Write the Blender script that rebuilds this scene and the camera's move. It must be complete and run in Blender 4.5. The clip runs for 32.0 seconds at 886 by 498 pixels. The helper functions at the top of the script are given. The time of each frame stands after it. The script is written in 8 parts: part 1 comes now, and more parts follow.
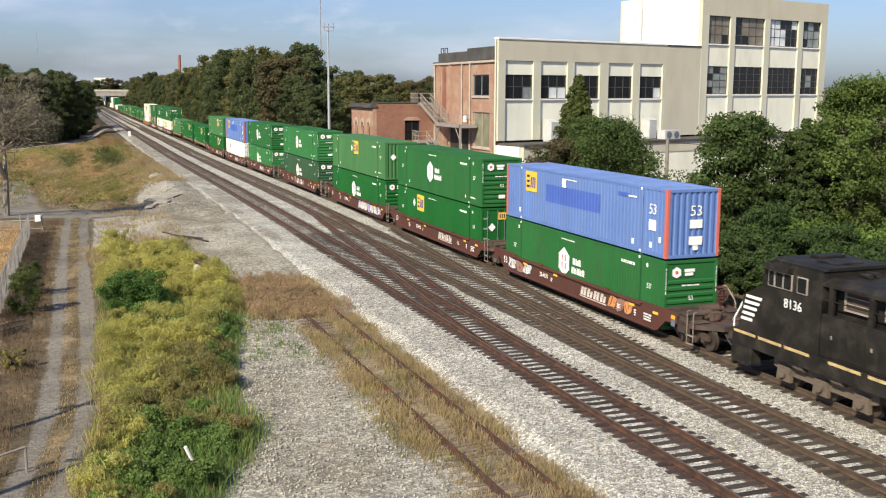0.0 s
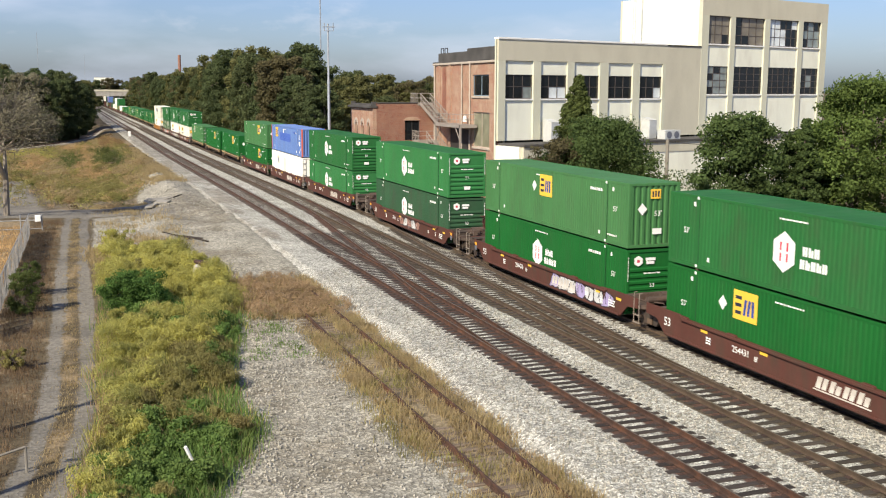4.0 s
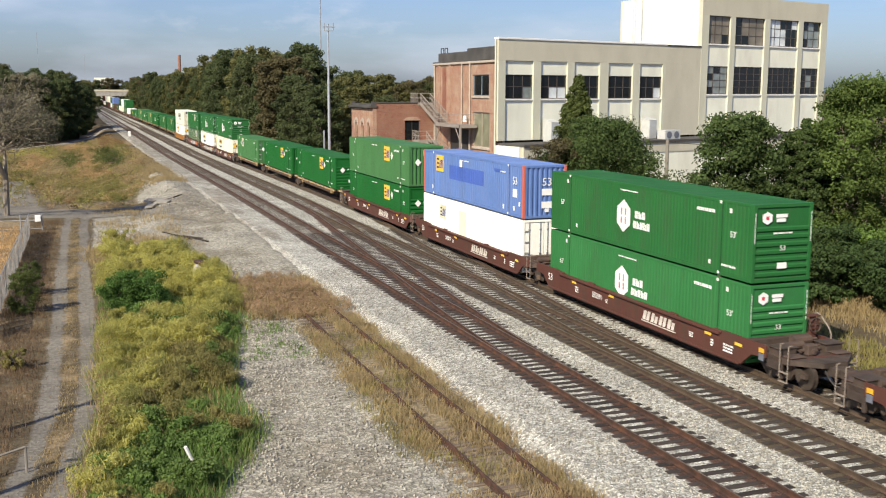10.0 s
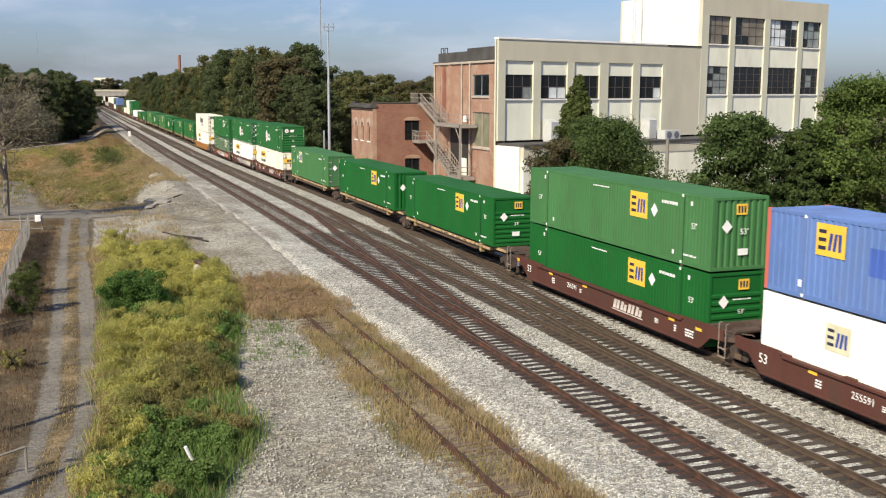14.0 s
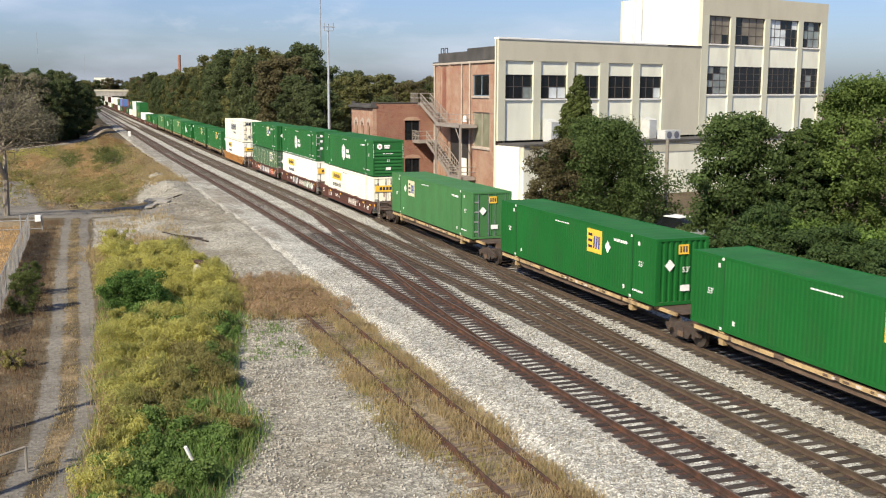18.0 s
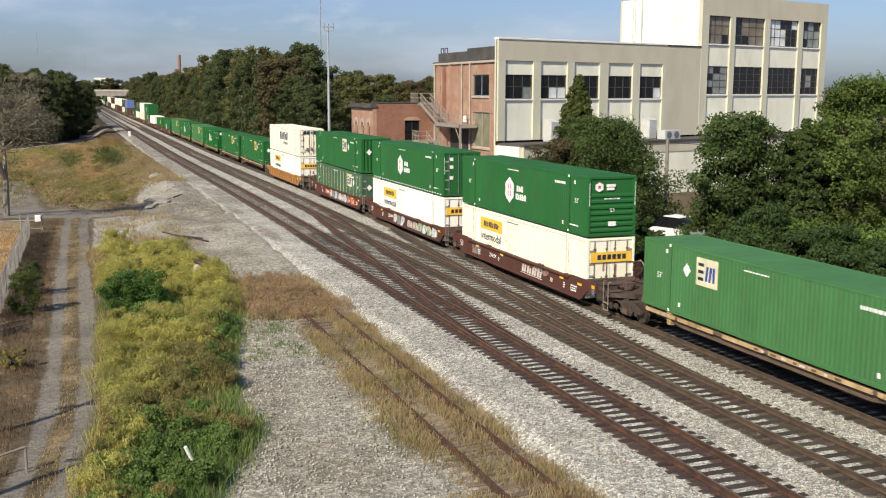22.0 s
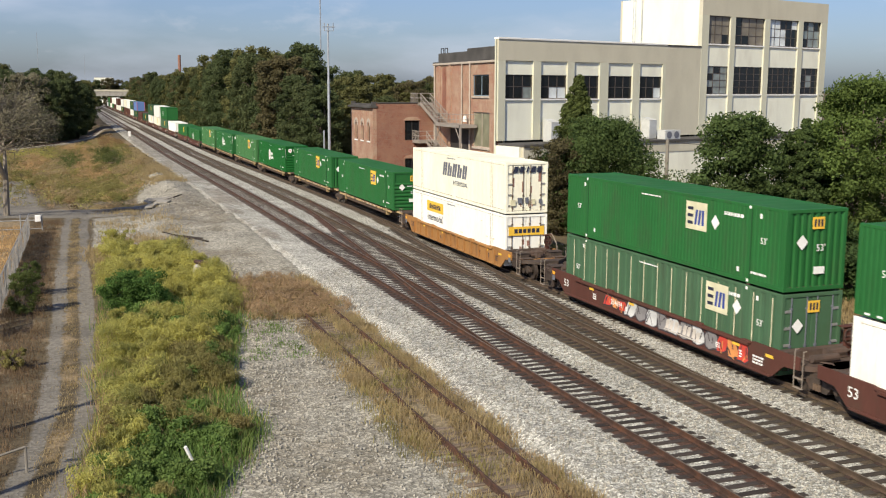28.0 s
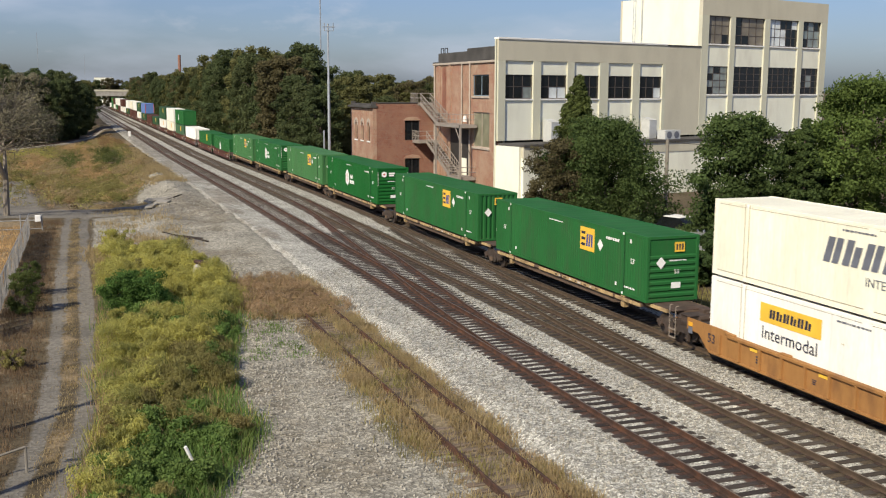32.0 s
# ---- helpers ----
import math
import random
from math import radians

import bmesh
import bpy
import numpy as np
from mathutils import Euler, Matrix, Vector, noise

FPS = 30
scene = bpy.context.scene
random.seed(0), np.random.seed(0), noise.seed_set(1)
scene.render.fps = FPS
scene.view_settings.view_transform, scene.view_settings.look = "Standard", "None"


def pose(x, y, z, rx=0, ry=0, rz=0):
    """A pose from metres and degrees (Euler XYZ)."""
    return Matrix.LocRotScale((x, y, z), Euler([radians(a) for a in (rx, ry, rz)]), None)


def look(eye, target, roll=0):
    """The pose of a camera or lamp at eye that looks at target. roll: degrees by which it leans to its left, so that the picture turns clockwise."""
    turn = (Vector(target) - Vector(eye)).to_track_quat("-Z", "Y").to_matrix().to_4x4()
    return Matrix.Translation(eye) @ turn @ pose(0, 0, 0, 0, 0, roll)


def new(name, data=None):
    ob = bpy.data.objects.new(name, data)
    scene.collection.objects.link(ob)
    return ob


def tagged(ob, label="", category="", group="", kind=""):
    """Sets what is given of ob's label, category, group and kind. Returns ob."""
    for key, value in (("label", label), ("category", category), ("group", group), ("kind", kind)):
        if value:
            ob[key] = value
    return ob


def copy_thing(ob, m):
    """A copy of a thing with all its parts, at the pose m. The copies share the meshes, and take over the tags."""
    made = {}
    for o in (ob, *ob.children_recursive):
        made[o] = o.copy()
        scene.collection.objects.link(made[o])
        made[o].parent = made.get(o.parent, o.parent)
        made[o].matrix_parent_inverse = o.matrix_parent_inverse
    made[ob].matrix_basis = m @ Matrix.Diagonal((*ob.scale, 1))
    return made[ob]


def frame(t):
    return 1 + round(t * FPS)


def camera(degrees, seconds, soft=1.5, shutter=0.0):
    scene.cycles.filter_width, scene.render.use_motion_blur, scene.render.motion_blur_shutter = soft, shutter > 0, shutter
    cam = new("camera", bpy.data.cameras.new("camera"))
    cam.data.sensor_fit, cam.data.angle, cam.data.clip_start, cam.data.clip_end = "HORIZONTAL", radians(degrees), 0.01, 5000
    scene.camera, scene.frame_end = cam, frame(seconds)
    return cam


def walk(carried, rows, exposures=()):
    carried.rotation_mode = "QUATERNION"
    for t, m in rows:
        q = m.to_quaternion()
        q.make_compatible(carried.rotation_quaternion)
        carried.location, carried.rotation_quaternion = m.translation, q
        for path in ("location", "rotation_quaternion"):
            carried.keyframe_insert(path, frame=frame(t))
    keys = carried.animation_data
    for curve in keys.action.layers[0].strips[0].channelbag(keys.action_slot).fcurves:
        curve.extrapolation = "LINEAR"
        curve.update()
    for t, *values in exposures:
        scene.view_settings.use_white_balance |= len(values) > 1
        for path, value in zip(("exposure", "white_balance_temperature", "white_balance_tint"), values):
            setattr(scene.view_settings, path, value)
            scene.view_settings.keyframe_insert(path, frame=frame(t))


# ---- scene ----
# ---- camera: fixed on a bridge over the yard's edge ----
EYE = Vector((0.0, 0.0, 10.18))
YAW, PITCH = radians(20.354), radians(8.919)
AIM = EYE + Vector((math.sin(YAW) * math.cos(PITCH), math.cos(YAW) * math.cos(PITCH), -math.sin(PITCH))) * 50
cam = camera(47.07, 32.0, soft=1.12, shutter=0.25)
BASE = 0.72         # the iris closes a little as white boxes pass
DIMMING = [(0, 0), (6, 0), (7, 0), (9, -0.02), (11, -0.17), (12, -0.32), (13, -0.33), (14, -0.15), (15.5, -0.02), (17, 0), (20, 0), (21, -0.05), (22, -0.2), (23, -0.38), (24, -0.5), (25, -0.5), (26.5, -0.38), (28, -0.25), (29, -0.3), (30, -0.58), (31, -0.74), (32, -0.4)]
walk(cam, [(0, look(EYE, AIM, 0.2)), (32, look(EYE, AIM, 0.2))], [(t, BASE + d) for t, d in DIMMING])

# ---- world, sun, exposure ----
SUN_TO = Vector((-0.80, -0.60, 0.78)).normalized()
world = bpy.data.worlds.new("sky")
scene.world = world
world.use_nodes = True
wn, wl = world.node_tree.nodes, world.node_tree.links
sky = wn.new("ShaderNodeTexSky")
sky.sky_type, sky.sun_disc = "NISHITA", False
sky.sun_elevation = math.asin(SUN_TO.z)
sky.sun_rotation = math.atan2(SUN_TO.x, SUN_TO.y)
sky.air_density, sky.dust_density, sky.ozone_density = 1.0, 1.2, 1.8
wtc, wmap = wn.new("ShaderNodeTexCoord"), wn.new("ShaderNodeMapping")
wmap.inputs["Scale"].default_value = (2.2, 2.2, 8.0)
wmap.inputs["Location"].default_value = (3.1, 1.7, 0.4)
cloud = wn.new("ShaderNodeTexNoise")
cloud.inputs["Scale"].default_value, cloud.inputs["Detail"].default_value = 1.7, 7
cramp = wn.new("ShaderNodeMapRange")
cramp.inputs["From Min"].default_value, cramp.inputs["From Max"].default_value = 0.48, 0.76
cramp.inputs["To Max"].default_value = 0.68
wmix = wn.new("ShaderNodeMix")
wmix.data_type = "RGBA"
wmix.inputs["B"].default_value = (6.6, 7.2, 8.6, 1)
wl.new(wtc.outputs["Generated"], wmap.inputs["Vector"])
wl.new(wmap.outputs["Vector"], cloud.inputs["Vector"])
wl.new(cloud.outputs["Fac"], cramp.inputs["Value"])
wl.new(cramp.outputs["Result"], wmix.inputs["Factor"])
tint = wn.new("ShaderNodeVectorMath")
tint.operation = "MULTIPLY"
tint.inputs[1].default_value = (0.76, 0.85, 1.15)
wl.new(sky.outputs["Color"], tint.inputs[0])
wl.new(tint.outputs["Vector"], wmix.inputs["A"])
pmap, puff, pramp, pmix = wn.new("ShaderNodeMapping"), wn.new("ShaderNodeTexNoise"), wn.new("ShaderNodeMapRange"), wn.new("ShaderNodeMix")
pmap.inputs["Scale"].default_value, pmap.inputs["Location"].default_value = (6.0, 6.0, 15.0), (1.3, 4.2, 0.7)
puff.inputs["Scale"].default_value, puff.inputs["Detail"].default_value, puff.inputs["Roughness"].default_value = 1.6, 8, 0.6
pramp.inputs["From Min"].default_value, pramp.inputs["From Max"].default_value, pramp.inputs["To Max"].default_value = 0.58, 0.80, 0.36
pmix.data_type = "RGBA"
pmix.inputs["B"].default_value = (8.8, 8.5, 9.0, 1)
wl.new(wtc.outputs["Generated"], pmap.inputs["Vector"])
wl.new(pmap.outputs["Vector"], puff.inputs["Vector"])
wl.new(puff.outputs["Fac"], pramp.inputs["Value"])
wl.new(pramp.outputs["Result"], pmix.inputs["Factor"])
wl.new(wmix.outputs["Result"], pmix.inputs["A"])
wl.new(pmix.outputs["Result"], wn["Background"].inputs["Color"])
wn["Background"].inputs["Strength"].default_value = 0.071
sun = new("sun", bpy.data.lights.new("sun", "SUN"))
sun.data.energy, sun.data.angle, sun.data.color = 4.3, radians(0.6), (1.0, 0.90, 0.71)
sun.matrix_world = look(SUN_TO * 100, (0, 0, 0))


# ---- materials ----
def mat(name, col, rough=0.6, metal=0.0, var=0.18, scale=1.5, bump=0.0, bscale=30.0, fine=0.12,
        island=0.0, obj=0.0, dirt=None, dirt_amt=0.0, dirt_scale=0.7, stretch=(1, 1, 1), spec=0.4, trans=0.0):
    m = bpy.data.materials.new(name)
    m.use_nodes = True
    n, l = m.node_tree.nodes, m.node_tree.links
    b = n["Principled BSDF"]
    b.inputs["Roughness"].default_value, b.inputs["Metallic"].default_value = rough, metal
    b.inputs["Specular IOR Level"].default_value = spec
    tc, mp = n.new("ShaderNodeTexCoord"), n.new("ShaderNodeMapping")
    mp.inputs["Scale"].default_value = stretch
    l.new(tc.outputs["Object"], mp.inputs["Vector"])
    big, small = n.new("ShaderNodeTexNoise"), n.new("ShaderNodeTexNoise")
    for t, s, d in ((big, scale, 5), (small, bscale, 3)):
        t.inputs["Scale"].default_value, t.inputs["Detail"].default_value = s, d
        l.new(mp.outputs["Vector"], t.inputs["Vector"])
    add = n.new("ShaderNodeMath")
    add.operation = "MULTIPLY_ADD"
    r1 = n.new("ShaderNodeMapRange")
    r1.inputs["From Min"].default_value, r1.inputs["From Max"].default_value = 0.3, 0.7
    r1.inputs["To Min"].default_value, r1.inputs["To Max"].default_value = 1 - var, 1 + var
    l.new(big.outputs["Fac"], r1.inputs["Value"])
    r2 = n.new("ShaderNodeMapRange")
    r2.inputs["From Min"].default_value, r2.inputs["From Max"].default_value = 0.3, 0.7
    r2.inputs["To Min"].default_value, r2.inputs["To Max"].default_value = 1 - fine, 1 + fine
    l.new(small.outputs["Fac"], r2.inputs["Value"])
    mul = n.new("ShaderNodeMath")
    mul.operation = "MULTIPLY"
    l.new(r1.outputs["Result"], mul.inputs[0])
    l.new(r2.outputs["Result"], mul.inputs[1])
    value = mul.outputs[0]
    for amount, node, sock in ((island, "ShaderNodeNewGeometry", "Random Per Island"), (obj, "ShaderNodeObjectInfo", "Random")):
        if amount:
            g, r, k = n.new(node), n.new("ShaderNodeMapRange"), n.new("ShaderNodeMath")
            r.inputs["To Min"].default_value, r.inputs["To Max"].default_value = 1 - amount, 1 + amount
            k.operation = "MULTIPLY"
            l.new(g.outputs[sock], r.inputs["Value"])
            l.new(r.outputs["Result"], k.inputs[0])
            l.new(value, k.inputs[1])
            value = k.outputs[0]
    vec = n.new("ShaderNodeVectorMath")
    vec.operation = "SCALE"
    vec.inputs[0].default_value = col[:3]
    l.new(value, vec.inputs["Scale"])
    out = vec.outputs["Vector"]
    if dirt:
        dn, dr, dm = n.new("ShaderNodeTexNoise"), n.new("ShaderNodeMapRange"), n.new("ShaderNodeMix")
        dn.inputs["Scale"].default_value, dn.inputs["Detail"].default_value = dirt_scale, 8
        dn.inputs["Roughness"].default_value = 0.65
        l.new(mp.outputs["Vector"], dn.inputs["Vector"])
        dr.inputs["From Min"].default_value, dr.inputs["From Max"].default_value = 0.48, 0.70
        dr.inputs["To Max"].default_value = dirt_amt
        l.new(dn.outputs["Fac"], dr.inputs["Value"])
        dm.data_type = "RGBA"
        dm.inputs["B"].default_value = (*dirt, 1)
        l.new(dr.outputs["Result"], dm.inputs["Factor"])
        l.new(out, dm.inputs["A"])
        out = dm.outputs["Result"]
    l.new(out, b.inputs["Base Color"])
    if bump:
        bp = n.new("ShaderNodeBump")
        bp.inputs["Strength"].default_value, bp.inputs["Distance"].default_value = 1.0, bump
        l.new(small.outputs["Fac"], bp.inputs["Height"])
        l.new(bp.outputs["Normal"], b.inputs["Normal"])
    if trans:
        ts, mx = n.new("ShaderNodeBsdfTranslucent"), n.new("ShaderNodeMixShader")
        mx.inputs["Fac"].default_value = trans
        l.new(out, ts.inputs["Color"])
        l.new(b.outputs["BSDF"], mx.inputs[1])
        l.new(ts.outputs["BSDF"], mx.inputs[2])
        l.new(mx.outputs["Shader"], n["Material Output"].inputs["Surface"])
    return m


RUST = (0.10, 0.045, 0.025)
GRIME = (0.06, 0.05, 0.04)


def paint(name, col, rough=0.45, amt=0.35, dirt=GRIME, ds=1.1):
    return mat(name, col, rough, 0, 0.10, 0.5, 0.0, 9, 0.05, dirt=dirt, dirt_amt=amt, dirt_scale=ds, stretch=(1, 1, 0.35), spec=0.12)


M = {}
M["green"] = paint("container_green", (0.023, 0.122, 0.034), 0.55, 0.30)
M["green_fresh"] = paint("container_fresh_green", (0.034, 0.162, 0.050), 0.55, 0.2)
M["amber"] = mat("amber_reflector", (0.72, 0.36, 0.03), 0.5, fine=0.04)
M["green_light"] = paint("container_light_green", (0.058, 0.168, 0.060), 0.62, 0.22)
M["green_dark"] = paint("container_dull_green", (0.034, 0.088, 0.044), 0.65, 0.5)
M["green_pale"] = paint("container_pale_green", (0.062, 0.128, 0.070), 0.65, 0.35)
M["green_deep"] = paint("container_bright_green", (0.0115, 0.106, 0.022), 0.55, 0.14)
M["roof_green"] = mat("dull_green_roof", (0.026, 0.118, 0.038), 0.7, 0, 0.15, 0.6, dirt=(0.05, 0.12, 0.055), dirt_amt=0.5, spec=0.05)
M["blue"] = paint("container_blue", (0.111, 0.190, 0.424), 0.6, 0.25, (0.16, 0.19, 0.26))
M["roof_blue"] = paint("lighter_blue_roof", (0.157, 0.248, 0.518), 0.6, 0.35)
M["blue_patch"] = paint("overpainted_blue_patch", (0.064, 0.122, 0.41), 0.55, 0.12)
M["white"] = paint("container_white", (0.87, 0.86, 0.79), 0.5, 0.06, (0.45, 0.36, 0.22))
M["cream"] = paint("container_cream_white", (0.86, 0.835, 0.675), 0.5, 0.10, (0.42, 0.30, 0.16))
M["coral"] = paint("coral_red_paint", (0.52, 0.135, 0.10), 0.6, 0.25)
M["mark"] = mat("white_marking", (0.80, 0.80, 0.77), 0.6, fine=0.04, var=0.06)
M["yellow"] = mat("yellow_plate", (0.80, 0.49, 0.055), 0.55, fine=0.05, var=0.1)
M["pale_plate"] = mat("faded_plate", (0.62, 0.585, 0.40), 0.6, fine=0.05)
M["stain"] = mat("pale_yellow_stain", (0.80, 0.76, 0.56), 0.6, fine=0.05, var=0.1)
M["navy"] = mat("dark_print", (0.022, 0.026, 0.05), 0.6, fine=0.04)
M["print_blue"] = mat("blue_print", (0.03, 0.06, 0.26), 0.6, fine=0.04)
M["red_print"] = mat("red_print", (0.55, 0.05, 0.08), 0.6, fine=0.04)
M["green_seam"] = mat("dark_green_seam", (0.012, 0.055, 0.020), 0.7)
M["blue_seam"] = mat("pale_blue_seam", (0.22, 0.28, 0.42), 0.7)
M["seam"] = mat("grimy_seam", (0.34, 0.29, 0.20), 0.8, var=0.3)
M["grey_print"] = mat("grey_print", (0.13, 0.14, 0.17), 0.6, fine=0.04)
M["steel"] = mat("galvanised_steel", (0.42, 0.42, 0.40), 0.5, 0.6, 0.2, 2, dirt=RUST, dirt_amt=0.5)
M["maroon"] = paint("maroon_car_paint", (0.096, 0.040, 0.031), 0.65, 0.75, (0.068, 0.046, 0.034), 1.3)
M["orange_car"] = paint("orange_yellow_car_paint", (0.335, 0.170, 0.060), 0.65, 0.75, (0.17, 0.085, 0.040), 1.3)
M["deck"] = mat("weathered_deck", (0.082, 0.057, 0.045), 0.8, 0, 0.3, 2, 0.004, 40, dirt=RUST, dirt_amt=0.5)
M["dark_deck"] = mat("dark_greasy_deck", (0.060, 0.044, 0.035), 0.8, 0, 0.35, 2, 0.004, 40, dirt=RUST, dirt_amt=0.4)
M["spine_edge"] = mat("worn_yellow_edge", (0.44, 0.31, 0.15), 0.75, 0, 0.3, 2, dirt=(0.13, 0.085, 0.055), dirt_amt=0.95, dirt_scale=1.6)
M["spine_brown"] = mat("brown_grimy_beam", (0.120, 0.080, 0.054), 0.75, 0, 0.3, 2, dirt=(0.06, 0.045, 0.035), dirt_amt=0.6, dirt_scale=1.8)
M["truck"] = mat("grimy_truck_iron", (0.062, 0.047, 0.037), 0.75, 0.1, 0.35, 4, 0.006, 30, dirt=RUST, dirt_amt=0.4, dirt_scale=3)
M["loco_truck"] = mat("dusty_brown_truck_iron", (0.125, 0.097, 0.072), 0.8, 0, 0.35, 3, 0.006, 30, dirt=(0.05, 0.04, 0.032), dirt_amt=0.6, dirt_scale=3)
M["wheel"] = mat("wheel_steel", (0.075, 0.058, 0.047), 0.55, 0.4, 0.3, 5)
M["black"] = mat("black_engine_paint", (0.017, 0.0155, 0.0135), 0.55, 0, 0.3, 1.2, dirt=(0.06, 0.052, 0.042), dirt_amt=0.6, dirt_scale=1.3, spec=0.15)
M["gold"] = mat("worn_gold_stripe", (0.52, 0.38, 0.17), 0.6, 0, 0.2, 2, dirt=(0.12, 0.1, 0.07), dirt_amt=0.5, dirt_scale=3)
M["glass"] = mat("dark_window_glass", (0.010, 0.012, 0.014), 0.10, 0, 0.3, 0.8, spec=0.45)
# glass_pale and pane_bright carry the sky's reflection as base colour.
M["glass_pale"] = mat("painted_reflection_glass", (0.22, 0.25, 0.24), 0.08, 0, 0.3, 0.8, spec=0.9)
M["blind"] = mat("drawn_beige_blind", (0.21, 0.185, 0.145), 0.4, 0, 0.25, 0.9)
M["pane_bright"] = mat("painted_sky_glass", (0.70, 0.74, 0.74), 0.2, 0, 0.15, 0.9)
M["frame_grey"] = mat("grey_window_frame", (0.085, 0.070, 0.062), 0.6)
M["frame_dark"] = mat("dark_window_frame", (0.035, 0.032, 0.03), 0.6)
M["bare_bark"] = mat("pale_grey_bark", (0.22, 0.188, 0.150), 0.9, 0, 0.3, 3, 0.01, 14, stretch=(1, 1, 0.3))
M["frame_blue"] = mat("blue_grey_window_frame", (0.18, 0.24, 0.28), 0.6)
M["rail"] = mat("rusty_rail", (0.082, 0.047, 0.034), 0.7, 0.3, 0.3, 3, dirt=(0.19, 0.080, 0.038), dirt_amt=0.6, dirt_scale=1.5)
M["railhead"] = mat("worn_rail_head", (0.19, 0.155, 0.125), 0.5, 0.5, 0.25, 2, dirt=RUST, dirt_amt=0.5)
M["tie"] = mat("dark_timber_tie", (0.038, 0.029, 0.025), 0.85, 0, 0.3, 2, 0.01, 14, 0.25, obj=0.35, stretch=(1, 4, 4))
M["tie_far"] = mat("pale_far_tie", (0.092, 0.075, 0.062), 0.88, 0, 0.3, 2, 0, 14, 0.25, island=0.3)
M["tie_brown"] = mat("brown_timber_tie", (0.046, 0.036, 0.029), 0.85, 0, 0.3, 2, 0.01, 14, 0.25, obj=0.35, stretch=(1, 4, 4))
M["rail_brown"] = mat("brown_rail", (0.098, 0.070, 0.047), 0.7, 0.25, 0.3, 3, dirt=(0.10, 0.06, 0.04), dirt_amt=0.5, dirt_scale=1.5)
M["tie_plate"] = mat("rusty_tie_plate", (0.058, 0.036, 0.028), 0.8, 0.1, 0.3, 3)
M["tie_old"] = mat("grey_rotten_tie", (0.15, 0.115, 0.085), 0.9, 0, 0.3, 2, 0.012, 14, 0.3, obj=0.25, stretch=(1, 4, 4))
M["stone"] = mat("ballast_stone", (0.285, 0.268, 0.230), 0.85, 0, 0.15, 3, island=0.4)
M["tan"] = mat("tan_rendered_wall", (0.56, 0.525, 0.410), 0.85, 0, 0.06, 0.4, 0.002, 25, 0.05, dirt=(0.32, 0.28, 0.22), dirt_amt=0.22, dirt_scale=0.35, stretch=(1, 1, 0.4))
M["pilaster"] = mat("pale_grey_green_render", (0.58, 0.57, 0.445), 0.85, 0, 0.06, 0.5, 0.002, 25, 0.05, dirt=(0.30, 0.27, 0.22), dirt_amt=0.3, dirt_scale=0.4, stretch=(1, 1, 0.4))
M["white_wall"] = mat("white_painted_wall", (0.83, 0.825, 0.69), 0.8, 0, 0.05, 0.5, 0.002, 25, 0.04, dirt=(0.45, 0.41, 0.34), dirt_amt=0.3, dirt_scale=0.4, stretch=(1, 1, 0.4))
M["white_trim"] = mat("white_coping", (0.78, 0.77, 0.74), 0.6, var=0.05)
M["roof"] = mat("dark_felt_roof", (0.07, 0.066, 0.062), 0.9, 0, 0.3, 0.6)
M["ac"] = mat("pale_sheet_metal", (0.55, 0.56, 0.55), 0.5, 0.2, 0.08, 2)
M["iron"] = mat("grey_painted_iron", (0.33, 0.295, 0.26), 0.7, 0.2, 0.2, 2, dirt=RUST, dirt_amt=0.5, dirt_scale=2)
M["pole"] = mat("grey_pole_timber", (0.22, 0.20, 0.17), 0.85, 0, 0.2, 1, 0.004, 20, stretch=(1, 1, 0.2))
M["mast"] = mat("galvanised_mast", (0.40, 0.43, 0.46), 0.5, 0.5, 0.1, 1)
M["bark"] = mat("grey_bark", (0.12, 0.095, 0.075), 0.9, 0, 0.3, 3, 0.02, 14, stretch=(1, 1, 0.3))
M["concrete"] = mat("old_concrete", (0.36, 0.34, 0.31), 0.9, 0, 0.2, 1.2, 0.006, 25, dirt=(0.18, 0.16, 0.13), dirt_amt=0.5)
M["fence"] = mat("grey_fence_wire", (0.34, 0.34, 0.33), 0.6, 0.5, 0.15, 2)
M["fence_slat"] = mat("weathered_grey_slat", (0.36, 0.35, 0.33), 0.8, 0, 0.2, 1.5, obj=0.2)


def leafy(name, col, isl=0.38, tr=0.38, var=0.35, sc=0.25, other=None, amount=0.0, spread=0.6):
    return mat(name, col, 0.75, 0, var, sc, island=isl, trans=tr, fine=0.05, spec=0.08, dirt=other, dirt_amt=amount, dirt_scale=spread)


M["leaf"] = leafy("tree_leaves", (0.138, 0.194, 0.054), 0.25, 0.48)
M["ivy"] = leafy("bright_ivy_leaves", (0.150, 0.225, 0.058), 0.25, 0.5)
M["leaf_dark"] = leafy("dark_tree_leaves", (0.094, 0.136, 0.046), 0.22, 0.48)
M["leaf_brown"] = leafy("browning_leaves", (0.135, 0.118, 0.060), 0.2, 0.45)
M["leaf_olive"] = leafy("olive_tree_leaves", (0.115, 0.142, 0.046), 0.22, 0.45)
M["leaf_deep"] = leafy("deep_green_leaves", (0.072, 0.112, 0.040), 0.25, 0.45)
M["leaf_grey"] = leafy("grey_olive_leaves", (0.20, 0.185, 0.125))
M["rust_weed"] = leafy("rust_brown_weeds", (0.29, 0.195, 0.10), 0.15, 0.4)
M["leaf_far"] = leafy("far_tree_leaves", (0.105, 0.125, 0.055), 0.22, 0.4, 0.28, 0.12)
M["leaf_far_b"] = leafy("far_tree_leaves_autumn", (0.165, 0.165, 0.066), 0.22, 0.4, 0.28, 0.12)
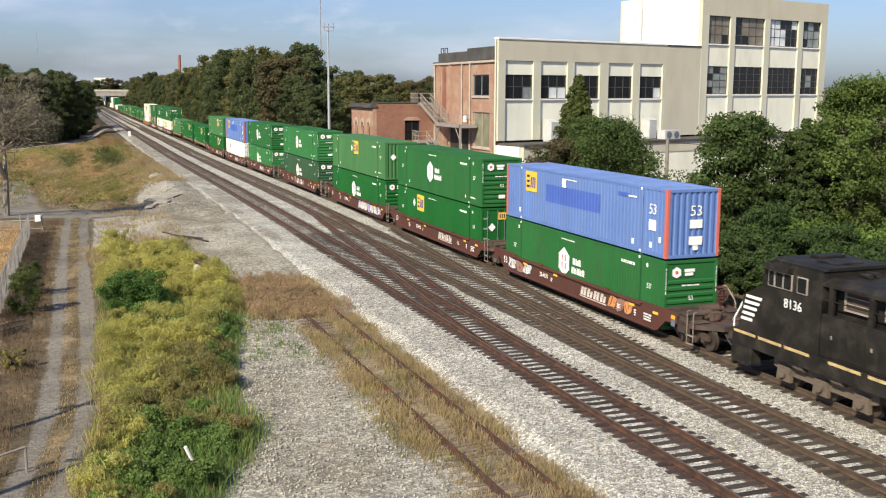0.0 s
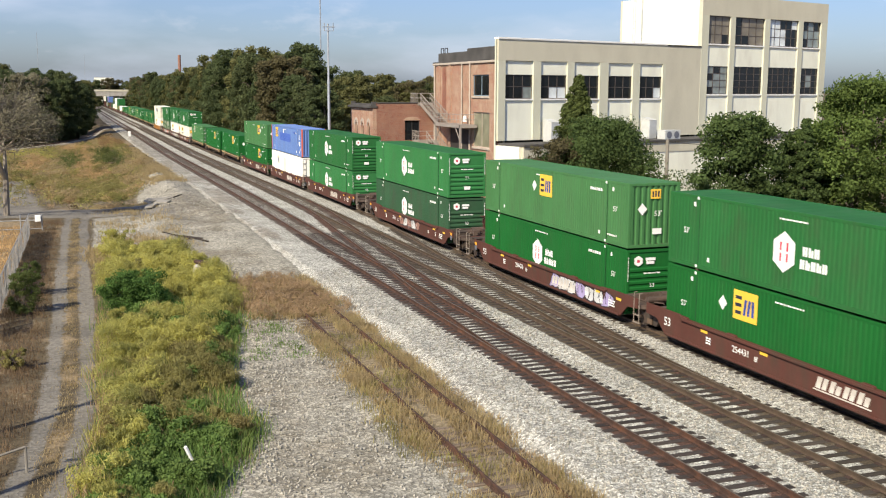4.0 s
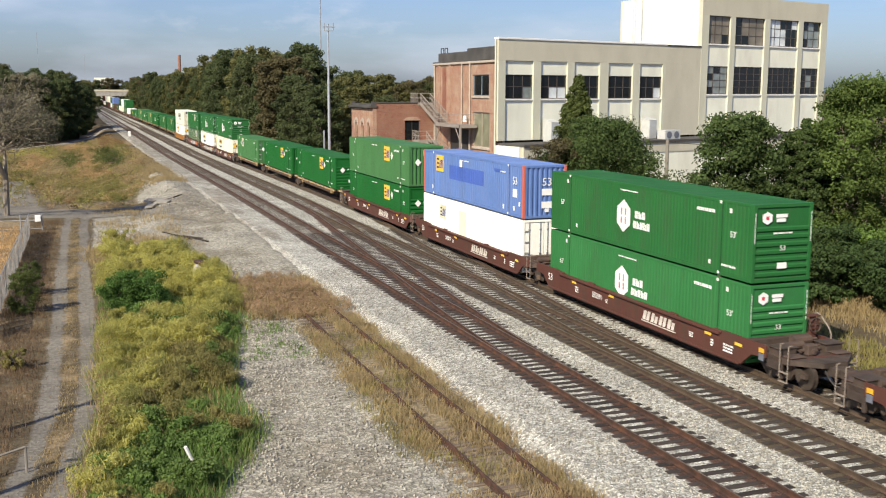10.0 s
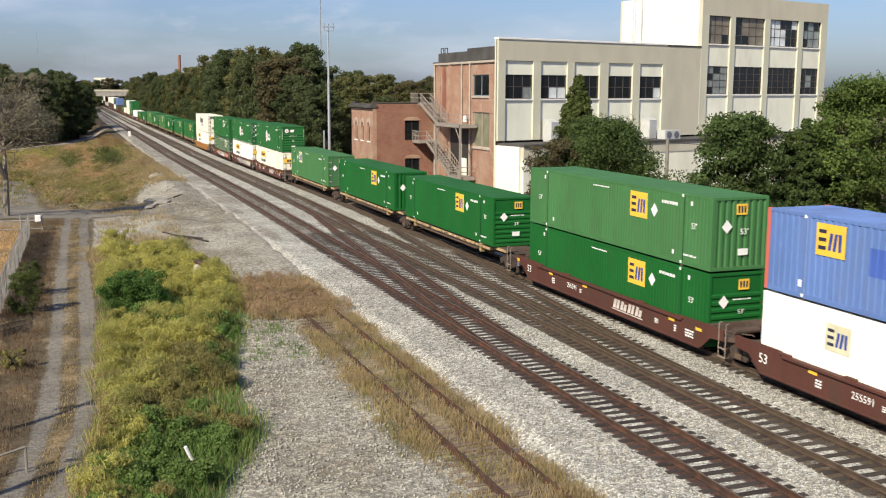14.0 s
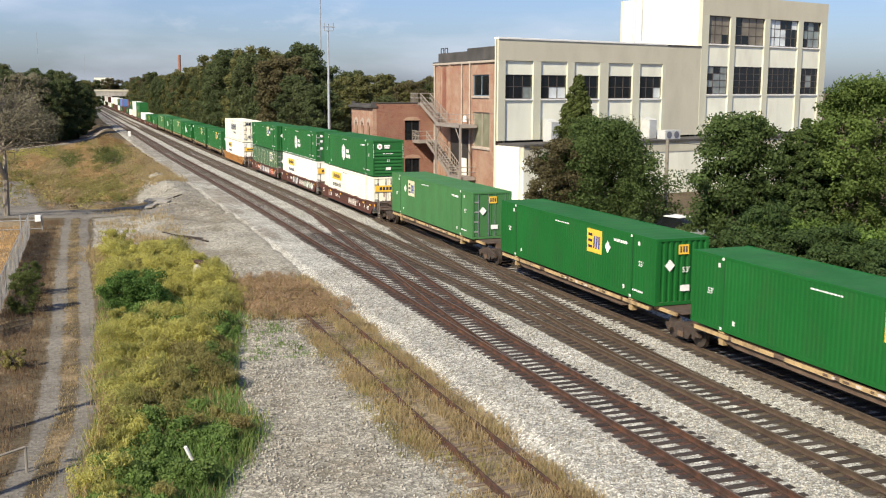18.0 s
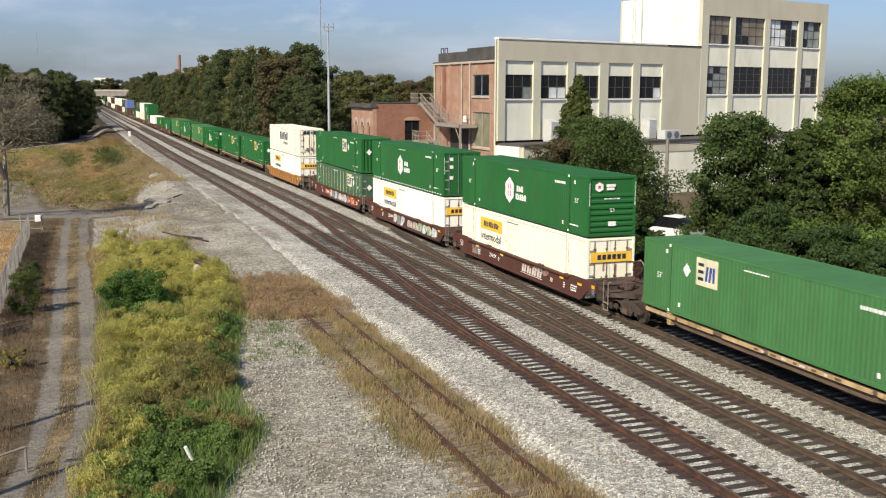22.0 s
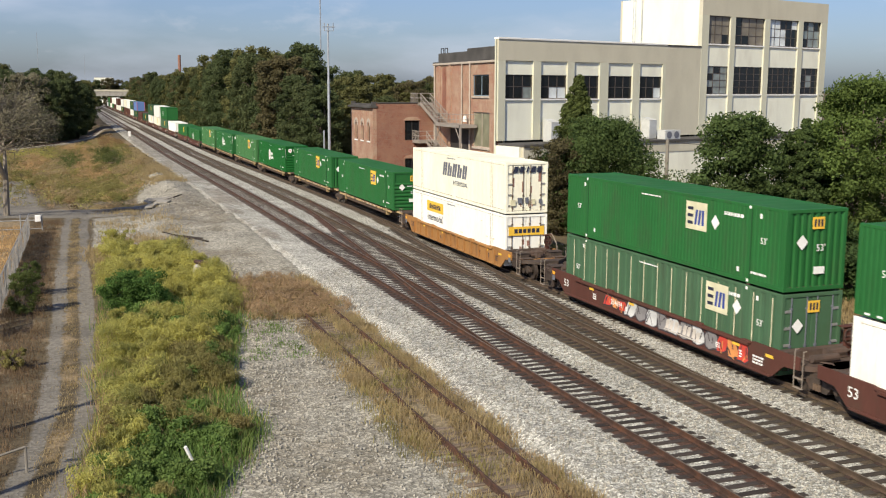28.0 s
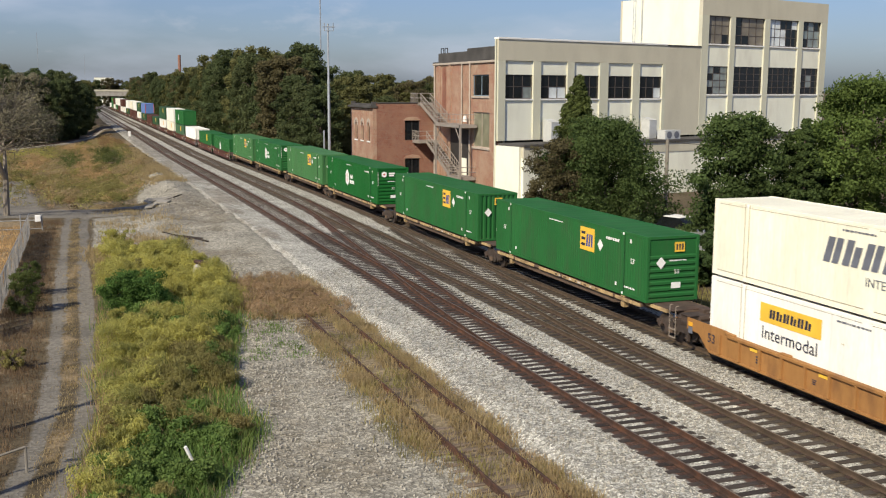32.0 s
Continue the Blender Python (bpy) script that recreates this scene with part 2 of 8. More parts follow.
M["leaf_far_c"] = leafy("far_tree_leaves_dark", (0.098, 0.124, 0.054), 0.22, 0.4, 0.28, 0.12)
M["leaf_far_d"] = leafy("far_tree_leaves_russet", (0.142, 0.125, 0.064), 0.22, 0.4, 0.28, 0.12)
M["twig"] = leafy("grey_twigs", (0.150, 0.140, 0.090), tr=0.0)
M["twig_bark"] = mat("brown_grey_twig_bark", (0.14, 0.122, 0.095), 0.9)
M["weed"] = leafy("yellow_green_weeds", (0.475, 0.445, 0.135), 0.15, 0.5, 0.34, 0.9, (0.225, 0.245, 0.09), 0.85, 0.42)
M["weed_green"] = leafy("green_weeds", (0.150, 0.235, 0.066), 0.2, 0.45, 0.3, 0.6, (0.25, 0.27, 0.09), 0.5, 0.5)
M["weed_olive"] = leafy("olive_weeds", (0.28, 0.255, 0.095), 0.15, 0.45, 0.25, 0.6, (0.31, 0.23, 0.115), 0.6, 0.5)
M["dry"] = leafy("dry_grass", (0.43, 0.335, 0.185), 0.14, 0.5, 0.3, 0.6, (0.30, 0.265, 0.115), 0.6, 0.6)
M["vine"] = leafy("vine_leaves", (0.090, 0.165, 0.042), 0.3, 0.35, 0.3, 0.6)
M["dry_gold"] = leafy("golden_straw", (0.52, 0.36, 0.185), 0.14, 0.5, 0.3, 0.6)
M["weed_dead"] = leafy("dark_dead_weeds", (0.21, 0.145, 0.088), 0.15, 0.45, 0.35, 0.6)
M["dry_brown"] = leafy("brown_dead_weeds", (0.41, 0.295, 0.178), 0.14, 0.45, 0.3, 0.6)


# ---- mesh building ----
class MB:
    def __init__(self):
        self.v, self.f = [], []

    def add(self, verts, faces):
        k = len(self.v)
        self.v.extend([tuple(p) for p in verts])
        self.f.extend([tuple(i + k for i in q) for q in faces])
        return self

    def box(self, x0, x1, y0, y1, z0, z1, b=0.0):
        if b <= 0:
            vs = [(x, y, z) for z in (z0, z1) for y in (y0, y1) for x in (x0, x1)]
            return self.add(vs, [(0, 2, 3, 1), (4, 5, 7, 6), (0, 1, 5, 4), (2, 6, 7, 3), (0, 4, 6, 2), (1, 3, 7, 5)])
        c, h = ((x0 + x1) / 2, (y0 + y1) / 2, (z0 + z1) / 2), ((x1 - x0) / 2, (y1 - y0) / 2, (z1 - z0) / 2)
        b = min(b, 0.45 * min(h) * 2)
        idx, vs, fs = {}, [], []
        for sx in (-1, 1):
            for sy in (-1, 1):
                for sz in (-1, 1):
                    for ax in range(3):
                        s = (sx, sy, sz)
                        idx[(s, ax)] = len(vs)
                        vs.append(tuple(c[i] + s[i] * (h[i] - (0 if i == ax else b)) for i in range(3)))
        for ax in range(3):
            i, j = (ax + 1) % 3, (ax + 2) % 3
            for s0 in (-1, 1):
                q = []
                for a, d in ((-1, -1), (1, -1), (1, 1), (-1, 1)):
                    s = [0, 0, 0]
                    s[ax], s[i], s[j] = s0, a, d
                    q.append(idx[(tuple(s), ax)])
                fs.append(tuple(q if s0 > 0 else q[::-1]))
                for s1 in (-1, 1):
                    e = []
                    for t, which in ((-1, ax), (1, ax), (1, i), (-1, i)):
                        s = [0, 0, 0]
                        s[ax], s[i], s[j] = s0, s1, t
                        e.append(idx[(tuple(s), which)])
                    fs.append(tuple(e if s0 * s1 < 0 else e[::-1]))
        for sx in (-1, 1):
            for sy in (-1, 1):
                for sz in (-1, 1):
                    q = [idx[((sx, sy, sz), a)] for a in range(3)]
                    fs.append(tuple(q if sx * sy * sz > 0 else q[::-1]))
        return self.add(vs, fs)

    def cyl(self, p0, p1, r0, r1=None, n=10, caps=True):
        p0, p1 = Vector(p0), Vector(p1)
        r1 = r0 if r1 is None else r1
        q = (p1 - p0).to_track_quat("Z", "Y").to_matrix()
        vs = []
        for p, r in ((p0, r0), (p1, r1)):
            for i in range(n):
                a = 2 * math.pi * i / n
                vs.append(p + q @ Vector((r * math.cos(a), r * math.sin(a), 0)))
        fs = [(i, (i + 1) % n, n + (i + 1) % n, n + i) for i in range(n)]
        if caps:
            fs += [tuple(range(n - 1, -1, -1)), tuple(range(n, 2 * n))]
        return self.add(vs, fs)

    def prism(self, poly, axis, a, b):
        """poly: outline in the two other axes, drawn out along axis from a to b."""
        n = len(poly)
        def at(p, t):
            q = list(p)
            q.insert(axis, t)
            return tuple(q)
        vs = [at(p, a) for p in poly] + [at(p, b) for p in poly]
        return self.add(vs, [tuple(range(n - 1, -1, -1)), tuple(range(n, 2 * n))] + [(i, (i + 1) % n, n + (i + 1) % n, n + i) for i in range(n)])

    def tube(self, pts, r, n=6):
        for a, b in zip(pts, pts[1:]):
            self.cyl(a, b, r, n=n)
        return self


def mesh_of(name, mb, material, smooth=False):
    me = bpy.data.meshes.new(name)
    me.from_pydata(mb.v, [], mb.f)
    me.materials.append(material)
    if smooth:
        me.polygons.foreach_set("use_smooth", [True] * len(me.polygons))
    return me


def fixed(me):
    bm = bmesh.new()
    bm.from_mesh(me)
    bmesh.ops.recalc_face_normals(bm, faces=bm.faces)
    bm.to_mesh(me)
    bm.free()
    return me


def part(name, mb, material, parent, label="", at=None, smooth=False):
    """Links a builder, or a ready mesh, as one mesh object under a thing or a part."""
    me = mb if isinstance(mb, bpy.types.Mesh) else fixed(mesh_of(name, mb, material, smooth))
    ob = new(name, me)
    ob.parent = parent
    if at is not None:
        ob.matrix_basis = at
    if label:
        tagged(ob, label)
    return ob


def thing(name, label, category, group="", kind="", at=None):
    ob = new(name)
    ob.empty_display_size = 0.3
    if at is not None:
        ob.matrix_basis = at
    return tagged(ob, label, category, group, kind)


def single(name, mb, material, label, category="", group="", kind="", at=None, smooth=False):
    me = mb if isinstance(mb, bpy.types.Mesh) else fixed(mesh_of(name, mb, material, smooth))
    ob = new(name, me)
    if at is not None:
        ob.matrix_basis = at
    return tagged(ob, label, category, group, kind)


def quads(name, V, material):
    """A mesh of loose four-cornered leaves; V has the shape (n, 4, 3)."""
    n = len(V)
    me = bpy.data.meshes.new(name)
    me.vertices.add(4 * n)
    me.vertices.foreach_set("co", np.asarray(V, dtype=np.float32).reshape(-1))
    me.loops.add(4 * n)
    me.loops.foreach_set("vertex_index", np.arange(4 * n, dtype=np.int32))
    me.polygons.add(n)
    me.polygons.foreach_set("loop_start", np.arange(0, 4 * n, 4, dtype=np.int32))
    me.polygons.foreach_set("loop_total", np.full(n, 4, dtype=np.int32))
    me.materials.append(material)
    me.update()
    me.validate()
    return me


def word_mesh(text, size, material, thick=0.004):
    cu = bpy.data.curves.new("word", "FONT")
    cu.body, cu.size, cu.extrude, cu.resolution_u = text, size, thick, 2
    cu.align_x, cu.align_y = "CENTER", "CENTER"
    ob = bpy.data.objects.new("word", cu)
    me = bpy.data.meshes.new_from_object(ob)
    bpy.data.objects.remove(ob)
    me.materials.clear()
    me.materials.append(material)
    return me


# ---- lie of the land ----
def smooth01(t):
    t = min(1.0, max(0.0, t))
    return t * t * (3 - 2 * t)


def dip(y):
    """The line falls half a metre beyond the crossovers."""
    return -0.5 * smooth01((y - 85) / 95)


T1, T2, T3 = 16.36, 20.33, 24.26


def lerp_table(tab, y):
    if y <= tab[0][0]:
        return tab[0][1]
    for (a, p), (b, q) in zip(tab, tab[1:]):
        if y <= b:
            return p + (q - p) * (y - a) / (b - a)
    return tab[-1][1]


WEED_EDGE = [(16, 1.6), (22, 2.2), (25.3, 3.2), (28.2, 4.45), (30.8, 5.4), (31.8, 5.2), (33.2, 4.75), (35, 5.15), (38.8, 5.95), (45, 7.25), (52, 8.4), (60, 8.6), (66, 6.6), (70, 4.5)]
DRIVE_MID = [(10, -3.4), (24, -1.75), (28, -1.1), (32, -0.6), (36.5, -0.28), (50, -0.08), (80, 0.35), (95, 0.9)]
WEED_LEFT = [(16, -1.6), (24, -0.8), (27.2, -0.25), (30.6, 0.15), (36.4, 0.55), (47, 0.9), (55, 1.15), (64, 1.45), (74, 1.75)]


def land(x, y):
    z = -0.42 + dip(y)
    z -= 1.5 * smooth01((y - 92) / 18) * smooth01((10.8 - x) / 4.5)
    heap = max(0, 1 - math.hypot((x - 9.3) / 3.6, (y - 114) / 15)) + 0.9 * max(0, 1 - math.hypot((x - 9.0) / 2.8, (y - 95) / 8)) + 0.5 * max(0, 1 - math.hypot((x - 10.2) / 2.0, (y - 132) / 10))
    z += 1.05 * min(0.8, heap) * (0.85 + 0.35 * noise.noise((x * 0.6, y * 0.25, 5))) + 0.17 * smooth01((y - 60) / 14) * smooth01((x - 8.6) / 3.2) * (1 - smooth01((y - 150) / 40)) + 0.35 * math.exp(-((x - 7.2) / 1.8) ** 2 - ((y - 84) / 4.0) ** 2)
    if (12.5 if y < 58 else 12.9) < x < 27.5:
        z -= 0.35
    if 18 < y < 62 and 2.5 < x < 10:
        z += 0.07 * noise.noise((x * 0.9, y * 0.6, 31)) + 0.10 * math.exp(-((x - lerp_table(WEED_EDGE, y) - 0.7) / 0.5) ** 2) * (0.6 + noise.noise((x * 0.8, y * 0.5, 33)))
    near = 1 if abs(x) < 60 and y < 160 else 0
    return z + near * (0.10 + 0.16 * smooth01((y - 70) / 15) * (1 if x > 4 else 0)) * (noise.noise((x * 0.35, y * 0.35, 0)) + 0.5 * noise.noise((x * 1.3, y * 1.3, 3)))


def axis_lines(dense0, dense1, step, lo, hi, grow=1.22):
    a = list(np.arange(dense0, dense1, step))
    s, x = step, a[-1]
    while x < hi:
        s *= grow
        x += s
        a.append(min(x, hi))
    s, x = step, a[0]
    while x > lo:
        s *= grow
        x -= s
        a.insert(0, max(x, lo))
    return a


def sheet(xs, ys, height, weights, material, name):
    me = bpy.data.meshes.new(name)
    vs = [(x, y, height(x, y)) for y in ys for x in xs]
    nx = len(xs)
    fs = [(j * nx + i, j * nx + i + 1, (j + 1) * nx + i + 1, (j + 1) * nx + i) for j in range(len(ys) - 1) for i in range(nx - 1)]
    me.from_pydata(vs, [], fs)
    for key, fn in weights.items():
        at = me.attributes.new(key, "FLOAT", "POINT")
        at.data.foreach_set("value", [fn(v[0], v[1]) for v in vs])
    me.materials.append(material)
    me.polygons.foreach_set("use_smooth", [True] * len(fs))
    return me


def zoned(name, base, layers, cell=16.0, bump=0.02, rough=0.92, gap_shade=0.35):
    """Ground of a base colour and of layers (attribute, colour, grain colour), each with a ragged edge."""
    m = bpy.data.materials.new(name)
    m.use_nodes = True
    n, l = m.node_tree.nodes, m.node_tree.links
    b = n["Principled BSDF"]
    b.inputs["Roughness"].default_value, b.inputs["Specular IOR Level"].default_value = rough, 0.2
    tc = n.new("ShaderNodeTexCoord")
    edge, mid, vor = n.new("ShaderNodeTexNoise"), n.new("ShaderNodeTexNoise"), n.new("ShaderNodeTexVoronoi")
    edge.inputs["Scale"].default_value, edge.inputs["Detail"].default_value = 0.9, 8
    edge.inputs["Roughness"].default_value = 0.7
    mid.inputs["Scale"].default_value, mid.inputs["Detail"].default_value = 0.35, 7
    vor.inputs["Scale"].default_value = cell
    for t in (edge, mid, vor):
        l.new(tc.outputs["Object"], t.inputs["Vector"])
    sep = n.new("ShaderNodeSeparateColor")
    l.new(vor.outputs["Color"], sep.inputs["Color"])
    # Gaps between the stones are darkened in the colour, standing for crevice shade.
    gap, gapr = n.new("ShaderNodeTexVoronoi"), n.new("ShaderNodeMapRange")
    gap.feature = "DISTANCE_TO_EDGE"
    gap.inputs["Scale"].default_value = cell
    l.new(tc.outputs["Object"], gap.inputs["Vector"])
    gapr.inputs["From Max"].default_value, gapr.inputs["To Min"].default_value = 0.16, gap_shade
    l.new(gap.outputs["Distance"], gapr.inputs["Value"])

    def toned(col, spread):
        r, v, s = n.new("ShaderNodeMapRange"), n.new("ShaderNodeVectorMath"), n.new("ShaderNodeVectorMath")
        r.inputs["To Min"].default_value, r.inputs["To Max"].default_value = 1 - spread, 1 + spread
        l.new(sep.outputs["Red"], r.inputs["Value"])
        v.operation = s.operation = "SCALE"
        v.inputs[0].default_value = col
        l.new(r.outputs["Result"], v.inputs["Scale"])
        r2 = n.new("ShaderNodeMapRange")
        r2.inputs["From Min"].default_value, r2.inputs["From Max"].default_value = 0.3, 0.7
        r2.inputs["To Min"].default_value, r2.inputs["To Max"].default_value = 0.78, 1.2
        l.new(mid.outputs["Fac"], r2.inputs["Value"])
        l.new(v.outputs["Vector"], s.inputs[0])
        l.new(r2.outputs["Result"], s.inputs["Scale"])
        g = n.new("ShaderNodeVectorMath")
        g.operation = "SCALE"
        l.new(s.outputs["Vector"], g.inputs[0])
        l.new(gapr.outputs["Result"], g.inputs["Scale"])
        return g.outputs["Vector"] if spread > 0.3 else s.outputs["Vector"]

    out = toned(base[0], base[1])
    for key, col, spread in layers:
        at, sm, r, mx = n.new("ShaderNodeAttribute"), n.new("ShaderNodeMath"), n.new("ShaderNodeMapRange"), n.new("ShaderNodeMix")
        at.attribute_name = key
        sm.operation = "ADD"
        l.new(at.outputs["Fac"], sm.inputs[0])
        l.new(edge.outputs["Fac"], sm.inputs[1])
        r.inputs["From Min"].default_value, r.inputs["From Max"].default_value = 0.92, 1.12
        l.new(sm.outputs[0], r.inputs["Value"])
        mx.data_type = "RGBA"
        l.new(r.outputs["Result"], mx.inputs["Factor"])
        l.new(out, mx.inputs["A"])
        l.new(toned(col, spread), mx.inputs["B"])
        out = mx.outputs["Result"]
    l.new(out, b.inputs["Base Color"])
    bp = n.new("ShaderNodeBump")
    bp.inputs["Distance"].default_value = bump
    l.new(vor.outputs["Distance"], bp.inputs["Height"])
    l.new(bp.outputs["Normal"], b.inputs["Normal"])
    return m


def w_drive(x, y):
    if y > 99:
        side = smooth01((0.5 - x - 0.09 * (y - 107)) / 4) * smooth01((160 - y) / 14) if x > -40 else 0
        front = smooth01((112 + 6 * noise.noise((x * 0.2, 0, 1)) - y) / 7) if x < 6.5 else 0
        return max(0, min(0.9, max(side, front) + 0.35 * noise.noise((x * 0.2, y * 0.1, 4))))
    c = lerp_table(DRIVE_MID, y)
    tyre = min(abs(x - c - 0.60), abs(x - c + 0.62))
    w = max(0, min(0.9, 1.45 - tyre / 0.36 + 0.25 * noise.noise((x * 0.6, y * 0.3, 41))))
    cross = max(0, min(1, 1.6 - abs(y - 91.5 + 0.18 * x) / 2.2)) if -40 < x < 8.5 else 0
    bare = 0.5 + 0.45 * noise.noise((x * 0.10, y * 0.07, 4)) + 0.5 * smooth01((3 - x) / 5) + 0.45 * smooth01((117 + 6 * noise.noise((x * 0.2, 0, 1)) - y) / 7) if 94 < y < 132 and x < 6.5 else 0
    return max(w, cross, min(1, bare))


def w_gravel(x, y):
    if y < 64:
        a = x - lerp_table(WEED_EDGE, y) + 0.3
        return max(0, min(1, 0.5 + a)) * (1 if x < 13 else 0) * (1 if y > 5 else 0)
    a = min((x - (1.2 + 0.03 * (y - 64))) / 1.5, (135 - y) / 8)
    if y > 88:
        a = min(a, (x - 6.0 - 0.04 * (y - 88)) / 1.2)
    if y > 180 and x > 8.5:
        return 0.3 if y < 420 else 0
    return max(0, min(1, 0.5 + a)) if x < 13.5 else 0


def w_silt(x, y):
    """Fine grey-brown dirt washed into the middle of the gravel, and on the low mound beside the line."""
    if 112 <= y < 145:
        return 0.42 + 0.25 * noise.noise((x * 0.6, y * 0.3, 14))
    if 74 < y < 112:
        return 0.62 - 0.5 * max(0, math.hypot((x - 10.4) / 2.6, (y - 91) / 14) - 0.7) + 0.1 * noise.noise((x, y * 0.4, 13))
    if not (14 < y < 92 and w_gravel(x, y) > 0.4):
        return 0.0
    mid = lerp_table(WEED_EDGE, y) + 2.2
    return 0.50 + 0.30 * noise.noise((x * 0.45, y * 0.16, 12)) - 0.12 * max(0, abs(x - mid) - 1.2)


def w_straw(x, y):
    c = lerp_table(DRIVE_MID, y)
    if x < c + 0.9 and y < 88:
        return 0.95 if x < -3 else 0.36 + 0.40 * noise.noise((x * 0.8, y * 0.5, 43)) + (0.08 if abs(x - c) < 0.4 else 0)
    if y > 97:
        return 0.40 + 0.4 * noise.noise((x * 0.12, y * 0.05, 7))
    if 28 < x < 60:
        return 0.12
    return 0.35


def w_siding(x, y):
    return max(0, min(0.75, 1.3 - abs(x - 11.0) / 1.1)) * (1 if y < 56 else 0)


M["ground"] = zoned("ground_soil", ((0.105, 0.082, 0.050), 0.25),
                    [("straw", (0.25, 0.190, 0.115), 0.25), ("gravel", (0.350, 0.328, 0.272), 0.45), ("silt", (0.262, 0.234, 0.182), 0.4),
                     ("drive", (0.178, 0.163, 0.138), 0.25), ("siding", (0.225, 0.180, 0.115), 0.3)], 8.5, 0.022, gap_shade=0.55)
xs = axis_lines(-14, 14.2, 0.4, -3500, 3500)
ys = [y for y in axis_lines(14, 112, 0.5, -600, 4200) if y < 112] + axis_lines(112, 340, 3.0, 112, 4200)
ground = new("ground", sheet(xs, ys, land, {"straw": w_straw, "gravel": w_gravel, "silt": w_silt, "drive": w_drive, "siding": w_siding}, M["ground"], "ground"))
tagged(ground, "soil with dry grass, pale gravel and worn wheel tracks", kind="structure")


# ---- ballast under the three tracks ----
def lead(y, y0, gap):
    """How far a crossover's rails stand off the track they leave: curved points, a straight lead, curved points."""
    s, slope, arc = y - y0, 0.081, 16.0
    total = gap / slope + arc
    if s <= 0:
        return 0.0
    if s >= total:
        return gap
    if s < arc:
        return slope * s * s / (2 * arc)
    if s > total - arc:
        return gap - slope * (total - s) ** 2 / (2 * arc)
    return slope * (s - arc / 2)


CROSSOVERS = (("crossover_1", T1, T2, 29.0), ("crossover_2", T2, T3, 23.5))


def crossover_x(a, b, y0):
    return lambda y: a + lead(y, y0, b - a)


def rails_at(y):
    """Centre lines of all running rails at y, with how far their grime reaches to the yard's side and to the far side."""
    rows = [(T1 - 0.753, 0.30, 0.20), (T1 + 0.753, 0.34, 0.20), (T2 - 0.753, 0.50, 0.18), (T2 + 0.753, 0.38, 0.26), (T3 - 0.753, 0.34, 0.26), (T3 + 0.753, 0.40, 0.30)]
    for name, a, b, y0 in CROSSOVERS:
        off = lead(y, y0, b - a)
        if 0.02 < off < b - a - 0.02:
            rows += [(a + off - 0.753, 0.30, 0.22), (a + off + 0.753, 0.34, 0.24)]
    return rows


def w_dirty_shade(x, y):
    """Dark soiled stone among the turnouts, where shade is painted in too, and under the second track."""
    a = 0.10
    n = noise.noise((x * 0.5, y * 0.12, 6))
    # Oily stone in the middle, darkened further by painted shade.
    if y > 36:
        a = max(a, (0.40 + 0.30 * n) * smooth01((y - 36) / 10) * max(0, 1.25 - abs(x - 17.0 - 0.045 * (y - 40)) / 1.8) * (1 - smooth01((y - 74) / 12)))
    a = max(a, 0.46 * smooth01((y - 62) / 14) * (1 if abs(x - T2) < 1.45 else 0) + 0.2 * n * smooth01((y - 60) / 10))
    a = max(a, (0.30 + 0.2 * n) * smooth01((y - 60) / 14) * (1 if abs(x - T1) < 1.1 else 0))
    if y > 118:
        a = max(a, 0.36 * smooth01((y - 118) / 10) * (1 if 17.0 < x < 19.5 else 0))
    return min(1, a)


def grime_shade(x, y, red):
    a = 0.0
    for k, (r, near, far) in enumerate(rails_at(y)):
        if (k in (0, 1, 6, 7)) == red:
            d = r - x
            a = max(a, 0.70 - 1.9 * max(0.0, (d - near) if d > 0 else (-d - far)))
    # Between the third track's rails a brown floor paints the train's shadow.
    return max(a, 0.5) if not red and abs(x - T3) < 0.9 else a


def w_mud_shade(x, y):
    """Brown mud pumped up along the rails of the two farther tracks, and the train's shadow painted brown."""
    return min(0.72, max(0, grime_shade(x, y, False) + 0.22 * noise.noise((x * 0.9, y * 0.35, 15))))


def w_rust(x, y):
    """Red-brown rust dust along the rails of the first track."""
    return min(0.72, max(0, grime_shade(x, y, True) + 0.22 * noise.noise((x * 0.9, y * 0.35, 25))))


def w_worn(x, y):
    """Grey-brown stone: beyond the near shoulder and under the first track."""
    a = smooth01((y - 70) / 22) * (0.55 if x < 15.0 else 0.10 if 17.7 < x < 18.9 else 0.30)
    if x < 14.6:
        a = max(a, (0.58 + 0.3 * noise.noise((x * 0.5, y * 0.2, 18))) * smooth01((y - 54) / 18) * smooth01((14.8 - x) / 1.2))
    if abs(x - T1) < 1.2:
        a = max(a, 0.46 * smooth01((y - 58) / 14))
    return a + 0.22 * noise.noise((x * 0.4, y * 0.15, 8)) * smooth01((y - 50) / 20)


def bed(x, y):
    edge = min(x - 13.1, 27.0 - x)
    z = -0.197 if edge > 0 else -0.197 + 0.55 * edge
    return z + dip(y) + 0.016 * noise.noise((x * 2.3, y * 2.3, 1))


M["ballast"] = zoned("ballast", ((0.462, 0.449, 0.400), 0.55), [("worn", (0.30, 0.272, 0.228), 0.5), ("dirty_shade", (0.118, 0.094, 0.074), 0.45), ("mud_shade", (0.096, 0.074, 0.050), 0.28), ("rust", (0.092, 0.053, 0.040), 0.28)], 12.0, 0.045, gap_shade=0.5)
bxs = [11.9 + 0.11 * i for i in range(149)]
bys = axis_lines(15, 120, 0.5, -320, 900)
ballast = new("ballast", sheet(bxs, bys, bed, {"dirty_shade": w_dirty_shade, "worn": w_worn, "mud_shade": w_mud_shade, "rust": w_rust}, M["ballast"], "ballast"))
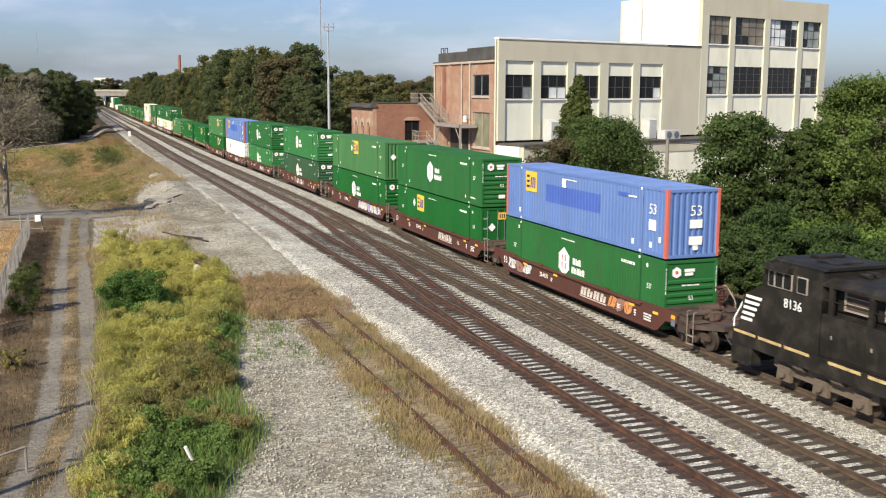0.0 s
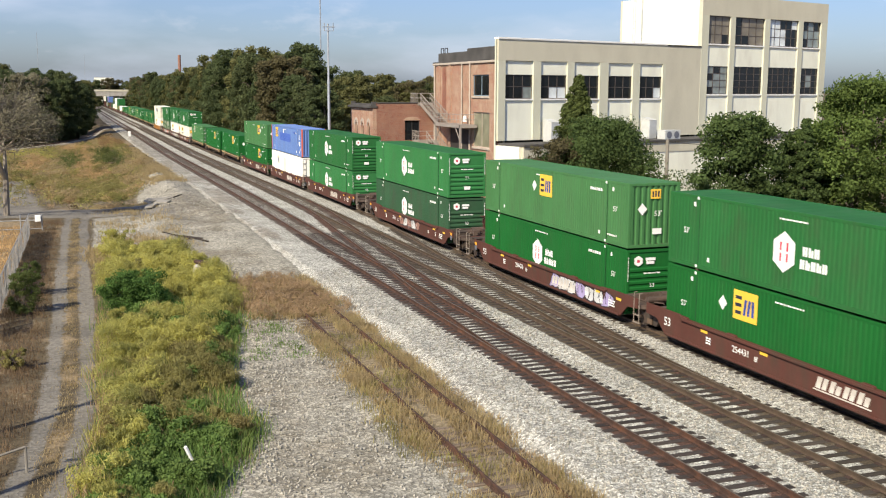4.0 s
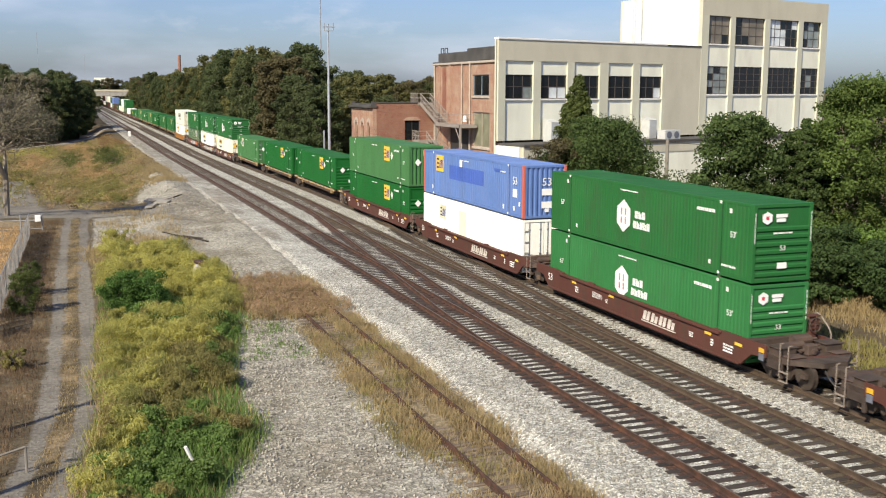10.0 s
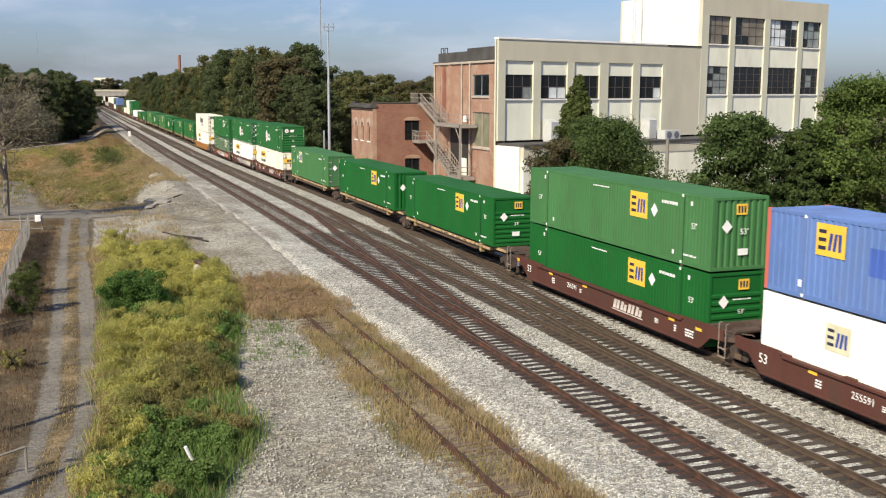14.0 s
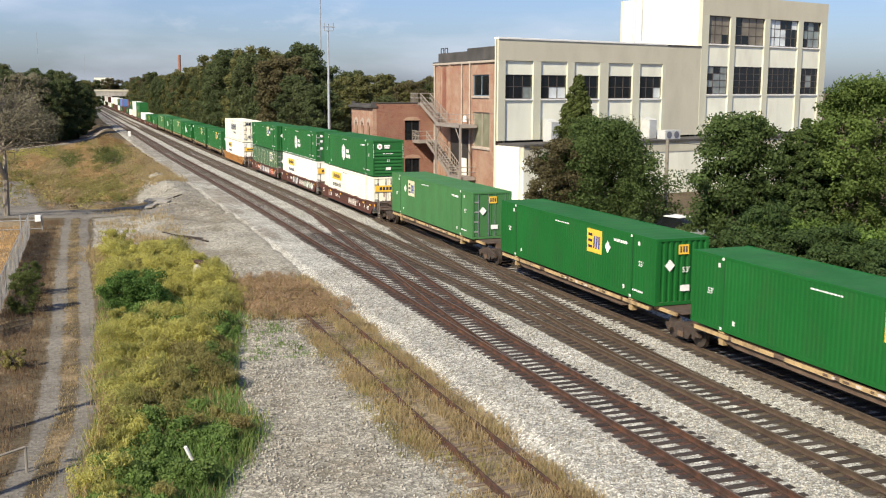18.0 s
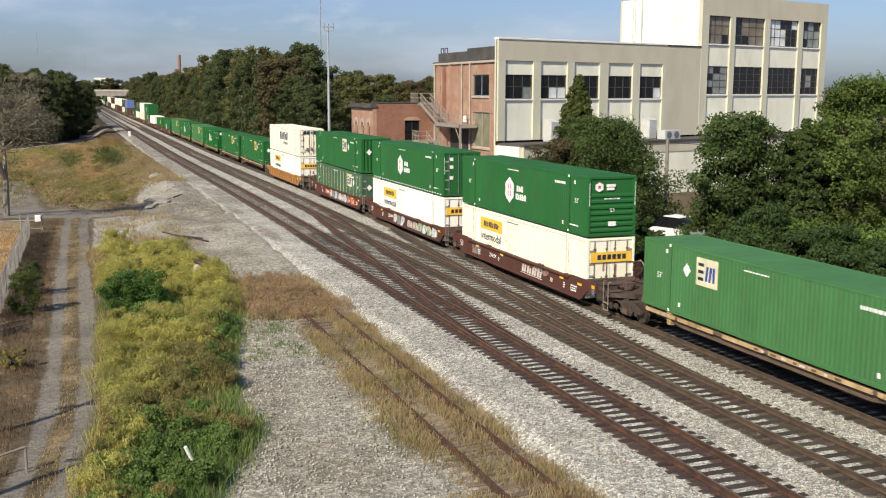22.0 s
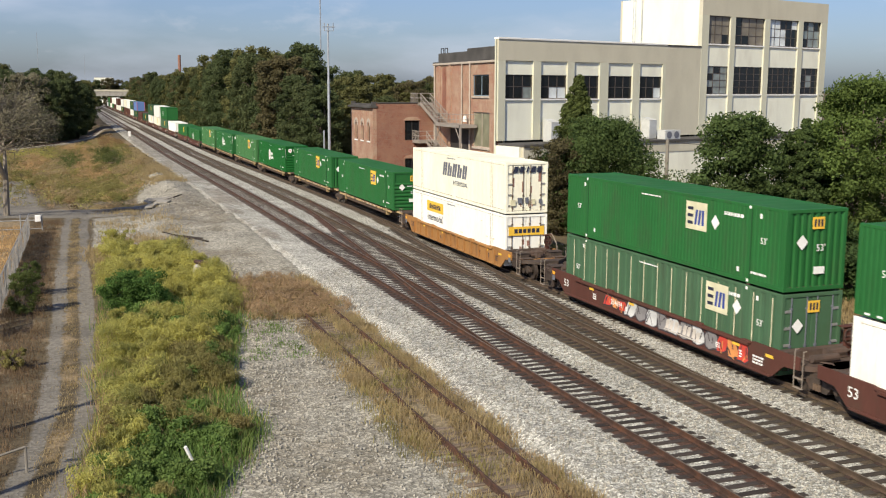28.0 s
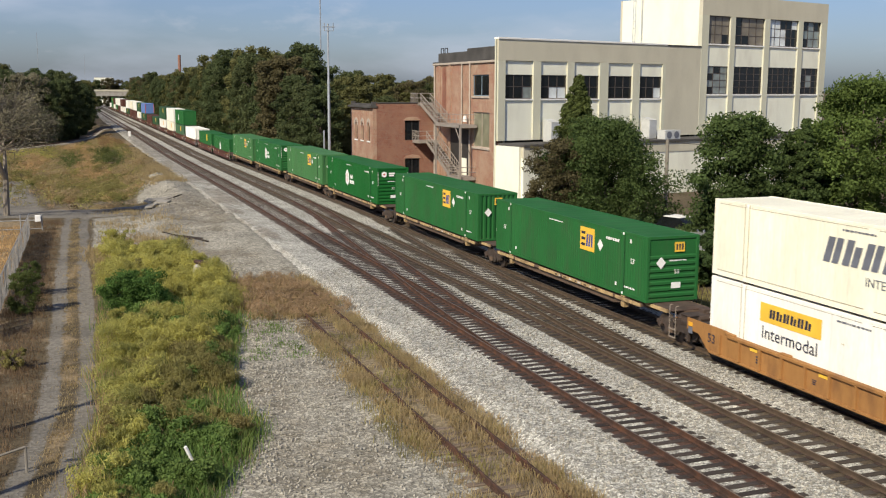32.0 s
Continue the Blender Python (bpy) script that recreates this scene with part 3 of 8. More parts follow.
tagged(ballast, "bed of crushed pale grey stone, soiled along the rails", kind="structure")

# loose stones on the near ballast
rng = np.random.default_rng(5)
octa = np.array([(1, 0, 0), (-1, 0, 0), (0, 1, 0), (0, -1, 0), (0, 0, 1), (0, 0, -1)], float)
otri = [(0, 2, 4), (2, 1, 4), (1, 3, 4), (3, 0, 4), (2, 0, 5), (1, 2, 5), (3, 1, 5), (0, 3, 5)]
sb = MB()
for k in range(7000):
    x, y = rng.choice([rng.uniform(12.2, 15.1), rng.uniform(12.2, 15.1), rng.uniform(17.7, 19.0), rng.uniform(21.7, 22.9)]), 17 + 40 * rng.random() ** 1.6
    if y > 26 and max(grime_shade(x, y, True), grime_shade(x, y, False)) > 0.25:
        continue
    r = rng.uniform(0.025, 0.06)
    c = np.array((x, y, bed(x, y) + r * 0.4))
    sb.add(octa * r * rng.uniform(0.6, 1.3, (6, 1)) + c, otri)
for k in range(10000):
    y = 20 + 45 * rng.random() ** 1.5
    x = rng.uniform(lerp_table(WEED_EDGE, y) - 0.2, 9.8)
    if noise.noise((x * 0.5, y * 0.3, 51)) < rng.uniform(-0.7, 0.3):
        continue
    r = rng.uniform(0.018, 0.062)
    sb.add(octa * r * rng.uniform(0.6, 1.3, (6, 1)) + np.array((x, y, land(x, y) + r * 0.4)), otri)
stones = new("loose_stones", mesh_of("loose_stones", sb, M["stone"]))
tagged(stones, "loose angular grey stones strewn over the ballast", "stones", kind="stuff")


# ---- tracks ----
RAILP = [(-0.07, -0.172), (0.07, -0.172), (0.07, -0.155), (0.012, -0.135), (0.012, -0.05), (0.037, -0.04), (0.037, -0.003), (0.03, 0.0), (-0.03, 0.0), (-0.037, -0.003), (-0.037, -0.04), (-0.012, -0.05), (-0.012, -0.135), (-0.07, -0.155)]


def rail_mesh(path, off, z0=0.0):
    mb, n = MB(), len(RAILP)
    for k, (x, y) in enumerate(path):
        for px, pz in RAILP:
            mb.v.append((x + off + px, y, z0 + pz + dip(y)))
        if k:
            a, b = (k - 1) * n, k * n
            mb.f += [(a + i, a + (i + 1) % n, b + (i + 1) % n, b + i) for i in range(n)]
    return mb


tie_me = mesh_of("tie", MB().box(-1.3, 1.3, -0.115, 0.115, -0.15, 0, 0.012), M["tie"])
tie_brown_me = mesh_of("tie", MB().box(-1.3, 1.3, -0.115, 0.115, -0.15, 0, 0.012), M["tie_brown"])
tie_old_me = mesh_of("tie", MB().box(-1.28, 1.28, -0.11, 0.11, -0.15, 0, 0.02), M["tie_old"])
YLINE = list(np.arange(-320, 80, 20.0)) + list(np.arange(80, 200, 5.0)) + list(np.arange(200, 1001, 50.0))
rt = random.Random(3)


TIE_AT = []


def track(name, path_x, y0, y1, label, ties=(16, 72), tie_end=300, tie_mesh=None, z0=0.0, head=True, old=False, rail_key="rail", plates=False):
    root = thing(name, label, kind="structure", category="railway track")
    ylist = sorted(set([y for y in YLINE if y0 <= y <= y1] + [y0, y1] + (list(np.arange(y0, y1, 3.0)) if y1 - y0 < 80 else [])))
    path = [(path_x(y), y) for y in ylist]
    for off in (-0.753, 0.753):
        part("rail", rail_mesh(path, off, z0), M[rail_key], root, "rust-brown steel rail")
        if head:
            hb = MB()
            for k, (x, y) in enumerate(path):
                hb.v += [(x + off - 0.022, y, z0 + 0.002 + dip(y)), (x + off + 0.022, y, z0 + 0.002 + dip(y))]
                if k:
                    hb.f.append((2 * k - 2, 2 * k - 1, 2 * k + 1, 2 * k))
            part("running_surface", hb, M["railhead"], root, "worn rail head")
    seats = MB()
    first = y = max(ties[0], y0) + 0.236
    while y < min(ties[1], y1):
        t = part("tie", tie_mesh or tie_me, None, root)
        t.matrix_basis = pose(path_x(y) + rt.uniform(-0.05, 0.05), y, z0 - 0.172 + dip(y) - (0.02 if old else 0), 0, 0, rt.uniform(-1.2, 1.2))
        TIE_AT.append((name, y))
        first += 0.5093
        if plates:
            for off in (-0.753, 0.753):
                x = path_x(y) + off
                seats.box(x - 0.19, x + 0.19, y - 0.10, y + 0.10, z0 - 0.172, z0 - 0.152)
        y = first + rt.uniform(-0.025, 0.025)
    if plates:
        tagged(part("tie_plates", seats, M["tie_plate"], root), "rusty tie plates under the rails", kind="stuff")
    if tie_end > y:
        # Ties past the near stretch: one mesh, thinner and paler.
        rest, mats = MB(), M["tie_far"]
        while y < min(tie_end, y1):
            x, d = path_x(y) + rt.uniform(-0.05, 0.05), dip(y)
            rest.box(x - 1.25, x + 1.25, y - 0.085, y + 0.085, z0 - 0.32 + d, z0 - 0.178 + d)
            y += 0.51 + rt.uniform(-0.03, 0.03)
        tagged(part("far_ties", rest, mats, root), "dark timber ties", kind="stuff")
    return root


track("track_1", lambda y: T1, -320, 1000, "rusty mainline track on dark timber ties", plates=True)
track("track_2", lambda y: T2, -320, 1000, "brown-railed track on brown timber ties", tie_mesh=tie_brown_me, rail_key="rail_brown", plates=True)
track("track_3", lambda y: T3, -320, 1000, "running track on dark timber ties under the train", ties=(16, 60), tie_mesh=tie_brown_me, rail_key="rail_brown")
switch_me = mesh_of("switch_tie", MB().box(-0.5, 0.5, -0.11, 0.11, -0.15, 0, 0.012), M["tie"])
for name, a, b, y0 in CROSSOVERS:
    turnout = track(name, crossover_x(a, b, y0), y0, y0 + (b - a) / 0.081 + 16, "turnout rails between two tracks", ties=(0, 0), tie_end=0, z0=-0.004, rail_key="rail" if a == T1 else "rail_brown")
    for owner, y in TIE_AT:
        off = lead(y, y0, b - a)
        if owner != ("track_1" if a == T1 else "track_2") or not 0.3 < off < b - a - 0.3:
            continue
        x0, x1 = (a + 1.3, a + off + 1.3) if off < (b - a) / 2 else (a + off - 1.3, b - 1.3)
        x1 = min(x1, b - 1.3)
        part("switch_tie", switch_me, None, turnout, at=pose((x0 + x1) / 2, y, -0.178 + dip(y), 0, 0, rt.uniform(-1, 1)) @ Matrix.Diagonal((x1 - x0 + 0.1, 1, 1, 1)))
track("old_siding", lambda y: 11.05 - 0.10 * smooth01((y - 24) / 20), 16, 52, "disused overgrown siding on rotten grey ties", ties=(16, 50), tie_end=0,
      tie_mesh=tie_old_me, z0=-0.21, head=False, old=True)


# ---- train ----
def run(t):
    """How far the train has come by t seconds."""
    surge = lerp_table([(0, 0.03), (1, 0.18), (2, 0.36), (3, 0.52), (4, 0.36), (5, 0.15), (6, 0), (32, 0)], t)
    return surge + 8.829 * t + 1.2967 * t ** 2 / 32 - 2.0837 * t ** 3 / 1024 + 0.9562 * t ** 4 / 32768


MOVERS = []          # (thing, y at the start, height over the rail)
CL, CW, CH = 16.154, 2.591, 2.862
HW = CW / 2
CACHE = {}


def cached(key, material, build):
    k = (key, material.name)
    if k not in CACHE:
        CACHE[k] = fixed(mesh_of(key, build(), material))
    return CACHE[k]


def corrugated(a0, a1, z0, z1, face, depth, pitch, axis):
    """A wall with upright folds: along y at x = face, or along x at y = face. depth points inwards."""
    mb = MB()
    n = max(1, round((a1 - a0) / pitch))
    p = (a1 - a0) / n
    line = []
    for i in range(n):
        s = a0 + i * p
        line += [(s, 0), (s + 0.42 * p, 0), (s + 0.54 * p, depth), (s + 0.88 * p, depth)]
    line.append((a1, 0))
    for k, (s, d) in enumerate(line):
        for z in (z0, z1):
            mb.v.append((face + d, s, z) if axis == 1 else (s, face + d, z))
        if k:
            mb.f.append((2 * k - 2, 2 * k, 2 * k + 1, 2 * k - 1))
    return mb


SIDE_AT = Matrix(((0, 0, -1, 0), (-1, 0, 0, 0), (0, 1, 0, 0), (0, 0, 0, 1)))   # writing on the side that faces the yard
END_AT = Matrix(((1, 0, 0, 0), (0, 0, -1, 0), (0, 1, 0, 0), (0, 0, 0, 1)))     # writing on the leading end


def side_at(y, z, off=0.008):
    return Matrix.Translation((-HW - off, y, z)) @ SIDE_AT


def end_at(x, z, off=0.010):
    return Matrix.Translation((x, -off, z)) @ END_AT


def flat(w, h, slant=0.0, t=0.004):
    return MB().prism([(-w / 2 - slant, -h / 2), (w / 2 - slant, -h / 2), (w / 2 + slant, h / 2), (-w / 2 + slant, h / 2)], 2, -t, t)


def plate(name, w, h, material, parent, at, label="", slant=0.0):
    return part(name, cached("%s_%.2f_%.2f_%.2f" % (name, w, h, slant), material, lambda: flat(w, h, slant)), None, parent, label, at)


def word(text, size, material, parent, at, name="lettering", label=""):
    k = (text, size, material.name)
    if k not in CACHE:
        CACHE[k] = word_mesh(text, size, material)
    return part(name, CACHE[k], None, parent, label, at)


def code_bars(parent, at, w, h, material, rows=1, seed=1, name="code_marking"):
    """Small print that cannot be read: broken bars."""
    def build():
        r, mb = random.Random(seed), MB()
        for k in range(rows):
            x = -w / 2
            z = h / 2 - (k + 0.5) * h / rows
            while x < w / 2 - 0.03:
                q = min(r.uniform(0.06, 0.2), w / 2 - x)
                mb.add([(x, z - 0.32 * h / rows, 0.003), (x + q, z - 0.32 * h / rows, 0.003), (x + q, z + 0.32 * h / rows, 0.003), (x, z + 0.32 * h / rows, 0.003)], [(0, 1, 2, 3)])
                x += q + 0.035
        return mb
    return part(name, cached("code_%.2f_%.2f_%d_%d" % (w, h, rows, seed), material, build), None, parent, at=at)


def glyphs(parent, at, w, h, n, material, slant=0.0, label="name as plain bars"):
    """A name that is not lettered: n pairs of plain upright bars."""
    step = w / n
    for k in range(n):
        x = -w / 2 + k * step
        for x0, x1, z1 in ((x, x + 0.36 * step, h), (x + 0.46 * step, x + 0.80 * step, h * (0.78 if k % 2 else 1.0))):
            bw, cz = round(x1 - x0, 2), z1 / 2 - h / 2
            part("name_bar", cached("name_bar_%.2f_%.2f_%.2f" % (bw, z1, slant), material, lambda: flat(bw, z1, slant * z1 / 2, 0.003)), None, parent, label, at @ Matrix.Translation(((x0 + x1) / 2 + slant * cz, cz, 0)))


def hexagon(r, ry):
    return MB().prism([(r * math.sin(a), ry * math.cos(a)) for a in [i * math.pi / 3 for i in range(6)]], 2, -0.004, 0.004)


def hexagon_mark(box, y=9.05, z=1.42):
    sign = part("hexagon_logo", cached("hexagon_logo", M["mark"], lambda: hexagon(0.64, 0.72)), None, box, "white hexagon emblem with red bars", side_at(y, z))
    for dx in (-0.17, 0.17):
        for dz in (-0.19, 0.19):
            plate("emblem_bar", 0.09, 0.30, M["red_print"], sign, Matrix.Translation((dx, dz, 0.006)))
    glyphs(box, side_at(y - 1.38, z + 0.16), 0.86, 0.32, 3, M["mark"])
    glyphs(box, side_at(y - 1.52, z - 0.28), 1.36, 0.32, 5, M["mark"])


def plate_mark(box, y=5.4, z=2.0, s=1.12, faded=False):
    sign = plate("logo_plate", s, s * 0.78, M["pale_plate"] if faded else M["yellow"], box, side_at(y, z), "yellow plate with dark bars")
    for dx, dz, w, h, sl, tone in ((-0.28, 0.20, 0.26, 0.09, 0, "navy"), (-0.28, 0.0, 0.26, 0.09, 0, "navy"), (-0.28, -0.20, 0.26, 0.09, 0, "navy"),
                                   (0.0, -0.03, 0.10, 0.42, 0.04, "print_blue"), (0.16, -0.03, 0.10, 0.42, 0.04, "print_blue"), (0.32, -0.03, 0.10, 0.42, 0.0, "print_blue")):
        plate("plate_bar", w * s, h * s, M[tone], sign, Matrix.Translation((dx * s, dz * s, 0.006)), slant=sl)


def diamond(box, at, s=0.26):
    part("diamond_placard", cached("diamond_%.2f" % s, M["mark"], lambda: MB().prism([(-s, 0), (0, -s * 1.1), (s, 0), (0, s * 1.1)], 2, -0.004, 0.004)), None, box, "white diamond placard", at)


def container(kind, end, paint_key, seed, y0, z0, label, far=False):
    """A 53-foot box. Its leading end is at local y = 0 and its far end at y = 16.154."""
    c = M[paint_key]
    box = thing("shipping_container", label, "container", "containers on the train")
    r = random.Random(seed)
    smooth = kind in ("band", "slant")
    pitch, depth = (0.62, 0.006) if smooth else ((0.30, 0.034) if kind == "blue" else (0.225, 0.014))
    if kind == "pale":
        pitch, depth = 0.55, 0.03
    p40 = (CL - 12.19) / 2
    for name, face, d in (("side_wall", -HW, depth), ("side_wall", HW, -depth)):
        part(name, cached("side_%s_%s" % (kind, face > 0), c, lambda: corrugated(0.12, CL - 0.12, 0.16, CH - 0.1, face + math.copysign(0.004, d), d, pitch, 1)), None, box)
    part("roof", cached("roof", M["roof_green"] if paint_key in ("green", "green_deep", "green_fresh") else M["roof_blue"] if paint_key == "blue" else c, lambda: MB().add(
        [(x, y, CH - 0.012 - 0.012 * (i % 2)) for i, y in enumerate(np.linspace(0.05, CL - 0.05, 41)) for x in (-HW + 0.04, HW - 0.04)],
        [(2 * i, 2 * i + 1, 2 * i + 3, 2 * i + 2) for i in range(40)])), None, box)
    part("floor", cached("cfloor", M["deck"], lambda: MB().box(-HW + 0.05, HW - 0.05, 0.05, CL - 0.05, 0.08, 0.15)), None, box)
    post_c = M["coral"] if kind == "blue" else c
    for sx in (-1, 1):
        for yy in (0.0, CL - 0.16):
            part("corner_post", cached("corner_post", post_c, lambda: MB().box(-0.075, 0.075, 0, 0.16, 0.0, CH, 0.012)), None, box, at=pose(sx * (HW - 0.070), yy, 0))
        part("top_rail", cached("top_rail", c, lambda: MB().box(-0.045, 0.045, 0.16, CL - 0.16, CH - 0.11, CH, 0.01)), None, box, at=pose(sx * (HW - 0.045), 0, 0))
        part("bottom_rail", cached("bottom_rail", M["steel"] if kind == "band" else c, lambda: MB().box(-0.045, 0.045, 0.16, CL - 0.16, 0.0, 0.165, 0.01)), None, box, at=pose(sx * (HW - 0.045), 0, 0))
        for yy in (() if far else (p40, CL - p40)):
            part("lifting_post", cached("lifting_post", c, lambda: MB().box(-0.02, 0.02, -0.085, 0.085, 0.0, CH + 0.006, 0.008)), None, box, at=pose(sx * (HW - 0.012), yy, 0))
            for zz in (0.10, CH - 0.10):
                part("lifting_casting", cached("lifting_casting", M["mark"], lambda: MB().box(-0.02, 0.02, -0.06, 0.06, -0.055, 0.055, 0.01)), None, box, "white-marked corner casting", at=pose(sx * (HW + 0.0), yy, zz))
    for sx in ((-1, 1) if z0 > 2 else ()):
        for yy in (p40, CL - p40):
            part("corner_connector", cached("corner_connector", M["truck"], lambda: MB().box(-0.06, 0.06, -0.08, 0.08, -0.0845, 0.0, 0.008)), None, box, "dark stacking lock", at=pose(sx * (HW - 0.075), yy, 0))
    # ends
    e_c = c
    part("far_end_wall", cached("far_end", e_c, lambda: corrugated(-HW + 0.14, HW - 0.14, 0.12, CH - 0.1, CL - 0.02, -0.03, 0.29, 0)), None, box)
    if far:
        part("end_wall", cached("end_flat", e_c, lambda: MB().box(-HW + 0.14, HW - 0.14, 0.05, 0.09, 0.1, CH - 0.1)), None, box)
    elif end == "corr":
        part("end_wall", cached("end_corr", e_c, lambda: corrugated(-HW + 0.14, HW - 0.14, 0.14, CH - 0.12, 0.02, 0.06, 0.29, 0)), None, box, "end wall with upright folds")
    elif end == "ribs":
        def ribs():
            return MB().box(-HW + 0.14, HW - 0.14, 0.05, 0.09, 0.1, CH - 0.1)
        wall = part("end_wall", cached("end_ribs", e_c, ribs), None, box, "end wall with level ribs")
        for zz in (0.28, 0.55, 0.82, 1.10, 1.38, 1.66, 1.94):
            part("end_rib", cached("end_rib", e_c, lambda: MB().prism([(0.05, -0.10), (0.05, 0.10), (0.0, 0.05), (0.0, -0.05)], 0, -HW + 0.16, HW - 0.16)), None, wall, at=pose(0, 0, zz))
    else:
        for sx in (-1, 1):
            door = part("door_leaf", cached("door_leaf", e_c, lambda: MB().box(-0.565, 0.565, 0.04, 0.08, 0.16, CH - 0.14, 0.008)), None, box, "door leaf with lock rods", at=pose(sx * 0.58, 0, 0))
            # Rods on smooth doors are coloured like their own dark-brown shadows.
            for dx in (-0.36, 0.30):
                part("lock_rod", cached("lock_rod", M["spine_brown"] if smooth else M["grey_print"], lambda: MB().cyl((0, 0.012, 0.12), (0, 0.012, CH - 0.12), 0.022, n=6).box(-0.05, 0.05, 0.0, 0.04, 0.95, 1.05).box(-0.05, 0.05, 0.0, 0.04, 0.3, 0.36).box(-0.05, 0.05, 0.0, 0.04, 2.3, 2.36)), None, door, at=pose(sx * dx, 0, 0))
            for zz in (0.45, 1.05, 1.65, 2.25):
                if smooth:
                    plate("rust_streak", round(r.uniform(0.06, 0.18), 2), round(r.uniform(0.3, 0.7), 1), M["spray_rust"], door, Matrix.Translation((sx * r.uniform(0.1, 0.45) * (1 if zz > 2 else -1), 0.034, max(0.52, zz - r.uniform(0.1, 0.5)))) @ END_AT, "brown rust streak")
                part("hinge", cached("hinge", M["steel"], lambda: MB().box(-0.16, 0.16, -0.005, 0.03, -0.05, 0.05, 0.006)), None, door, at=pose(sx * 0.47, 0.01, zz))
    part("end_header", cached("end_header", e_c, lambda: MB().box(-HW + 0.14, HW - 0.14, 0.0, 0.12, CH - 0.13, CH - 0.004, 0.01)), None, box)
    part("end_sill", cached("end_sill", e_c, lambda: MB().box(-HW + 0.14, HW - 0.14, 0.0, 0.12, 0.0, 0.14, 0.01)), None, box)
    # markings
    if far:
        if kind == "hexa":
            part("hexagon_logo", cached("hexagon_logo", M["mark"], lambda: hexagon(0.80, 0.82)), None, box, "white hexagon emblem", side_at(9.3, 1.35))
        if kind in ("tag", "pale", "band"):
            plate("logo_plate", 1.15, 1.06, M["yellow"], box, side_at(5.6, 2.05), "yellow plate")
        MOVERS.append((box, y0, z0))
        return box
    if kind != "far":
        code_bars(box, side_at(8.6, 2.55), 1.5, 0.09, M["mark"] if not smooth else M["grey_print"], seed=seed % 3)
    if kind in ("hexa", "tag", "pale"):
        word("53'", 0.33, M["mark"], box, side_at(1.15, 1.62), "size_number")
        word("53'", 0.33, M["mark"], box, side_at(14.9, 1.42), "size_number")
        code_bars(box, side_at(1.35, 0.42), 0.9, 0.13, M["mark"], seed=8)
        code_bars(box, side_at(2.9, 2.38), 1.2, 0.2, M["mark"], seed=4)
        for yy, zz in ((2.55, 0.42), (13.4, 0.45), (1.35, 2.5), (14.4, 2.5)):
            plate("small_notice", 0.13, 0.17, M["mark"], box, side_at(yy, zz))
    if kind == "hexa":
        hexagon_mark(box)
        if end == "ribs":
            e = part("end_emblem", cached("end_emblem", M["mark"], lambda: hexagon(0.24, 0.24)), None, box, "white hexagon emblem", end_at(-0.72, 2.36))
            plate("emblem_bar", 0.13, 0.13, M["red_print"], e, Matrix.Translation((0, 0, 0.006)))
            plate("name_bar", 0.5, 0.13, M["mark"], box, end_at(-0.1, 2.43, 0.012))
            plate("name_bar", 0.4, 0.13, M["mark"], box, end_at(-0.12, 2.27, 0.012))
            code_bars(box, end_at(-0.0, 1.80, 0.02), 0.9, 0.09, M["mark"], seed=2)
            word("53", 0.26, M["mark"], box, end_at(0.0, 1.24, 0.02), "size_number")
            plate("end_notice", 0.42, 0.22, M["mark"], box, end_at(0.0, 0.60, 0.02))
        else:
            for zz in (2.4, 1.9, 1.2):
                plate("end_notice", 0.3, 0.22, M["mark"], box, end_at(-0.75, zz, -0.02))
        for sx in (-1, 1):
            code_bars(box, end_at(sx * (HW - 0.07), 2.0, 0.006) @ pose(0, 0, 0, 0, 0, 90), 1.1, 0.05, M["mark"], seed=6)
    if kind in ("tag", "pale"):
        y = 5.3 if end != "door" else 11.6 if z0 > 1 else 11.0
        if kind == "pale":
            y = 3.75
        if seed == 17:
            y = 8.2
        plate_mark(box, y, 2.05, 1.4, faded=(paint_key == "green_pale" or seed in (3, 43)))
        diamond(box, side_at(y - 1.25 if y < 8 else y + 1.35, 1.95))
        s = plate("end_logo_plate", 0.5, 0.42, M["yellow"], box, end_at(0.30 if end == "ribs" else 0.05, 2.38, 0.012), "yellow plate with dark bars")
        for dx in (-0.14, 0.0, 0.14):
            plate("plate_bar", 0.08, 0.26, M["navy"], s, Matrix.Translation((dx, 0, 0.006)))
        diamond(box, end_at(-0.62, 1.72, 0.03), 0.24)
        if end == "corr":
            word("53'", 0.34, M["mark"], box, end_at(0.18, 1.5, 0.03), "size_number")
        elif end == "ribs":
            word("53'", 0.26, M["mark"], box, end_at(0.2, 1.3, 0.03), "size_number")
            code_bars(box, end_at(0.25, 1.80, 0.02), 0.9, 0.08, M["mark"], seed=2)
        plate("end_notice", 0.46, 0.26, M["mark"], box, end_at(0.15, 0.72, 0.03))
    if kind == "blue":
        plate_mark(box, 12.95, 2.12, 1.35)
        p = (CL - 0.24) / round((CL - 0.24) / 0.30)
        part("patch", cached("blue_patch", M["blue_patch"], lambda: corrugated(0.12 + 18 * p, 0.12 + 37 * p, 1.26, 2.14, -HW - 0.002, 0.034, p, 1)), None, box, "brighter blue painted-over patch")
        plate("white_notice", 0.42, 0.42, M["mark"], box, side_at(9.2, 2.35))
        plate("patch", 0.9, 0.16, M["blue_patch"], box, side_at(3.5, 2.38))
        code_bars(box, side_at(2.7, 2.35), 0.7, 0.12, M["mark"], seed=5)
        word("53", 0.62, M["mark"], box, side_at(1.05, 1.95), "size_number")
        plate("white_notice", 0.55, 0.45, M["mark"], box, side_at(1.05, 1.30))
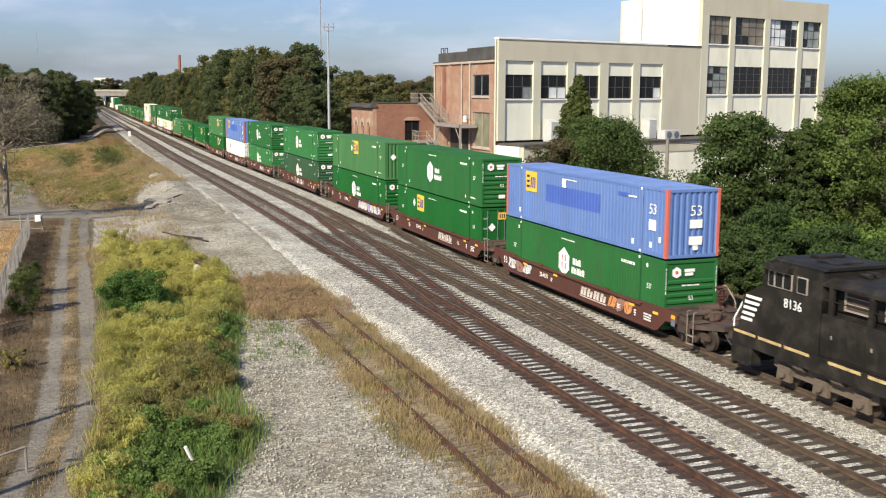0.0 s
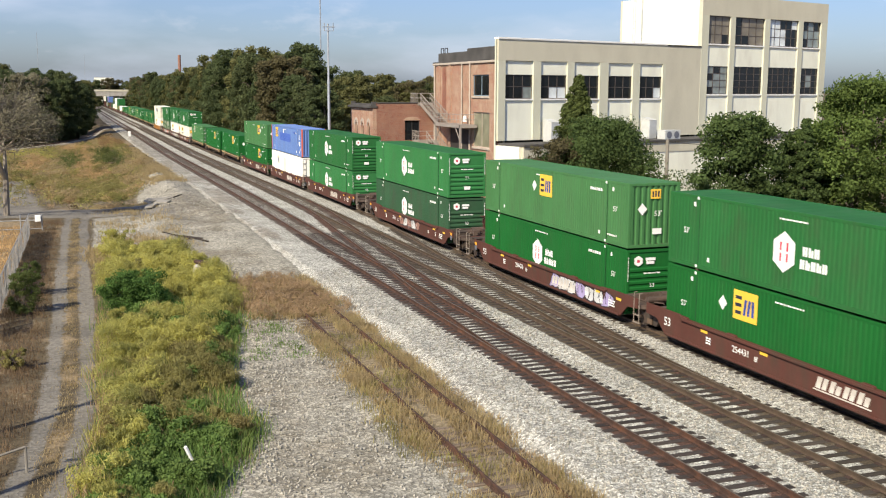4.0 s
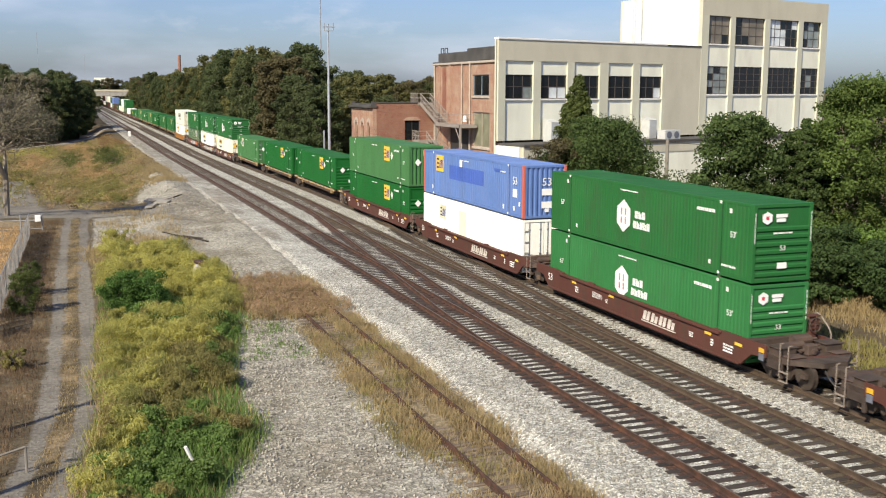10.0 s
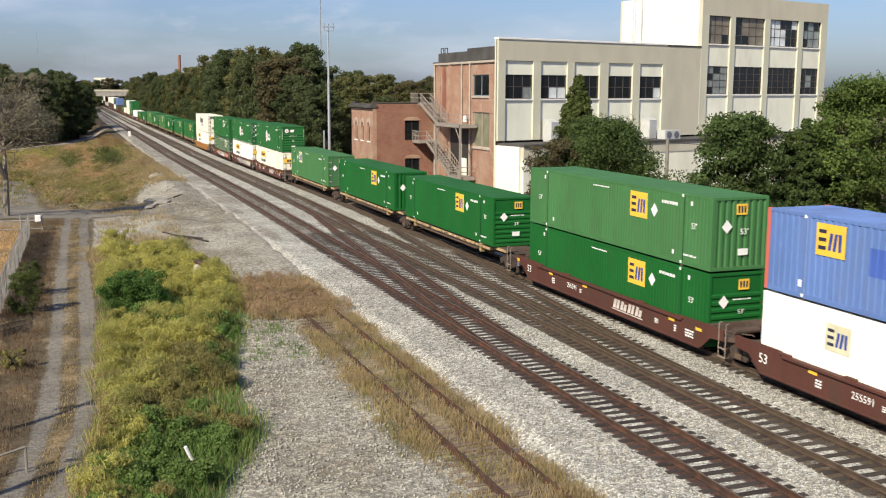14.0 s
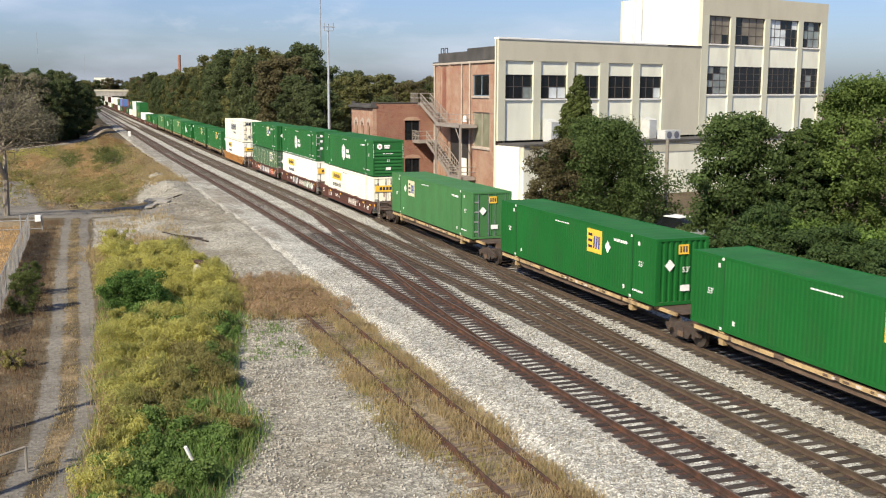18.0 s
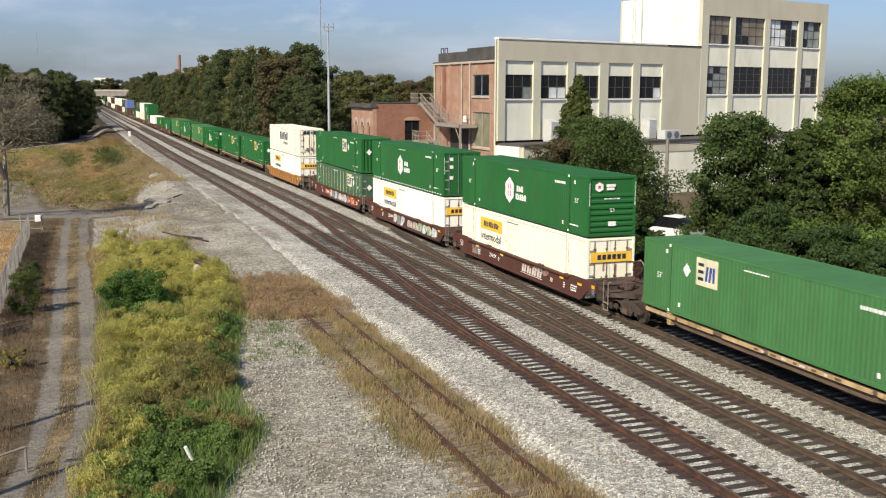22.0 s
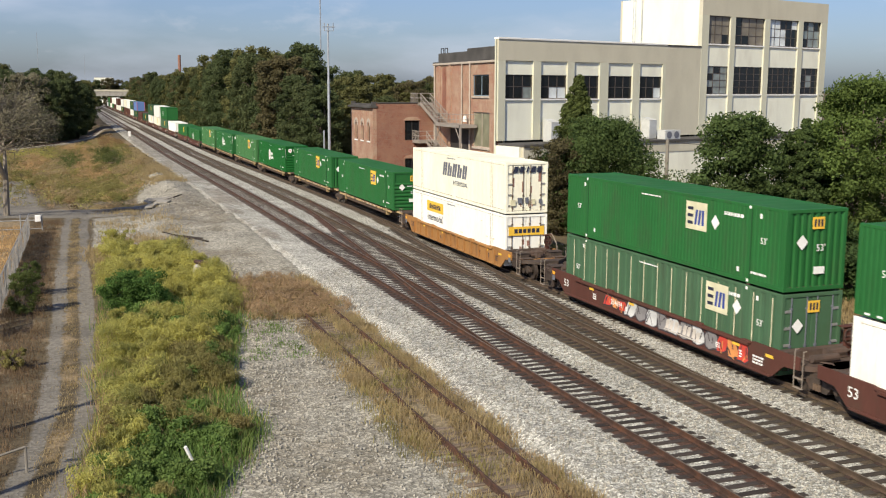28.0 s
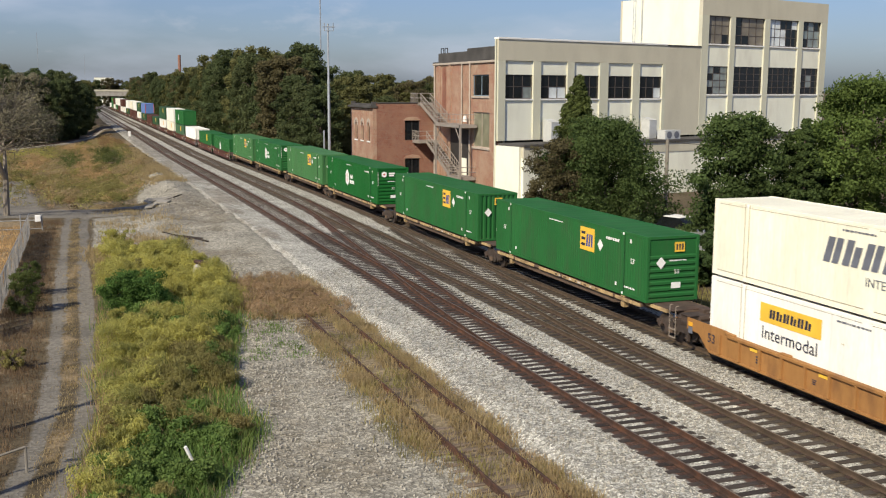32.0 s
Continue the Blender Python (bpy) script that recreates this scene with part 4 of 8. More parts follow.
        for yy, zz in ((0.45, 0.75), (1.15, 0.45), (2.6, 0.42), (14.3, 0.5)):
            plate("small_notice", 0.18, 0.24, M["mark"], box, side_at(yy, zz))
        word("53", 0.62, M["mark"], box, end_at(0.12, 1.95), "size_number")
        for zz, w in ((1.42, 0.6), (0.72, 0.64), (0.42, 0.25)):
            plate("white_notice", w, 0.36 if w > 0.3 else 0.2, M["mark"], box, end_at(0.12, zz))
    if kind == "band":
        sg = plate("name_plate", 3.15, 0.68, M["yellow"], box, side_at(11.6, 2.08), "yellow name plate with dark bars")
        glyphs(sg, Matrix.Translation((0.05, 0, 0.006)), 2.2, 0.32, 6, M["navy"], 0.1, "")
        word("Intermodal", 0.66, M["navy"], box, side_at(11.6, 1.34), "lettering", "dark word on the white side")
        sg = plate("end_name_band", 2.2, 0.5, M["yellow"], box, end_at(0, 1.95, 0.03), "yellow band with dark bars")
        for k in range(6):
            plate("plate_bar", 0.2, 0.24, M["navy"], sg, Matrix.Translation((-0.65 + 0.27 * k, 0, 0.006)))
        for k in range(7):
            plate("rub_mark", r.uniform(0.1, 0.3), r.uniform(0.03, 0.08), M["pale_plate"], box, side_at(r.uniform(1, 10), r.uniform(0.4, 2.2)), "scuff mark")
    if kind in ("hexa", "tag", "blue"):
        for yy in (p40 - 0.11, CL - p40 - 0.11):
            plate("panel_seam", 0.028, 2.62, M["blue_seam" if kind == "blue" else "green_seam"], box, side_at(yy, 1.45, 0.010))
    if smooth:
        for yy in (p40 - 0.12, p40 + 0.12, CL - p40 - 0.12, CL - p40 + 0.12):
            plate("panel_seam", 0.022, 2.66, M["seam"], box, side_at(yy, 1.5, 0.009))
        for yy in (4.0, 12.0):
            code_bars(box, side_at(yy, 0.21, 0.004), 7.6, 0.045, M["seam"], seed=9, name="rivet_line")
            code_bars(box, side_at(yy, CH - 0.15, 0.004), 7.6, 0.03, M["seam"], seed=9, name="rivet_line")
    if kind == "slant":
        glyphs(box, side_at(7.9, 1.85), 4.3, 0.84, 5, M["grey_print"], 0.28, "dark slanted name as plain bars")
        word("INTERMODAL", 0.40, M["grey_print"], box, side_at(7.0, 1.05), "lettering", "grey word on the cream side")
        for k in range(5):
            plate("name_bar", 0.26 if k != 2 else 0.1, 0.34, M["navy"], box, end_at(-0.7 + 0.36 * k, 2.48, 0.03), slant=0.05)
        for k in range(5):
            plate("end_notice", r.uniform(0.18, 0.34), r.uniform(0.2, 0.34), M["grey_print" if k % 3 else "pale_plate"], box, end_at(-0.85 + 0.42 * (k % 5), 0.6 + 0.5 * (k // 5) + r.uniform(0, 0.2), 0.03))
    if seed == 29:
        for k in range(30):
            plate("reflector_dash", 0.22, 0.07, M["mark"], box, side_at(0.5 + 0.52 * k, 0.09))
    if kind == "white":
        plate_mark(box, 12.35, 1.95, 1.15, True)
        plate("rust_stain", 1.2, 1.7, M["stain"], box, side_at(8.9, 1.5, 0.0045), "pale yellow stain")
    if kind == "pale":
        for k in range(29):
            if k % 2 == 0:
                plate("pale_rib", 0.045, 2.5, M["pale_plate"], box, side_at(0.5 + k * 0.53, 1.42, 0.006))
    MOVERS.append((box, y0, z0))
    return box


def wheel_mesh():
    mb = MB()
    mb.cyl((-0.07, 0, 0), (0.07, 0, 0), 0.455, n=20).cyl((0.05, 0, 0), (0.085, 0, 0), 0.485, n=20)
    mb.cyl((-0.13, 0, 0), (-0.06, 0, 0), 0.12, n=10)
    return mb


def bogie(car, y, detail=True):
    """A two-axle truck at local y, on the rail."""
    t = part("truck_bolster", cached("bolster", M["truck"], lambda: MB().box(-0.95, 0.95, -0.22, 0.22, 0.42, 0.82, 0.03)), None, car, "grimy cast truck", pose(0, y, 0))
    for dy in ((-0.9, 0.9) if detail else ()):
        part("axle", cached("axle", M["wheel"], lambda: MB().cyl((-0.98, 0, 0), (0.98, 0, 0), 0.075, n=8)), None, t, at=pose(0, dy, 0.458))
        part("brake_beam", cached("brake_beam", M["truck"], lambda: MB().box(-0.85, 0.85, -0.05, 0.05, -0.06, 0.06, 0.01).box(-0.84, -0.70, -0.12, 0.12, -0.16, 0.16, 0.02).box(0.70, 0.84, -0.12, 0.12, -0.16, 0.16, 0.02)), None, t, at=pose(0, dy * 0.46, 0.42))
    for sx in (-1, 1):
        if detail:
            part("spring_nest", cached("spring_nest", M["spine_brown"], lambda: MB().cyl((0, -0.13, 0.28), (0, -0.13, 0.50), 0.055, n=8).cyl((0, 0, 0.28), (0, 0, 0.50), 0.055, n=8).cyl((0, 0.13, 0.28), (0, 0.13, 0.50), 0.055, n=8)), None, t, "nest of coil springs", pose(sx * 1.12, 0, 0))
        part("side_frame", cached("side_frame", M["truck"], lambda: MB().prism([(-1.2, 0.46), (-1.2, 0.62), (-0.75, 0.74), (-0.35, 0.84), (0.35, 0.84), (0.75, 0.74), (1.2, 0.62), (1.2, 0.46), (0.62, 0.50), (0.42, 0.24), (-0.42, 0.24), (-0.62, 0.50)], 0, -0.07, 0.07).box(-0.1, 0.1, -0.16, 0.16, 0.36, 0.66).cyl((-0.12, -0.9, 0.47), (0.1, -0.9, 0.47), 0.13, n=8).cyl((-0.12, 0.9, 0.47), (0.1, 0.9, 0.47), 0.13, n=8)), None, t, at=pose(sx * 1.0, 0, 0))
        for dy in (-0.9, 0.9):
            part("wheel", cached("wheel", M["wheel"], wheel_mesh), None, t, "worn steel wheel", pose(sx * 0.76, dy, 0.458, 0, 0, 180 if sx > 0 else 0))
    return t


def ribbon(pts, w, z):
    """A flat stroke of width w along a line of points."""
    mb = MB()
    for k, p in enumerate(pts):
        a, b = pts[max(0, k - 1)], pts[min(len(pts) - 1, k + 1)]
        d = Vector((b[0] - a[0], b[1] - a[1])).normalized()
        n = Vector((-d.y, d.x)) * w / 2
        mb.v += [(p[0] - n.x, p[1] - n.y, z), (p[0] + n.x, p[1] + n.y, z)]
        if k:
            mb.f.append((2 * k - 2, 2 * k, 2 * k + 1, 2 * k - 1))
    return mb


def graffiti(car, y, z, w, h, tones, seed, x):
    """Sprayed lettering that cannot be read: swollen blocks with a dark edge and dark slashes."""
    r = random.Random(seed)
    n = max(3, int(w / 0.85))
    c = w / n
    for k in range(n):
        yy = y + w / 2 - (k + 0.5) * c
        base = Matrix.Translation((-x - 0.004 - 0.0012 * (k % 2), yy, z)) @ SIDE_AT
        lean = r.uniform(-0.18, 0.28) * c
        blob = []
        for i in range(11):
            a = 2 * math.pi * i / 11
            u, v = math.cos(a), math.sin(a)
            q = 1.0 / max(abs(u), abs(v)) * r.uniform(0.72, 1.06)
            blob.append((0.56 * c * u * q + lean * v * q, 0.47 * h * v * q))
        edge = part("sprayed_edge", MB().prism([(p * 1.10, q * 1.08) for p, q in blob], 2, 0.0, 0.002), M["spray_dark"], car, "dark sprayed outline", base)
        part("sprayed_fill", MB().prism([(p * 0.93, q * 0.90) for p, q in blob], 2, 0.002, 0.004), M[tones[k % len(tones)]], edge, "sprayed graffiti block")
        for j in range(3):
            p, q = r.uniform(-0.30, 0.30) * c, r.uniform(-0.25, 0.25) * h
            d, e = r.uniform(-0.20, 0.20) * c, r.uniform(0.14, 0.34) * h
            part("sprayed_stroke", ribbon([(p - d, q - e), (p, q + 0.03), (p + d, q + e)], 0.055, 0.0055), M["spray_dark"] if j else M[tones[-1]], edge, "dark sprayed stroke")


M["grab"] = mat("pale_worn_grab_iron", (0.26, 0.22, 0.18), 0.7, 0, 0.2, 3, dirt=RUST, dirt_amt=0.5, dirt_scale=3)
M["faded_mark"] = mat("faded_white_marking", (0.55, 0.50, 0.44), 0.7, fine=0.04, var=0.25)
M["spray_dark"] = mat("dark_spray", (0.045, 0.035, 0.04), 0.7)
M["spray_white"] = mat("white_spray", (0.55, 0.55, 0.54), 0.7)
M["spray_lilac"] = mat("lilac_spray", (0.36, 0.30, 0.50), 0.7)
M["spray_orange"] = mat("orange_spray", (0.62, 0.25, 0.08), 0.7)
M["spray_grey"] = mat("grey_spray", (0.22, 0.21, 0.21), 0.7)
M["spray_red"] = mat("red_spray", (0.55, 0.06, 0.04), 0.7)
M["spray_green"] = mat("pale_green_spray", (0.34, 0.42, 0.26), 0.7)
M["spray_rust"] = mat("faint_pink_spray", (0.30, 0.16, 0.12), 0.7)


def well_car(y0, paint_key, label, front_truck=True, rear_truck=True, front_gap=1.75, rear_gap=1.75, name=True, tag=None, num="", ribbed=False):
    """A well car unit; local y = 0 is the leading end of its box."""
    c = M[paint_key]
    car = thing("well_car", label, "rail car", "cars of the train")
    X = 1.44
    a, b = -0.35, CL + 0.35
    fa = rb = 0.9
    for sx in (-1, 1):
        def side():
            mb = MB()
            mb.prism([(a - fa, 1.30), (a + 1.6, 1.30), (a + 2.0, 1.17), (b - 2.0, 1.17), (b - 1.6, 1.30), (b + rb, 1.30), (b + rb, 0.86), (b + 0.1, 0.80), (b - 0.5, 0.30), (a + 0.5, 0.30), (a - 0.1, 0.80), (a - fa, 0.86)], 0, -0.03, 0.03)
            return mb
        s = part("side_sill", cached("sill_side_%.1f_%.1f" % (fa, rb), c, side), None, car, at=pose(sx * X, 0, 0))
        part("top_chord", cached("top_chord", c, lambda: MB().box(-0.13, 0.09, a + 1.8, b - 1.8, 1.09, 1.20, 0.015)), None, s, at=pose(-sx * 0.0, 0, 0, 0, 0, 0))
        part("bottom_chord", cached("bottom_chord", c, lambda: MB().box(-0.08, 0.08, a + 0.6, b - 0.6, 0.24, 0.34, 0.015)), None, s)
        if ribbed:
            for k in range(13):
                part("side_rib", cached("side_rib", c, lambda: MB().box(-0.14, 0.14, -0.045, 0.045, 0.34, 1.10, 0.01)), None, s, at=pose(0, 1.0 + k * 1.18, 0))
        for yy in (1.6, 4.6, 11.5, 14.6):
            part("rest_pad", cached("rest_pad", c, lambda: MB().box(-0.10, 0.06, -0.26, 0.26, 1.17, 1.27, 0.02)), None, s, at=pose(0, yy, 0))
    for yy, gap, tr in ((a, front_gap, front_truck), (b, rear_gap, rear_truck)):
        sgn = -1 if yy < 1 else 1
        part("end_platform", cached("end_platform%d_%.2f" % (sgn, gap), M["deck"] if gap < 2 else M["dark_deck"], lambda: MB().prism([(-1.41, 0), (1.41, 0), (1.41, sgn * (gap - 0.8)), (0.5, sgn * gap), (-0.5, sgn * gap), (-1.41, sgn * (gap - 0.8))], 2, 0.86, 1.04).box(-0.28, 0.28, min(0, sgn * (gap + 0.35)), max(0, sgn * (gap + 0.35)), 0.60, 0.90).box(-1.40, 1.40, -0.06, 0.06, 0.98, 1.28).box(-1.40, 1.40, min(0, -sgn * 0.30), max(0, -sgn * 0.30), 1.20, 1.285)), None, car, "end platform with drawbar", pose(0, yy, 0))
        if tr:
            bogie(car, yy + sgn * (1.40 if gap < 2 else 1.32), y0 < 440)
            for sx in (-1, 1):
                ladder = MB()
                for dy in (0, 0.42):
                    ladder.tube([(0, dy, 0.25), (0, dy, 1.55), (-sx * 0.14, dy, 1.57)], 0.019, 5)
                for zz in (0.27, 0.60):
                    ladder.box(-0.05, 0.05, 0, 0.42, zz - 0.015, zz + 0.015)
                part("ladder", cached("ladder%d" % sx, M["grab"], lambda: ladder), None, car, "pale grab irons and steps", pose(sx * 1.49, yy + sgn * (gap - 0.85) - 0.2, 0))
            D = M["deck"]
            if gap > 2:
                part("coupler", cached("coupler", M["truck"], lambda: MB().box(-0.13, 0.13, -0.5, 0.35, 0.62, 0.92, 0.03).box(-0.24, 0.10, 0.30, 0.62, 0.60, 0.96, 0.05).box(0.10, 0.26, 0.22, 0.40, 0.62, 0.94, 0.03)), None, car, "worn iron coupler", pose(0, yy + sgn * gap, 0, 0, 0, 0 if sgn > 0 else 180))
                part("cut_lever", cached("cut_lever", M["grab"], lambda: MB().tube([(-1.35, 0, 1.02), (-1.30, 0.12, 0.82), (-0.4, 0.16, 0.80), (-0.12, 0.30, 0.95)], 0.022, 5)), None, car, "bent uncoupling lever", pose(0, yy + sgn * (gap - 0.55), 0, 0, 0, 0 if sgn > 0 else 180))
                part("air_hose", cached("air_hose", M["frame_dark"], lambda: MB().tube([(0.36, 0, 0.75), (0.40, 0.25, 0.55), (0.36, 0.50, 0.36), (0.26, 0.72, 0.34), (0.18, 0.86, 0.45)], 0.032, 6)), None, car, "black rubber air hose", pose(0, yy + sgn * (gap - 0.1), 0, 0, 0, 0 if sgn > 0 else 180))
                part("end_sill_beam", cached("end_sill_beam", c, lambda: MB().box(-1.30, 1.30, -0.06, 0.06, 0.80, 1.06, 0.02)), None, car, at=pose(0, yy + sgn * (gap - 0.82), 0))
                part("grating", cached("grating%d" % sgn, M["truck"], lambda: MB().box(-1.30, -0.55, sgn * 0.2 if sgn > 0 else -1.1, sgn * 1.1 if sgn > 0 else -0.2, 1.045, 1.075).box(0.55, 1.30, sgn * 0.2 if sgn > 0 else -1.1, sgn * 1.1 if sgn > 0 else -0.2, 1.045, 1.075)), None, car, "dark crossover grating", pose(0, yy, 0))
                for sx in (-1, 1):
                    part("step_box", cached("step_box", M["dark_deck"], lambda: MB().box(-0.36, 0.36, -0.30, 0.30, 0.98, 1.30, 0.02).box(-0.42, 0.42, -0.34, 0.34, 1.30, 1.335, 0.008)), None, car, "dark raised step plate", pose(sx * 1.0, yy + sgn * (gap - 1.55), 0))
                    part("low_step", cached("low_step", M["deck"], lambda: MB().box(-0.34, 0.34, -0.22, 0.22, 1.075, 1.11, 0.008).box(-0.30, -0.24, -0.2, 0.2, 0.86, 1.08).box(0.24, 0.30, -0.2, 0.2, 0.86, 1.08)), None, car, "worn brown step plate", pose(sx * 0.98, yy + sgn * (gap - 0.95), 0))
                    # The skirt's dark tone also paints the shadow on the maroon side.
                    part("skirt_plate", cached("skirt_plate", M["dark_deck"], lambda: MB().box(-0.03, 0.03, -0.42, 0.42, 0.56, 1.06, 0.015).box(-0.06, 0.06, -0.42, -0.30, 0.30, 0.60, 0.01)), None, car, "grimy side skirt", pose(sx * 1.38, yy + sgn * 1.30, 0))
                    part("data_plate", cached("data_plate", M["grey_print"], lambda: MB().box(-0.006, 0.006, -0.14, 0.14, -0.13, 0.13, 0.004)), None, car, "grey data plate below the reflector", pose(sx * (X + 0.04), yy + sgn * 0.66, 0.84))
                part("valve_block", cached("valve_block", D, lambda: MB().box(-0.22, 0.22, -0.16, 0.16, 1.04, 1.42, 0.03).cyl((-0.4, 0.05, 1.2), (0.4, 0.05, 1.2), 0.07, n=8).box(-0.07, 0.07, -0.26, -0.12, 1.10, 1.30, 0.02).tube([(0.2, 0.1, 1.3), (0.55, 0.16, 1.34), (0.60, 0.5, 1.06)], 0.025, 5)), None, car, "brake valve block with pipes", pose(-0.15, yy + sgn * (gap - 1.15), 0))
                for sx in (-1, 1):
                    part("corner_reflector", cached("corner_reflector", M["amber"], lambda: MB().box(-0.008, 0.008, -0.14, 0.14, -0.08, 0.08, 0.004)), None, car, "orange-yellow corner reflector", pose(sx * (X + 0.04), yy + sgn * 0.66, 1.08))
            part("brake_cylinder", cached("brake_cyl", D, lambda: MB().cyl((-0.35, 0, 0), (0.45, 0, 0), 0.17, n=10).cyl((0.45, 0, 0), (0.75, 0, 0), 0.05, n=6).box(-0.4, 0.5, -0.12, 0.12, -0.2, -0.12)), None, car, at=pose(0.35, yy + sgn * 0.45, 1.26))
            part("air_tank", cached("air_tank", D, lambda: MB().cyl((-0.55, 0, 0), (0.55, 0, 0), 0.14, n=10).box(-0.35, 0.35, -0.05, 0.05, -0.18, -0.08)), None, car, at=pose(-0.4, yy + sgn * 0.85, 1.20))
            part("brake_stand", cached("brake_stand", M["maroon"], lambda: MB().box(-0.13, 0.13, -0.05, 0.05, 1.0, 2.08, 0.012).box(-0.20, 0.20, -0.12, -0.05, 1.6, 2.0, 0.02).box(-0.30, 0.24, -0.14, 0.14, 2.08, 2.12, 0.01)), None, car, "brake stand", pose(0.98, yy + sgn * 0.34, 0))
            ring = [(0.26 * math.cos(i * math.pi / 6), 0, 0.26 * math.sin(i * math.pi / 6)) for i in range(13)]
            part("brake_wheel", cached("brake_wheel", M["deck"], lambda: MB().tube(ring, 0.02, 5).cyl((-0.26, 0, 0), (0.26, 0, 0), 0.014, n=4).cyl((0, 0, -0.26), (0, 0, 0.26), 0.014, n=4)), None, car, "hand brake wheel", pose(0.98, yy + sgn * 0.34 - 0.16, 1.78))
            part("hand_rail", cached("hand_rail%d" % sgn, M["grab"], lambda: MB().tube([(0, 0, 1.0), (0, 0, 2.08), (0, sgn * 0.12, 2.14), (0, sgn * 0.34, 2.06), (0, sgn * 0.80, 1.68), (0, sgn * 0.90, 1.50), (0, sgn * 0.90, 1.0)], 0.028, 6)), None, car, "bent pale hand rail", pose(1.3, yy + sgn * 0.06, 0))
            part("brake_pipe", cached("brake_pipe%d" % sgn, D, lambda: MB().tube([(-0.9, 0, 1.1), (-0.9, sgn * 0.7, 1.1), (-0.35, sgn * 1.2, 1.08), (-0.3, sgn * 1.7, 0.7)], 0.03, 5)), None, car, at=pose(0, yy, 0))
    for yy in (a + 0.95, (a + b) / 2, b - 0.95):
        part("well_floor", cached("well_floor", M["deck"], lambda: MB().box(-1.4, 1.4, -0.45, 0.45, 0.28, 0.34)), None, car, at=pose(0, yy, 0))
    # markings
    xx = X + 0.034
    def at(y, z, off=0.0):
        return Matrix.Translation((-xx - 0.01 - off, y, z)) @ SIDE_AT
    tone = M["mark"] if paint_key == "maroon" else M["navy"]
    word("53", 0.5, tone, car, at(15.75, 0.80), "size_number")
    if num:
        word(num, 0.34, tone, car, at(10.9, 0.74), "car_number")
    if name:
        glyphs(car, at(5.6, 0.74), 2.5, 0.40, 4, M["faded_mark"], 0.30, "faded white name as slanted bars")
        plate("name_line", 2.6, 0.045, M["faded_mark"], car, at(5.7, 0.48))
    for yy in (0.3, 2.2, 9.6, 13.2):
        plate("yellow_reflector", 0.42, 0.11, M["yellow"], car, at(yy, 0.98), "yellow reflector strip")
    for yy, w, h in ((0.9, 0.6, 0.34), (3.3, 0.26, 0.22), (12.9, 0.3, 0.3), (10.0, 0.2, 0.2), (1.9, 0.18, 0.3)):
        code_bars(car, at(yy, 0.68), w, h, tone, rows=3, seed=int(yy * 10))
    if tag:
        for q in tag:
            graffiti(car, q[0], q[1], q[2], q[3], q[4], int(y0 * 3 + q[0]), xx)
    MOVERS.append((car, y0, 0.0))
    return car


